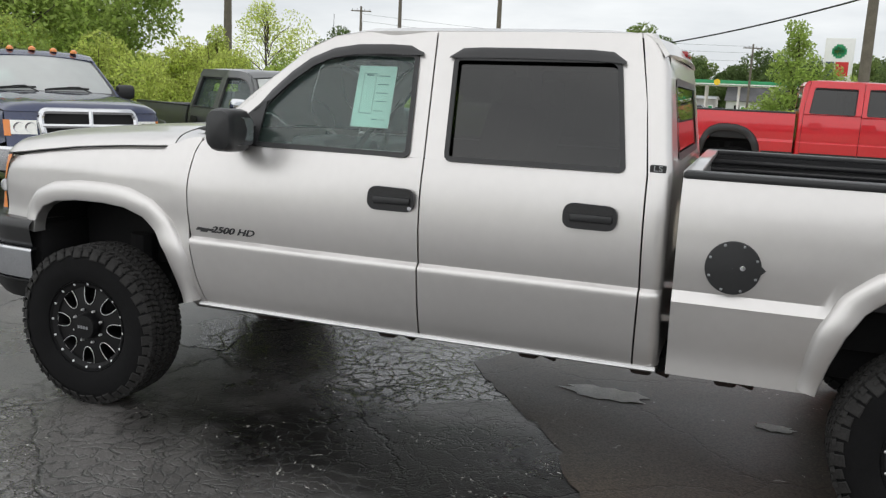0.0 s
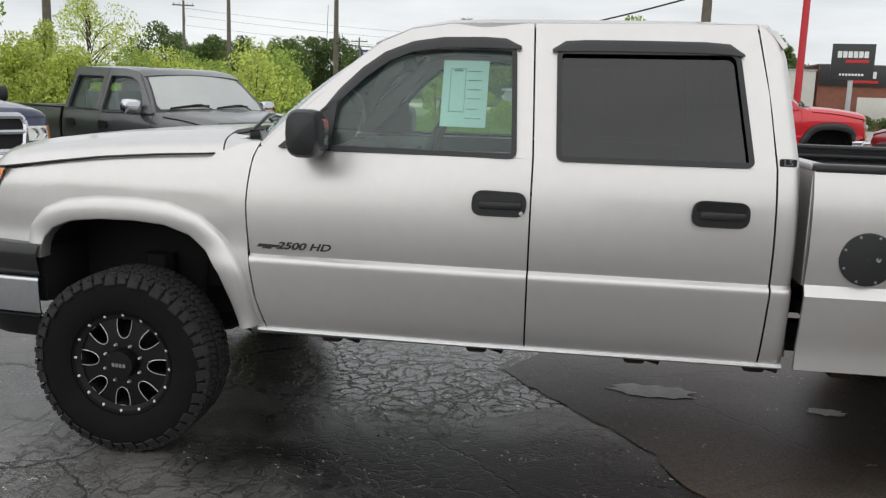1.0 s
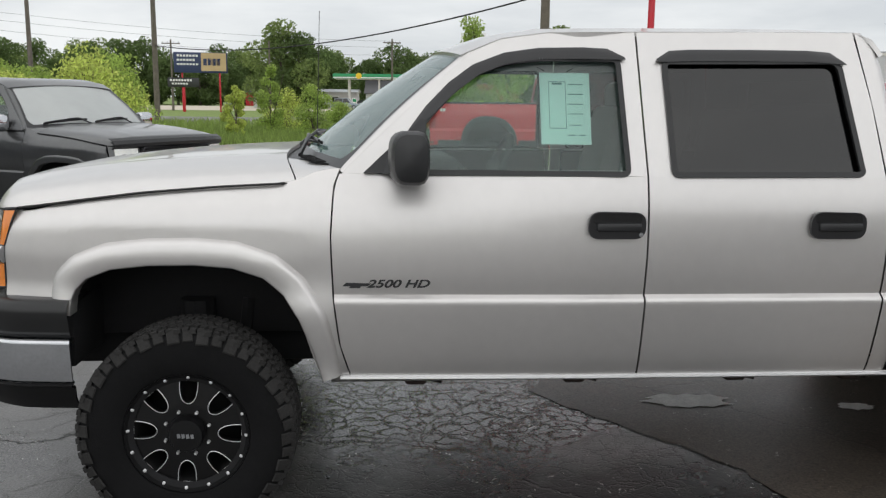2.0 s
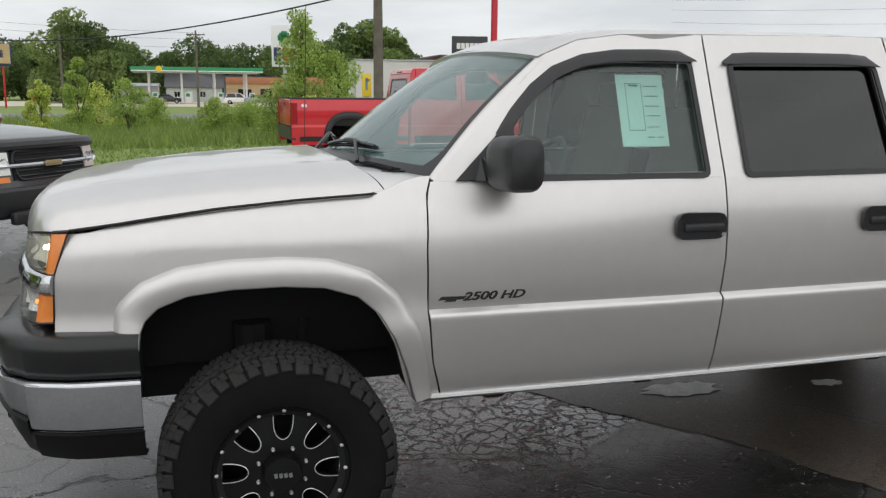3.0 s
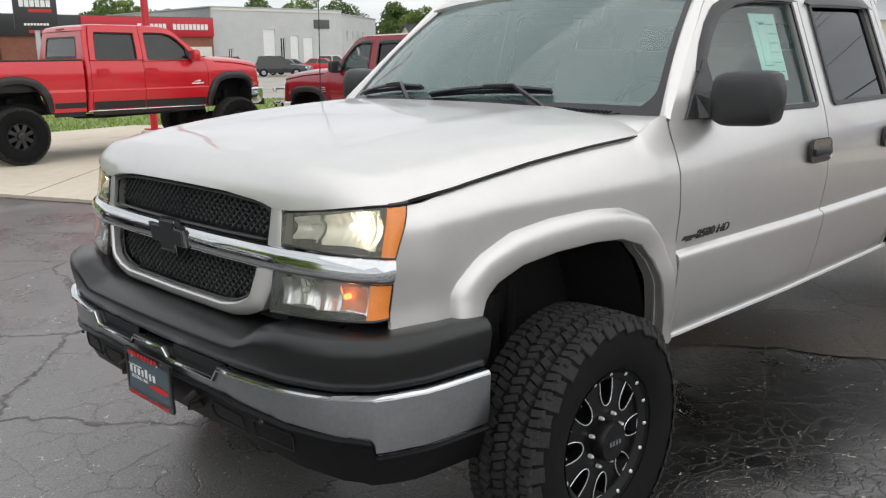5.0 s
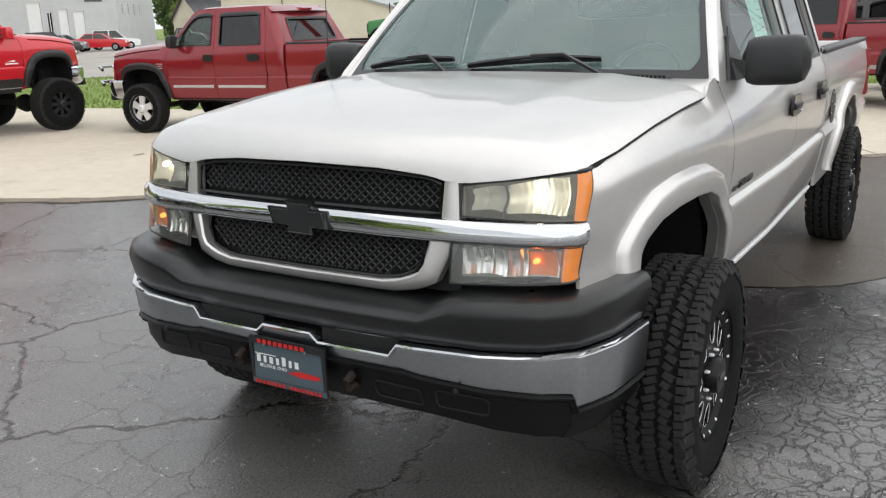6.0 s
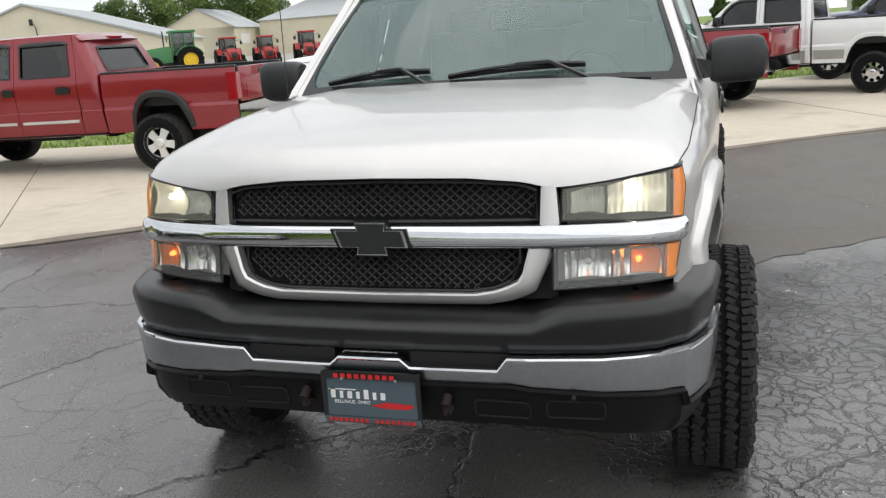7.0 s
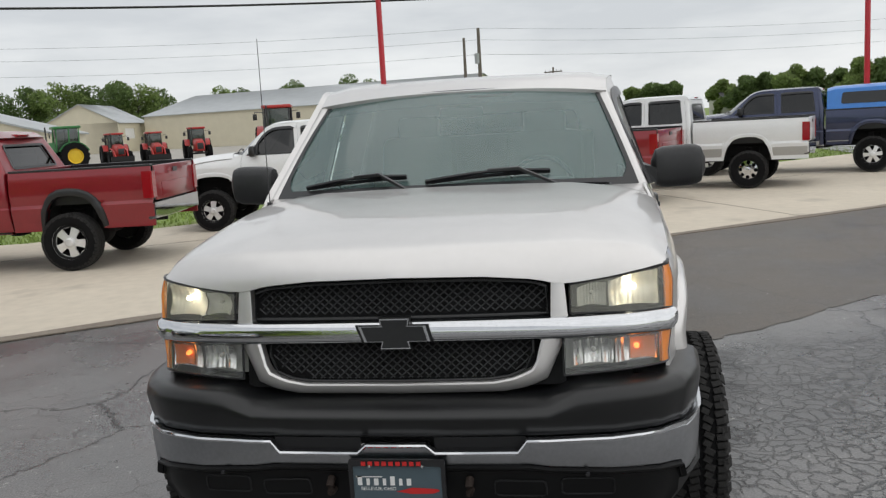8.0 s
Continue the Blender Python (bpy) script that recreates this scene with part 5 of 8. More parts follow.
        rows.append([(*out(y, lerp(p[0], q[0], c)), lerp(p[1], q[1], c)) for p, q in zip(outer_p, mid_p)])
    grid(bm, rows)
    bumper = put("front_bumper", bm, BUMPERPAD, None, "black-topped front bumper with a bright lower face", 75)
    bm = bmesh.new()
    rows = []
    for y in yy:
        a, b = chrome_top(y), chrome_low(y)
        rows.append([(*out(y, d), lerp(a, b, t)) for d, t in ((0.045, -0.02), (0.012, 0.0), (0.004, 0.06), (0.006, 0.3), (0.010, 0.7), (0.016, 0.93), (0.032, 1.0))])
    grid(bm, rows)
    thicken(bm, 0.008)
    put("bumper_face", bm, STEEL, bumper, "brushed bright steel bumper face")
    bm = bmesh.new()
    rows = []
    for y in yy:
        a = chrome_top(y)
        rows.append([(*out(y, d), a + e) for d, e in ((0.014, 0.010), (0.000, 0.010), (-0.008, 0.007), (-0.011, 0.001), (-0.008, -0.005), (0.006, -0.009))])
    grid(bm, rows)
    put("bumper_lip", bm, CHROME, bumper, "polished lip along the bumper face")
    def dam_low(y):
        return float(np.interp(abs(y), (0, 0.5, 0.9, 1.02), (0.535, 0.53, 0.49, 0.475)))

    def dam_depth(y, z):
        up = chrome_low(y) + 0.004
        return float(np.interp((up - z) / (up - dam_low(y)), (0.18, 0.55, 0.95), (0.034, 0.040, 0.072)))

    bm = bmesh.new()
    rows = []
    for y in yy:
        lo, up = dam_low(y), chrome_low(y) + 0.004
        rows.append([(*out(y, d), lerp(up, lo, t)) for d, t in ((0.02, 0), (0.006, 0.05), (0.010, 0.10), (0.034, 0.18), (0.040, 0.55), (0.072, 0.95), (0.13, 1.0))])
    grid(bm, rows)
    thicken(bm, 0.01)
    put("air_dam", bm, DAMBLACK, bumper, "black lower air dam")
    # dark slots above the bright face
    for s in (-1, 1):
        bm = bmesh.new()
        grid(bm, [[(BX(y) + 0.024, s * y, z) for y in np.linspace(0.125, 0.425, 8)] for z in (0.736, 0.790)])
        thicken(bm, 0.004)
        put("bumper_slot", bm, DARK, bumper)
        bm = bmesh.new()
        tube(bm, [(BX(0.25) + 0.06, s * 0.235, 0.60), (BX(0.25) + 0.006, s * 0.235, 0.606), (BX(0.25) - 0.002, s * 0.235, 0.630), (BX(0.25) + 0.03, s * 0.235, 0.645)], 0.014, 8)
        put("tow_hook", bm, RUST, bumper)
        bm = bmesh.new()
        for z0, yo in ((0.552, 0.62), (0.548, 0.40)):
            lp = rounded([(yo - 0.085, z0 + 0.028), (yo + 0.085, z0 + 0.024), (yo + 0.085, z0 + 0.082), (yo - 0.085, z0 + 0.088)], 0.016, 3)
            tube(bm, [(out(a, dam_depth(a, b) - 0.001)[0], s * a, b) for a, b in lp + lp[:1]], 0.004, 5, caps=False)
        put("dam_vent", bm, DARK, bumper)
        bm = bmesh.new()
        lathe(bm, [(0.0005, -0.004), (0.007, -0.003), (0.008, 0.004)], 8, "x", (BX(0.62) - 0.003, s * 0.62, 0.664))
        put("bumper_bolt", bm, SATIN, bumper)
    # dealer plate
    bm = bmesh.new()
    px_ = -1.052
    fill(bm, [rounded([(-0.162, 0.557), (0.162, 0.557), (0.162, 0.730), (-0.162, 0.730)], 0.012, 3), rounded([(-0.148, 0.580), (0.148, 0.580), (0.148, 0.706), (-0.148, 0.706)], 0.008, 3)], lambda a, b: (px_ + (0.73 - b) * 0.03, a, b))
    thicken(bm, 0.008)
    plate = put("plate_frame", bm, SATIN, bumper, "black dealer plate frame with red lettering bars")
    bm = bmesh.new()
    box(bm, (px_ + 0.008, 0, 0.643), (0.003, 0.318, 0.168), 0, Matrix.Rotation(radians(1.7), 4, "Y"))
    put("plate", bm, PLATE, bumper, "slate blue dealer plate with pale letter bars")
    bm = bmesh.new()
    x_ = px_ + 0.001
    strokes = [(0.126 - 0.0275 * i, 0.011 if i % 2 else 0.015, 0.031 if i in (0, 4) else 0.023) for i in range(7)]
    for y, w, h in strokes:
        box(bm, (x_ + 0.004, y, 0.651 + (h - 0.024) / 2), (0.002, w, h))
        put("plate_mark", bm, WHITE, bumper)
        bm = bmesh.new()
    for y, w in ((0.095, 0.09),):
        box(bm, (x_ + 0.004, y, 0.6685), (0.002, w, 0.003))
        put("plate_mark", bm, WHITE, bumper)
        bm = bmesh.new()
    for i in range(9):
        box(bm, (x_ - 0.007, 0.10 - i * 0.023 + 0.008, 0.718), (0.002, 0.015, 0.014))
        put("frame_mark", bm, REDINK, bumper)
        bm = bmesh.new()
    for i in range(17):
        if i not in (8,):
            box(bm, (x_ - 0.003, 0.138 - i * 0.0172, 0.569), (0.002, 0.010, 0.012))
            put("frame_mark", bm, REDINK, bumper)
            bm = bmesh.new()
    fill(bm, [[(0.005, 0.618), (-0.05, 0.632), (-0.13, 0.628), (-0.142, 0.622), (-0.12, 0.612), (-0.05, 0.610)]], lambda a, b: (x_ + 0.003, a, b))
    put("plate_mark", bm, REDINK, bumper)
    words("plate_words", "BELLEVUE, OHIO", 0.016, Matrix.Translation((x_ + 0.0035, 0.064, 0.627)) @ Euler((radians(90), 0, radians(-90))).to_matrix().to_4x4(), WHITE, bumper, 0.0005, "small white town name on the plate")
    for s in (-1, 1):
        bm = bmesh.new()
        lathe(bm, [(0.0005, -0.005), (0.005, -0.004), (0.006, 0.002)], 8, "x", (x_ - 0.007, s * 0.088, 0.710))
        put("plate_screw", bm, CHROME, bumper)
    # door badge: a plain emblem shape and the series letters
    for s in (-1, 1):
        bm = bmesh.new()
        fill(bm, [[(a * 0.44 + b * 0.2 + 0.672, b * 0.30) for a, b in emblem(1.0)]], lambda a, b: (a, s * (W(a, 1.0) + 0.002), 1.010 + b))
        thicken(bm, -0.004)
        put("badge_mark", bm, SATIN)
        rot = Euler((radians(90), 0, 0 if s < 0 else radians(180))).to_matrix().to_4x4()
        words("badge_letters", "2500 HD", 0.049, Matrix.Translation((0.836, s * (W(0.8, 1.0) + 0.004), 1.012)) @ Matrix.Rotation(radians(-0.9) * (-s), 4, "Z") @ rot @ Matrix.Diagonal((1.36, 0.92, 1, 1)), SATIN, root, 0.003, "dark raised series numerals on the door", 0.32, 0.0012)
    # trim badge on the cab corner
    bm = bmesh.new()
    fill(bm, [rounded([(-0.034, -0.016), (0.034, -0.016), (0.034, 0.016), (-0.034, 0.016)], 0.008, 3)], lambda a, b: (2.895 + a, -(G(2.89, 1.478) + 0.006), 1.478 + b))
    thicken(bm, 0.006)
    put("trim_badge", bm, SATIN)
    words("trim_letters", "LS", 0.034, Matrix.Translation((2.895, -(G(2.89, 1.478) + 0.009), 1.478)) @ Euler((radians(90), 0, 0)).to_matrix().to_4x4() @ Matrix.Diagonal((1.25, 1, 1, 1)), STEEL, root, 0.001, "bright trim letters")
    # round fuel door with rim bolts and a lock
    bm = bmesh.new()
    cx, cz, cy = 3.232, 1.100, W(2, 1.1)
    lathe(bm, [(0.112, 0.0), (0.110, -0.008), (0.098, -0.010), (0.001, -0.012)], 40, "y", (cx, -cy, cz))
    fd = put("fuel_door", bm, PLASTIC, None, "round black fuel door ringed with bolts")
    for k in range(8):
        a = 2 * math.pi * (k + 0.5) / 8
        bm = bmesh.new()
        lathe(bm, [(0.0065, 0.0), (0.0055, -0.005), (0.0005, -0.006)], 8, "y", (cx + 0.099 * math.cos(a), -cy - 0.008, cz + 0.099 * math.sin(a)))
        put("fuel_bolt", bm, STEEL, fd)
    bm = bmesh.new()
    lathe(bm, [(0.012, 0.0), (0.011, -0.006), (0.0005, -0.007)], 12, "y", (cx + 0.038, -cy - 0.010, cz + 0.004))
    put("fuel_lock", bm, CHROME, fd)
    bm = bmesh.new()
    fill(bm, [[(cx + 0.104, cz - 0.022), (cx + 0.128, cz), (cx + 0.104, cz + 0.022)]], lambda a, b: (a, -cy - 0.002, b))
    thicken(bm, -0.008)
    put("fuel_tab", bm, PLASTIC, fd)
    # price sheet inside the driver's window
    bm = bmesh.new()
    tl, wd, ht = (1.425, 1.862), 0.205, 0.290
    fill(bm, [[(tl[0], tl[1]), (tl[0] + wd, tl[1]), (tl[0] + wd, tl[1] - ht), (tl[0], tl[1] - ht)]], lambda a, b: (a, -(G(a, b) - 0.040), b))
    sh = put("price_sheet", bm, PAPER, None, "mint window price sheet with printed boxes")
    bm = bmesh.new()
    def bar(a0, b0, w, h):
        fill(bm, [[(tl[0] + a0, tl[1] - b0), (tl[0] + a0 + w, tl[1] - b0), (tl[0] + a0 + w, tl[1] - b0 - h), (tl[0] + a0, tl[1] - b0 - h)]], lambda a, b: (a, -(G(a, b) - 0.0365), b))
    for q in ((0.035, 0.035, 0.07, 0.003), (0.035, 0.035, 0.002, 0.19), (0.103, 0.035, 0.002, 0.19), (0.035, 0.223, 0.07, 0.003), (0.05, 0.04, 0.04, 0.008), (0.115, 0.045, 0.06, 0.004), (0.115, 0.085, 0.06, 0.004),
              (0.115, 0.125, 0.06, 0.004), (0.115, 0.165, 0.06, 0.003), (0.115, 0.21, 0.05, 0.003), (0.11, 0.25, 0.03, 0.004), (0.155, 0.25, 0.025, 0.004)):
        bar(*q)
    put("print", bm, INK, sh)
    # whip aerial on the far fender, washer nozzle strip in the cowl
    bm = bmesh.new()
    tube(bm, [(0.38, 0.88, 1.42), (0.385, 0.88, 1.47)], 0.014, 8)
    tube(bm, [(0.385, 0.88, 1.45), (0.41, 0.885, 2.26)], 0.0028, 5, 0.0018)
    put("aerial", bm, SATIN)
    bm = bmesh.new()
    for i in range(14):
        box(bm, (0.435 + 0.006 * i, -0.55 - 0.016 * i, 1.494 - 0.0010 * i), (0.05, 0.008, 0.010), 0, Matrix.Rotation(radians(20), 4, "Z"))
    put("cowl_vent", bm, DARK)
    # under-mirror and rear-view mirror
    bm = bmesh.new()
    box(bm, (1.12, 0, 1.86), (0.04, 0.24, 0.06), 0.015)
    put("inside_mirror", bm, DASHM)
    # mud below: brackets under the sill
    for xx in (0.92, 1.62, 2.35, 2.88, 3.25):
        bm = bmesh.new()
        box(bm, (xx, -0.80, 0.555), (0.10, 0.12, 0.07), 0.02)
        tube(bm, [(xx - 0.05, -0.72, 0.55), (xx + 0.12, -0.78, 0.52)], 0.018, 6)
        put("sill_bracket", bm, RUST)


# milled strip_mat paints the sill's highlight line onto the pewter moulding
pickup("pickup_truck", "lifted pewter crew-cab pickup with black petal wheels, parked on cracked asphalt", Matrix(),
       dict(paint=PEWTER, main=True, wheel="petal", tyre=(0.432, 0.28, 0.246), glassf=GLASS, glassr=TINT, front=front_main, handle_mat=SATIN, strip_mat=MILLED))

# ---- other trucks ----
def front_other(put, root, P):
    """Nose of a trade-in: lamps, grille, bumper, in a few patterns."""
    style, paint = P["fstyle"], P["paint"]
    bright = P.get("bright", CHROME)
    bm = bmesh.new()
    nose_patch(bm, np.linspace(-0.90, 0.90, 25), np.linspace(0.90, 1.30, 5), 0.012)
    thicken(bm, 0.03)
    put("nose_panel", bm, paint)
    gh, gz0, gz1 = {"cross": (0.56, 0.93, 1.31), "bar": (0.56, 0.97, 1.27), "plain": (0.58, 0.99, 1.26)}[style]
    bm = bmesh.new()
    nose_patch(bm, np.linspace(-gh, gh, 17), np.linspace(gz0, gz1, 4), -0.004)
    thicken(bm, 0.01)
    grille = put("grille", bm, DARK, None, "dark slatted grille")
    bm = bmesh.new()
    outline = rounded([(-gh * 0.9, gz0), (gh * 0.9, gz0), (gh, gz1 - 0.10), (gh * 0.94, gz1), (-gh * 0.94, gz1), (-gh, gz1 - 0.10)], 0.07, 4)
    tube(bm, [(NX(y, z) - 0.012, y, z) for y, z in outline + outline[:1]], 0.040 if style == "cross" else 0.014, 8, caps=False)
    put("grille_rim", bm, bright if style != "bar" else SATIN, grille)
    if style == "cross":
        for pts in ([(-gh, (gz0 + gz1) / 2 + 0.02), (0, (gz0 + gz1) / 2 + 0.02), (gh, (gz0 + gz1) / 2 + 0.02)], [(0, gz0), (0, gz1)]):
            bm = bmesh.new()
            tube(bm, [(NX(y, z) - 0.02, y, z) for y, z in pts], 0.034, 8)
            put("grille_bar", bm, bright, grille)
    else:
        for z in np.linspace(gz0 + 0.04, gz1 - 0.04, 5):
            bm = bmesh.new()
            tube(bm, [(NX(y, z) - 0.010, y, z) for y in np.linspace(-gh * 0.93, gh * 0.93, 7)], 0.008, 4)
            put("grille_slat", bm, SATIN, grille)
        if style == "bar":
            bm = bmesh.new()
            z = 1.12
            tube(bm, [(NX(y, z) - 0.012, y, z) for y in np.linspace(-0.90, 0.90, 13)], 0.022, 6)
            put("grille_bar", bm, bright, grille)
            bm = bmesh.new()
            box(bm, (-0.945, 0, 1.12), (0.02, 0.26, 0.06), 0.006)
            put("emblem", bm, mat_gold, grille)
    for s in (-1, 1):
        lo, hi = (1.04, 1.20) if style == "cross" else (1.03, 1.26)
        bm = bmesh.new()
        grid(bm, [[(NX(y, z) - 0.004, s * y, z) for y in np.linspace(gh + 0.035, 0.86, 8)] for z in np.linspace(lo, hi, 4)])
        thicken(bm, 0.02)
        lamp = put("headlight", bm, REFLECTOR)
        for yc in (lerp(gh, 0.86, 0.35), lerp(gh, 0.86, 0.75)):
            bm = bmesh.new()
            lathe(bm, [(0.06, -0.004), (0.05, 0.012), (0.002, 0.03)], 16, "x", (NX(yc, 1.12) - 0.012, s * yc, (lo + hi) / 2))
            put("reflector_bowl", bm, CHROME, lamp)
        bm = bmesh.new()
        grid(bm, [[(NX(y, z) - 0.006, s * y, z) for y in (0.862, 0.89, 0.918)] for z in np.linspace(lo - 0.02, hi, 4)] if style == "cross" else
             [[(NX(y, z) - 0.008, s * y, z) for y in np.linspace(0.62, 0.918, 6)] for z in (0.955, 1.01)])
        thicken(bm, 0.012)
        put("turn_signal", bm, AMBER)
    yy = [-y for y in reversed(BUMP_Y[1:])] + list(BUMP_Y)
    bm = bmesh.new()
    rows = []
    for y in yy:
        k = min(1.0, max(0.0, (abs(y) - 0.78) / 0.22)) * math.pi / 2 * 0.95
        rows.append([(BX(y) + d * math.cos(k), (y - math.copysign(d * math.sin(k), y)) if y else 0, z) for d, z in ((0.2, 0.90), (0.03, 0.90), (0.0, 0.87), (-0.005, 0.78), (0.01, 0.70), (0.04, 0.62), (0.12, 0.58))])
    grid(bm, rows)
    thicken(bm, 0.012)
    bump = put("front_bumper", bm, P.get("bumper_mat", CHROME))
    bm = bmesh.new()
    box(bm, (-1.02, 0, 0.60), (0.10, 1.5, 0.14), 0.03)
    put("air_dam", bm, SATIN, bump)
    if P.get("plate"):
        bm = bmesh.new()
        box(bm, (-1.050, 0, 0.75), (0.012, 0.32, 0.16), 0.004)
        put("plate", bm, WHITE, bump, "white front plate with a blurred strip")
        bm = bmesh.new()
        box(bm, (-1.058, 0, 0.75), (0.004, 0.22, 0.06))
        put("plate_mark", bm, INK, bump)
    if P.get("bug_shield"):
        bm = bmesh.new()
        grid(bm, [[(NX(y, 1.3) + dx, y, z - 0.02 * abs(y) ** 3) for y in np.linspace(-0.88, 0.88, 21)] for dx, z in ((-0.012, 1.27), (-0.045, 1.29), (-0.050, 1.325), (-0.025, 1.365), (0.03, 1.39))])
        thicken(bm, 0.005)
        put("bug_shield", bm, PLASTIC, None, "black plastic bug shield on the hood's front edge")
    if P.get("cab_lights"):
        for y in (-0.55, -0.28, 0, 0.28, 0.55):
            bm = bmesh.new()
            lathe(bm, [(0.048, -0.01), (0.045, 0.02), (0.02, 0.04), (0.001, 0.043)], 10, "z", (1.22, y, 2.055 - 0.03 * abs(y)))
            put("cab_light", bm, AMBER)
    if P.get("sheet"):
        bm = bmesh.new()
        fill(bm, [[(0.38, 0.30), (0.70, 0.26), (0.70, 0.55), (0.40, 0.58)]], lambda a, b: (lerp(0.53, 1.07, b) - 0.03, a, lerp(1.48, 1.96, b) + 0.012))
        put("price_sheet", bm, PAPER, None, "pale price sheet behind the windscreen")
    if P.get("push_bar"):
        bm = bmesh.new()
        for y in (-0.42, 0.42):
            tube(bm, [(-1.0, y, 0.62), (-1.16, y, 0.70), (-1.18, y, 1.05), (-1.08, y, 1.16)], 0.03, 8)
        for z in (0.86, 1.12):
            tube(bm, [(-0.98, -0.95, z - 0.04), (-1.14, -0.85, z), (-1.18, 0, z), (-1.14, 0.85, z), (-0.98, 0.95, z - 0.04)], 0.03, 8)
        put("push_bar", bm, CHROME)
    if P.get("molding"):
        for s in (-1, 1):
            for xa, xb in ((0.70, 1.80), (1.90, 2.82)):
                bm = bmesh.new()
                grid(bm, [[(x, s * (W(x, 0.80) + d), z) for d, z in ((0.002, 0.825), (0.016, 0.818), (0.016, 0.786), (0.002, 0.778))] for x in np.linspace(xa, xb, 6)])
                put("side_molding", bm, MILLED)
            bm = bmesh.new()
            for i in range(3):
                box(bm, (0.40, s * (W(0.4, 1.15) + 0.006), 1.10 + 0.035 * i), (0.16, 0.008, 0.014), 0.003)
            put("fender_badge", bm, CHROME)
    if P.get("sill_black"):
        for s in (-1, 1):
            for xa, xb in ((0.64, 1.84), (1.86, 2.84), (3.0, 3.5), (4.66, 5.2)):
                bm = bmesh.new()
                grid(bm, [[(x, s * (W(max(x, 1.0), z) + 0.008), z) for z in (0.52, 0.56, 0.66, 0.752, 0.757)] for x in np.linspace(xa, xb, 6)])
                thicken(bm, 0.01)
                put("lower_cladding", bm, SATIN)
    if P.get("door_mark"):
        for s in (-1, 1):
            bm = bmesh.new()
            box(bm, (0.82, s * (W(0.82, 1.02) + 0.003), 1.06), (0.16, 0.005, 0.030))
            box(bm, (0.80, s * (W(0.82, 1.02) + 0.003), 1.015), (0.24, 0.005, 0.020))
            put("door_mark", bm, WHITE, None, "pale model script, not readable")
            bm = bmesh.new()
            for i, sk in ((0, 0.3), (1, 0.3)):
                box(bm, (5.06 + 0.07 * i, s * (W(2, 1.30) + 0.003), 1.33), (0.05, 0.005, 0.055), 0, Matrix.Rotation(sk, 4, "Y"))
            put("bed_mark", bm, WHITE)
    if P.get("tailpipe"):
        bm = bmesh.new()
        tube(bm, [(4.6, 0.6, 0.55), (5.0, 0.95, 0.50), (5.35, 1.02, 0.50)], 0.09, 12)
        put("tailpipe", bm, SATIN)
    if P.get("topper"):
        bm = bmesh.new()
        rows = []
        for x, zt in ((3.02, 1.98), (3.2, 2.02), (4.2, 2.04), (5.2, 2.03), (5.40, 1.97)):
            rows.append([(x, y, z) for y, z in ((-1.02, 1.48), (-1.0, 1.56), (-0.90, zt - 0.06), (-0.80, zt), (-0.3, zt + 0.03), (0.3, zt + 0.03), (0.80, zt), (0.90, zt - 0.06), (1.0, 1.56), (1.02, 1.48))])
        loft(bm, rows)
        top = put("topper", bm, P["topper"], None, "bright blue fibreglass bed topper")
        for s in (-1, 1):
            for xa, xb in ((3.35, 4.95),):
                bm = bmesh.new()
                fill(bm, [rounded([(xa, 1.60), (xb, 1.60), (xb - 0.05, 1.88), (xa + 0.03, 1.88)], 0.06, 3)], lambda a, b: (a, s * (1.0 - (b - 1.56) * 0.232 + 0.008), b))
                put("side_window", bm, DARKPANE, top)


mat_gold = mat("brass_emblem", (0.45, 0.36, 0.20), 0.35, 0.7, var=0.1)
DARKPANE = mat("dark_pane", (0.012, 0.013, 0.014), 0.05, coat=0.5, var=0.1)
REDP = mat("bright_red_paint", (0.56, 0.012, 0.022), 0.28, 0.05, var=0.05, coat=0.7)
MAROON = mat("dark_red_paint", (0.24, 0.010, 0.018), 0.28, 0.15, var=0.06, coat=0.7)
WHITEP = mat("white_truck_paint", (0.78, 0.79, 0.79), 0.3, var=0.03, coat=0.5)
SILVER = mat("silver_grey_paint", (0.42, 0.42, 0.41), 0.35, 0.4, var=0.05, coat=0.4)
NAVY = mat("navy_paint", (0.03, 0.04, 0.09), 0.22, 0.5, var=0.08, coat=0.8)
CHARCOAL = mat("charcoal_paint", (0.10, 0.102, 0.104), 0.28, 0.5, var=0.08, coat=0.6)
BLUE = mat("bright_blue_gelcoat", (0.035, 0.20, 0.60), 0.3, var=0.06, coat=0.5)
GROUP = "pickups parked round the lot"
ALLOY = (0.415, 0.27, 0.25)


def heading(x, y, deg, z=0.0):
    """Pose of a front axle at x, y with the nose towards deg."""
    return pose(x, y, z, 0, 0, deg + 180)


pickup("pickup_truck", "lifted bright red crew-cab pickup with black flares and wheels", heading(6.90, 13.30, 0, 0.012),
       dict(paint=REDP, xs=(-0.93, 0, 0.56, 1.84, 2.80, 2.88, 2.92, 4.08, 5.18), dz=0.21, wheel="black", tyre=(0.47, 0.32, 0.24), flare=1.5, flare_mat=PLASTIC, fstyle="bar", front=front_other,
            sill_black=True, door_mark=True, tailpipe=True, visor=False, handle_mat=REDP, group=GROUP, rear_bumper_mat=PLASTIC, mirror_mat=REDP, track=1.03))
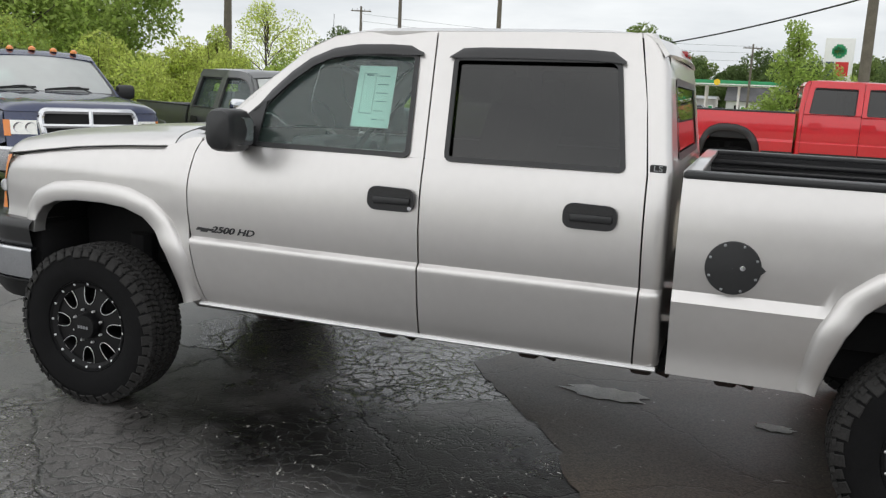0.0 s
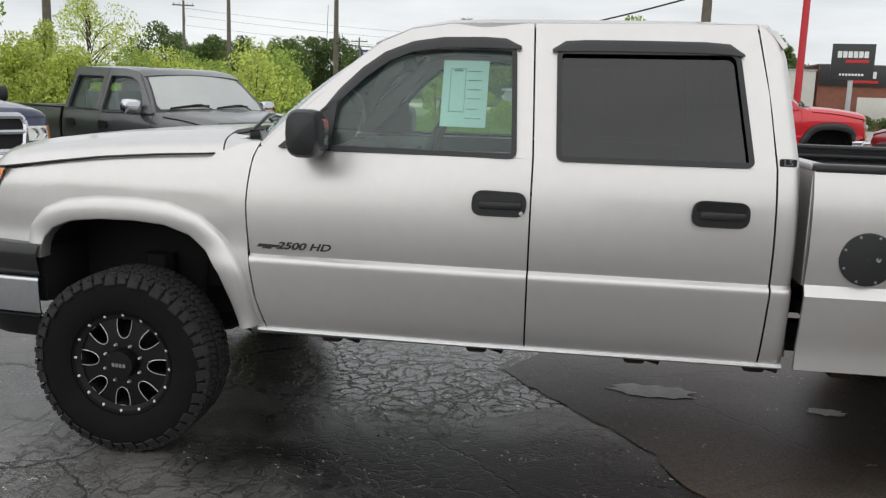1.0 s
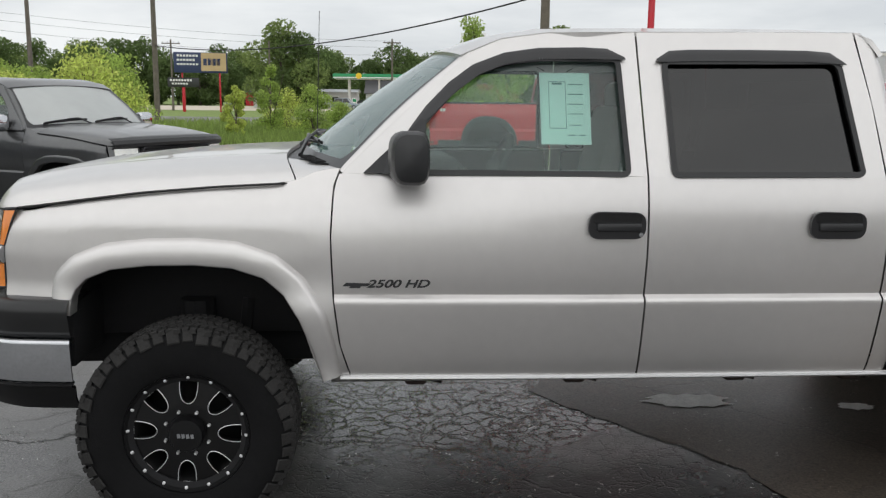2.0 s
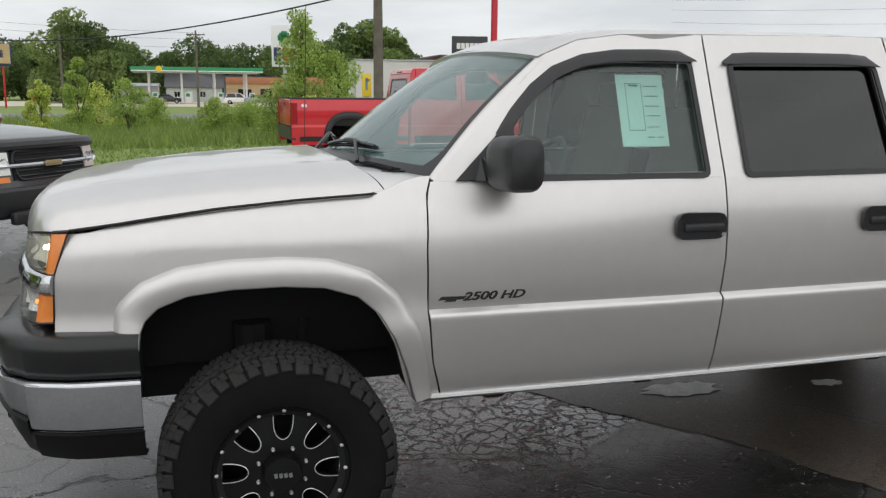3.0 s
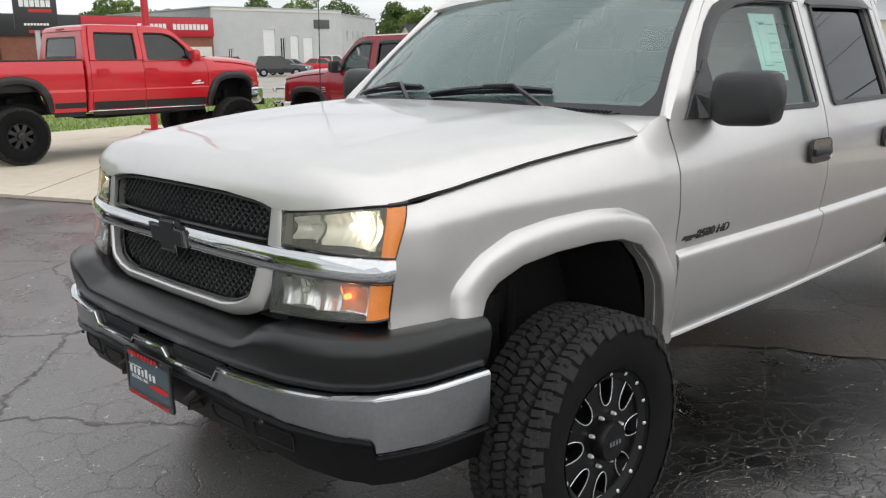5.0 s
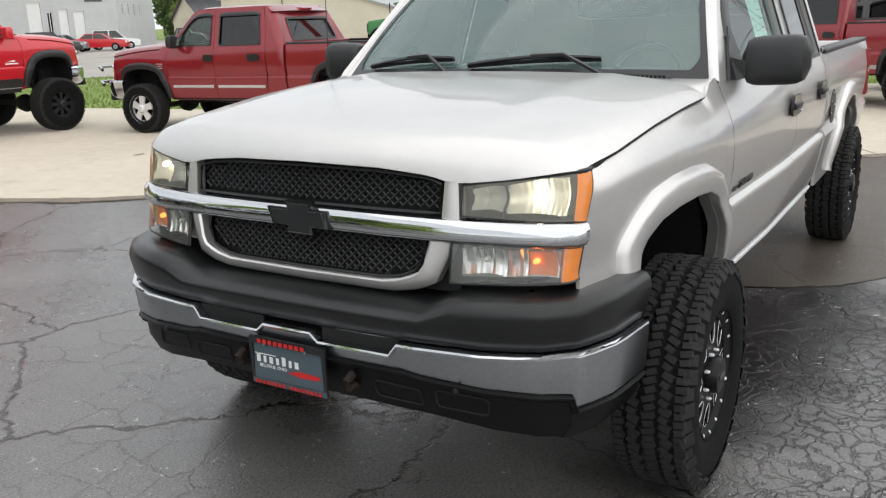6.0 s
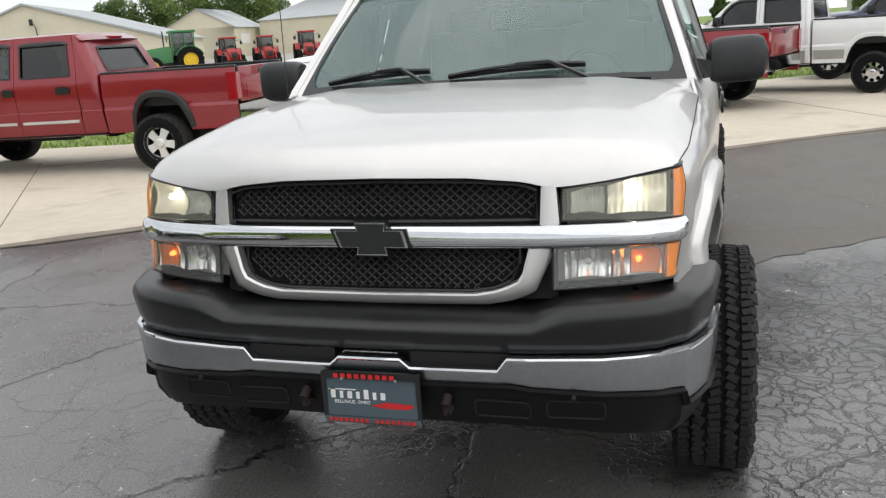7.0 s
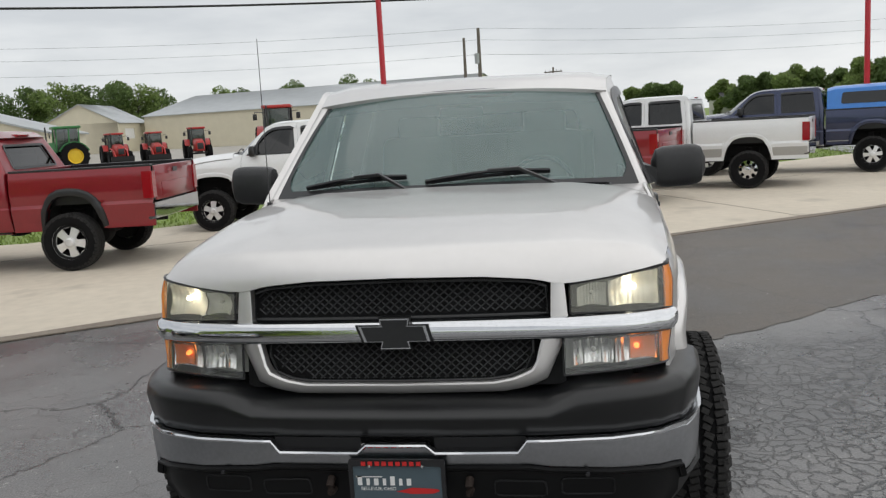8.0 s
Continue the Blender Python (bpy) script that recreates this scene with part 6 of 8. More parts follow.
pickup("pickup_truck", "dark red long-cab pickup with chrome mouldings and push bar", heading(8.18, 10.40, 98, 0.012),
       dict(paint=MAROON, xs=(-1.10, 0, 0.56, 1.54, 2.54, 2.88, 2.92, 3.74, 4.98), dz=-0.02, wheel="five", tyre=ALLOY, flare=1.0, flare_mat=PLASTIC, fstyle="cross", front=front_other, molding=True,
            push_bar=True, handle_mat=SATIN, group=GROUP, glassf=GLASS, visor=True, strip_mat=DARK))
pickup("pickup_truck", "dark red pickup with tan-silver lower body and a dented tailgate", heading(15.87, 2.33, 70, 0.012),
       dict(paint=MAROON, lower=SILVER, two=0.80, xs=(-1.10, 0, 0.58, 1.75, 2.65, 2.72, 2.76, 3.9, 5.15), dz=-0.02, wheel="five", tyre=ALLOY, flare=0.8, flare_mat=PLASTIC, fstyle="cross", front=front_other, handle_mat=SATIN, group=GROUP))
pickup("pickup_truck", "white crew-cab pickup with silver-grey lower body and chrome wheels", heading(18.2, -0.88, 72, 0.012),
       dict(paint=WHITEP, lower=SILVER, two=0.87, xs=(-1.05, 0, 0.58, 1.72, 2.66, 2.76, 2.80, 3.97, 5.20), dz=-0.0, zs=1.02, wheel="eight", tyre=(0.41, 0.27, 0.23), flare=0.25, fstyle="bar", front=front_other, handle_mat=SATIN, group=GROUP, tail_z=(0.98, 1.36)))
pickup("pickup_truck", "navy pickup with a bright blue bed topper and black milled wheels", heading(21.2, -4.4, 72, 0.012),
       dict(paint=NAVY, lower=SILVER, two=0.74, xs=(-1.05, 0, 0.58, 1.75, 2.75, 2.85, 2.89, 3.95, 5.30), dz=0.10, wheel="six", tyre=(0.44, 0.29, 0.25), flare=1.0, flare_mat=NAVY, fstyle="bar", front=front_other, topper=BLUE, handle_mat=SATIN, group=GROUP))
pickup("pickup_truck", "white pickup with alloy wheels, nose behind the dark red one", heading(12.9, 6.35, 98, 0.012),
       dict(paint=WHITEP, xs=(-0.95, 0, 0.58, 1.68, 2.35, 2.45, 2.49, 3.55, 4.75), dz=-0.06, wheel="five", tyre=(0.39, 0.26, 0.22), flare=0.3, fstyle="bar", front=front_other, handle_mat=SATIN, group=GROUP))
pickup("pickup_truck", "navy pickup with chrome cross grille and roof marker lights", heading(-5.0, 4.13, -29),
       dict(paint=NAVY, dz=0.02, wheel="five", tyre=ALLOY, flare=0.4, fstyle="cross", front=front_other, cab_lights=True, sheet=True, group=GROUP, visor=False, ws_mat=OTHERWS, glassf=GLASS))
pickup("pickup_truck", "charcoal crew-cab pickup with chrome mirrors and black bug shield", heading(-2.38, 6.63, -31.4),
       dict(paint=CHARCOAL, dz=-0.10, xs=(-1.10, 0, 0.58, 1.80, 2.76, 2.86, 2.90, 3.95, 5.2), wheel="black", tyre=(0.40, 0.27, 0.21), flare=0.4, fstyle="bar", front=front_other, plate=True, group=GROUP,
            mirror_mat=CHROME, bug_shield=True, bumper_mat=PLASTIC, ws_mat=OTHERWS, glassf=GLASS, glassr=GLASS, handle_mat=SATIN))

# ---- poles and wires ----
def light_pole(x, y, h=9.0):
    t = thing("light_pole", "tall bright red steel lot light pole on a concrete footing", "light pole", "red lot light poles", m=pose(x, y, 0))
    bm = bmesh.new()
    lathe(bm, [(0.30, -0.1), (0.30, 0.05), (0.28, 0.08), (0.01, 0.08)], 20, "z")
    part("footing", bm, CONCRETE, t)
    bm = bmesh.new()
    lathe(bm, [(0.085, 0.07), (0.08, h * 0.5), (0.07, h), (0.01, h)], 16, "z")
    part("shaft", bm, POLERED, t)
    bm = bmesh.new()
    box(bm, (0, 0, 0.095), (0.34, 0.34, 0.03), 0.006)
    part("base_plate", bm, POLERED, t)
    bm = bmesh.new()
    box(bm, (0.42, 0, h + 0.03), (0.55, 0.36, 0.14), 0.04)
    box(bm, (0.1, 0, h - 0.02), (0.3, 0.07, 0.07), 0.01)
    part("lamp_head", bm, POLERED, t)
    return t


def utility_pole(x, y, h=10.0, r=0.15, arms=1, turn=0.0, extras=True):
    t = thing("utility_pole", "weathered wooden utility pole with cross-arm and wires", "utility pole", "utility poles", m=pose(x, y, 0, 0, 0, turn))
    bm = bmesh.new()
    lathe(bm, [(r * 1.15, -0.2), (r, h * 0.4), (r * 0.72, h), (0.01, h + 0.02)], 12, "z")
    part("pole", bm, POLEWOOD, t)
    for k in range(arms):
        bm = bmesh.new()
        box(bm, (0, 0.0, h - 0.5 - 0.9 * k), (2.3, 0.11, 0.13), 0.01)
        arm = part("cross_arm", bm, POLEWOOD, t)
        for dx in (-1.0, -0.4, 0.4, 1.0):
            bm = bmesh.new()
            lathe(bm, [(0.03, 0.0), (0.055, 0.05), (0.03, 0.10), (0.045, 0.16), (0.01, 0.2)], 8, "z", (dx, 0, h - 0.43 - 0.9 * k))
            part("insulator", bm, GALV, arm)
    if extras:
        bm = bmesh.new()
        lathe(bm, [(0.01, -0.35), (0.16, -0.34), (0.17, 0.35), (0.01, 0.38)], 12, "z", (0, 0.30, h - 2.1))
        part("transformer", bm, GALV, t)
    return t


def sag(a, b, drop, r, n=26):
    a, b = Vector(a), Vector(b)
    bm = bmesh.new()
    tube(bm, [a.lerp(b, t) - Vector((0, 0, drop * 4 * t * (1 - t))) for t in np.linspace(0, 1, n)], r, 6)
    ob = new("cable", finish("cable", bm, WIRE))
    return tagged(ob, "black overhead cable sagging between poles", "cable", "overhead cables")


for x, y in ((7.25, 16.4), (20.8, 4.7), (24.2, -9.3)):
    light_pole(x, y)
utility_pole(6.4, 25.5, 10.5, 0.16, 1, 30)
utility_pole(-13.3, 52.4, 11.0, 0.17, 1, 25)
utility_pole(34.0, -14.0, 10.5, 0.16, 1, 40)
utility_pole(-26.5, 67.0, 12.0, 0.18, 2, 20)
utility_pole(-40.0, 88.0, 11.0, 0.17, 1, 20)
utility_pole(2.5, 112.0, 9.5, 0.15, 1, 5)
utility_pole(-12.5, 104.0, 8.5, 0.13, 0, 5, False)
utility_pole(-26.0, 112.0, 9.0, 0.14, 1, 5)
utility_pole(-24.5, 37.5, 11.5, 0.22, 0, 0, False)
utility_pole(58.0, 5.8, 8.2, 0.15, 0, 60)
utility_pole(56.0, 6.6, 7.4, 0.12, 0, 60, False)
utility_pole(95.0, 1.5, 7.2, 0.14, 1, 60)
sag((-13.3, 52.4, 4.9), (6.4, 25.5, 5.3), 0.9, 0.030)
sag((6.4, 25.5, 5.3), (34.0, -14.0, 7.2), 1.0, 0.030)
for dz_, o in ((9.9, -0.9), (9.9, -0.3), (9.9, 0.5), (8.4, 0.1)):
    sag((-13.3 + o, 52.4, dz_ + 0.5), (6.4 + o, 25.5, dz_), 0.55, 0.010)
    sag((6.4 + o, 25.5, dz_), (34.0 + o, -14.0, dz_), 0.7, 0.010)
    sag((-26.5 + o, 67.0, dz_ + 1.4), (-13.3 + o, 52.4, dz_ + 0.5), 0.4, 0.010)
for z in (6.4, 7.4, 8.2):
    sag((58.0, 5.8, z), (40.0, 62.0, z + 1.5), 0.9, 0.008)
    sag((58.0, 5.8, z), (84.0, -45.0, z + 1.2), 0.8, 0.008)
    sag((-40.0, 88.0, z + 2.0), (2.5, 112.0, z + 1.0), 0.6, 0.014)

# ---- trees, bushes, grass ----
def leaf_mesh(name, centres, radii, n, size, material, rng, flat=0.8):
    """Many small leaf blades, thicker towards the skin of each clump."""
    k = len(centres)
    c = np.array(centres)
    r = np.array(radii)
    w = r ** 2 / (r ** 2).sum()
    idx = rng.choice(k, n, p=w)
    d = rng.normal(size=(n, 3))
    d /= np.linalg.norm(d, axis=1)[:, None]
    rad = r[idx] * (0.35 + 0.75 * rng.random(n) ** 0.45)
    p = c[idx] + d * rad[:, None] * np.array([1, 1, flat])
    p[:, 2] = np.maximum(p[:, 2], 0.03)
    u = rng.normal(size=(n, 3))
    u /= np.linalg.norm(u, axis=1)[:, None]
    v = np.cross(u, rng.normal(size=(n, 3)))
    v /= np.linalg.norm(v, axis=1)[:, None]
    s = size * (0.6 + 0.8 * rng.random(n))[:, None]
    quad = np.stack([p - u * s, p + v * s * 0.45, p + u * s, p - v * s * 0.45], 1).reshape(-1, 3)
    me = bpy.data.meshes.new(name)
    me.from_pydata(quad.tolist(), [], np.arange(n * 4).reshape(-1, 4).tolist())
    me.materials.append(material)
    return me


def tree(x, y, h, spread, n, size, leaf, seed, label, trunk=0.16, start=0.3, clumps=14, name="tree", group="", z=-0.03, conical=0.0, stems=1):
    rng = np.random.default_rng(seed)
    t = thing(name, label, "tree" if name == "tree" else "bush", group, m=pose(x, y, z))
    bm = bmesh.new()
    centres, radii = [], []
    tips = []
    for k in range(stems):
        lean = rng.normal(size=2) * 0.06 * h * (1 if stems == 1 else 2.2)
        top = Vector((lean[0], lean[1], h * 0.86))
        tube(bm, [(0.05 * k, 0, 0), (lean[0] * 0.3, lean[1] * 0.3, h * 0.35), tuple(top * 0.7), tuple(top)], trunk / max(1, stems) ** 0.5, 7, 0.012)
    for k in range(clumps):
        f = start + (1 - start) * (k + rng.random()) / clumps
        a = rng.random() * 2 * math.pi
        env = math.sin(math.pi * min(1, (f - start * 0.5) / (1.08 - start * 0.5)) ** 0.8)
        if conical:
            env = lerp(env, 1.1 - f, conical)
        rr = spread * env * (0.35 + 0.65 * rng.random())
        tip = Vector((rr * math.cos(a), rr * math.sin(a), h * f))
        base = Vector((0, 0, h * max(0.12, f - 0.22)))
        tube(bm, [base, base.lerp(tip, 0.5) + Vector((0, 0, 0.03 * h)), tip], trunk * 0.32, 5, 0.008)
        centres.append(tuple(tip))
        radii.append(spread * (0.30 + 0.22 * rng.random()) * (0.75 if f > 0.85 else 1))
    part("trunk", bm, BARK, t)
    crown = new("crown", leaf_mesh("crown", centres, radii, n, size, leaf, rng))
    crown.parent = t
    return t


BUSH = "dense spring bush with small bright leaves on thin stems"
TREE = "leafy broad tree with an open ragged crown"
rng = np.random.default_rng(11)
# bank of bushes behind the parked trucks on the west side
for i in range(30):
    az = radians(106 + i * 1.6 + rng.uniform(-0.6, 0.6))
    d = rng.uniform(24, 33) + (3 if i < 6 else 0)
    h = rng.uniform(2.1, 2.9) + (1.0 if i > 13 else 0)
    tree(d * math.cos(az), -4 + d * math.sin(az), h, h * rng.uniform(0.50, 0.68), 8000, 0.058, (LEAFY, LEAFY, LEAF)[i % 3], 100 + i, BUSH, 0.05, 0.10, 12, "bush", "bushes on the bank", stems=3)
for i in range(14):
    az = radians(108 + i * 3.3 + rng.uniform(-1, 1))
    d = rng.uniform(36, 44)
    h = rng.uniform(2.5, 3.3) + (1.2 if i > 7 else 0)
    tree(d * math.cos(az), -4 + d * math.sin(az), h, h * 0.55, 7000, 0.08, (LEAFY, LEAF)[i % 2], 140 + i, BUSH, 0.06, 0.08, 12, "bush", "bushes on the bank", stems=3)
for x, y, h, sp, leaf, sd in ((-19.5, 16.5, 10.5, 3.8, LEAF, 1), (-23.0, 14.0, 12.0, 4.2, LEAFD, 2), (-20.6, 22.2, 10.0, 2.7, LEAF, 3), (-25.0, 20.5, 11.0, 3.8, LEAF, 9), (-29.0, 14.0, 12.0, 4.4, LEAF, 12)):
    tree(x, y, h, sp, 30000, 0.09, leaf, sd, TREE, 0.24, 0.22, 30, group="trees behind the lot")
# slender pale tree on the skyline
tree(-27.0, 46.0, 7.0, 2.6, 5200, 0.09, LEAFY, 4, "slender pale-leaved tree with see-through crown", 0.14, 0.35, 24, group="trees behind the lot")
tree(-16.9, 25.1, 3.9, 1.0, 4200, 0.06, LEAFY, 5, "young upright tree with pale leaves", 0.07, 0.2, 14, group="trees behind the lot")
# shrubs out in the rough grass
for i, (az, d, h, sp, sd) in enumerate(((96.0, 44, 3.4, 0.8, 20), (98.2, 40, 2.2, 0.6, 21), (93.2, 42, 2.3, 0.95, 22), (88.0, 40, 1.5, 0.85, 23), (95.0, 46, 2.0, 1.2, 24), (91.6, 48, 1.4, 1.0, 25), (104.9, 27, 2.9, 1.3, 26), (106.5, 25, 2.8, 1.6, 27),
                                       (84.2, 36, 2.1, 1.0, 28), (86.0, 44, 1.2, 1.1, 29), (82.0, 33, 1.6, 1.1, 30))):
    a = radians(az)
    tree(d * math.cos(a), -4.2 + d * math.sin(a), h, sp, 4000, 0.06, (LEAF, LEAFY, LEAF)[i % 3], sd, "upright green shrub in rough grass", 0.05, 0.06, 14, "bush", "shrubs in the field", conical=0.5, stems=2)
tree(4.7, 31.5, 4.8, 1.2, 5200, 0.075, LEAF, 31, "young full-leaved tree beside the wooden pole", 0.09, 0.1, 22, group="trees in the field", conical=0.35)
tree(5.9, 31.0, 3.4, 1.2, 3200, 0.075, LEAF, 32, "young full-leaved tree beside the wooden pole", 0.07, 0.08, 16, group="trees in the field", conical=0.3)
# far tree line
FAR = "distant broad tree on the skyline"
for i in range(40):
    az = radians(78 + i * 0.95 + rng.uniform(-0.3, 0.3))
    d = rng.uniform(185, 230)
    h = rng.uniform(8, 14)
    leaf = (LEAFM, LEAFD, LEAFM, LEAFD, LEAFD)[i % 5] if i != 9 else LEAFR
    tree(d * math.cos(az), -4 + d * math.sin(az), h, h * 0.48, 5600, 0.36, leaf, 200 + i, FAR, 0.3, 0.12, 16, group="far trees")
for i, (az, d, h) in enumerate(((95.2, 150, 13.5), (94.2, 152, 12), (78.0, 120, 10.0), (76.6, 118, 10.8), (75.4, 120, 9), (66, 150, 10), (64.5, 155, 10.5), (62.5, 150, 9), (57, 190, 13), (54, 190, 13), (51.5, 190, 12), (48, 150, 9.5), (46.5, 140, 8.5), (44.6, 150, 9),
                               (34.5, 150, 11.5), (33.0, 148, 11.8), (31.3, 152, 11.5), (29.8, 150, 12.0), (28.4, 150, 11.5), (27.2, 155, 10.5), (36.5, 150, 11), (23.2, 160, 10.6), (22.0, 162, 10.3), (18.6, 165, 11.6), (17.2, 166, 10.0), (15.2, 165, 12.0), (14.0, 166, 11.0),
                               (-3.2, 170, 8.0), (-4.5, 168, 9.0), (-5.6, 168, 8.8), (-8.8, 170, 8.2), (-10.2, 165, 9.0), (-11.4, 165, 9.3), (-12.8, 160, 10), (-14.0, 162, 9.2), (-15.4, 165, 9.0), (-16.6, 150, 9.8), (-17.8, 150, 10.0), (-19.2, 150, 9.2), (-20.6, 150, 9.4), (-22, 150, 9),
                               (2.0, 260, 8), (5.0, 270, 8), (-1.0, 265, 8), (8.5, 260, 9), (11.5, 265, 9))):
    a = radians(az)
    if 13 < az < 38:
        d, h = d * 1.3, h * 1.12
    elif az < 0:
        h = h * 0.74
    tree(-2 + d * math.cos(a), -2.5 + d * math.sin(a), h, h * 0.46, 6000, 0.34, (LEAFM, LEAFD, LEAFD)[i % 3], 300 + i, FAR, 0.3, 0.10, 18, group="far trees")


def grass(name, count, region, hmin, hmax, seed, label):
    """One mesh of grass blades scattered by a rule over a region."""
    r = np.random.default_rng(seed)
    p = np.empty((0, 2))
    while len(p) < count:
        q = np.column_stack([r.uniform(-26, 34, 30000), r.uniform(-11, 62, 30000)])
        p = np.vstack([p, q[[region(a, b) and r.random() < min(1, (17 / max(8, math.hypot(a, b + 4))) ** 1.5) for a, b in q]]])
    p = p[:count]
    h = r.uniform(hmin, hmax, count)[:, None]
    a = r.uniform(0, 2 * math.pi, count)
    side = np.column_stack([np.cos(a), np.sin(a), np.zeros(count)]) * (0.012 + 0.02 * r.random(count))[:, None] * (1 + h)
    base = np.column_stack([p, np.full(count, -0.03)])
    tip = base + np.column_stack([r.normal(size=(count, 2)) * 0.35 * h, h[:, 0]])
    v = np.stack([base - side, base + side, tip], 1).reshape(-1, 3)
    me = bpy.data.meshes.new(name)
    me.from_pydata(v.tolist(), [], np.arange(count * 3).reshape(-1, 3).tolist())
    me.materials.append(BLADE)
    return tagged(new(name, me), label, "grass", kind="stuff")


def in_verge(x, y):
    if y > 58 or (x > 14 and y > 28.4 - 1.63 * (x - 18.7)):
        return False
    if x < -1.1:
        return y > 13.3 + max(0, (-1.1 - x)) * -0.12 + 0.1 and y > 13.4 + 0.10 * x - 0.03 * abs(x + 8)
    edge = np.interp(x, (-1.1, 2.4, 5.0, 8.0, 9.8, 10.4, 11.0, 13.2, 17.5, 22, 29), (13.4, 17.8, 18.5, 19.1, 17.1, 13.1, 9.7, 7.5, 2.5, -3.9, -11.9))
    return y > edge and y < edge + 40


grass("grass_verge", 60000, in_verge, 0.05, 0.12, 7, "short mown spring grass of the verge")
grass("grass_rough", 26000, lambda x, y: in_verge(x, y) and y > 26 + 0.25 * x, 0.25, 0.55, 8, "rough knee-high grass and weeds in the field")

# ---- buildings, signs, machines and cars beyond the lot ----
BRICK = mat("red_brown_brick", (0.26, 0.105, 0.07), 0.85, var=0.2, scale=2, bump=0.3, bscale=30)
SIDING = mat("cream_metal_siding", (0.62, 0.57, 0.44), 0.55, var=0.06, scale=0.8)
GREYBLOCK = mat("pale_grey_block", (0.52, 0.53, 0.53), 0.75, var=0.07, scale=0.7)
PALEWALL = mat("off_white_wall", (0.66, 0.65, 0.60), 0.7, var=0.06, scale=0.6)
ROOFGREY = mat("grey_metal_roof", (0.40, 0.42, 0.43), 0.45, 0.3, var=0.12, scale=0.5)
ROOFDARK = mat("dark_shingle", (0.10, 0.10, 0.105), 0.9, var=0.2, scale=1.5)
REDFASCIA = mat("red_fascia", (0.50, 0.015, 0.03), 0.45, var=0.06)
BLACKFASCIA = mat("charcoal_fascia", (0.03, 0.03, 0.033), 0.45, var=0.08)
GREENF = mat("green_fascia", (0.02, 0.26, 0.10), 0.45, var=0.06)
YELLOW = mat("sign_yellow", (0.75, 0.52, 0.02), 0.5, var=0.05)
ORANGEW = mat("terracotta_wall", (0.46, 0.20, 0.10), 0.8, var=0.1, scale=0.8)
TANW = mat("tan_panel", (0.55, 0.40, 0.22), 0.7, var=0.1, scale=0.8)
BLUEP = mat("dark_blue_panel", (0.03, 0.045, 0.12), 0.5, var=0.1)
TGREEN = mat("tractor_green", (0.02, 0.17, 0.035), 0.4, var=0.1, coat=0.3)
TRED = mat("tractor_red", (0.42, 0.02, 0.015), 0.4, var=0.1, coat=0.3)
TYEL = mat("wheel_yellow", (0.75, 0.50, 0.02), 0.5, var=0.1)
BLACKP = mat("black_car_paint", (0.012, 0.012, 0.014), 0.25, var=0.1, coat=0.6)
STEELB = mat("steel_blue_paint", (0.25, 0.30, 0.34), 0.3, 0.3, var=0.1, coat=0.6)


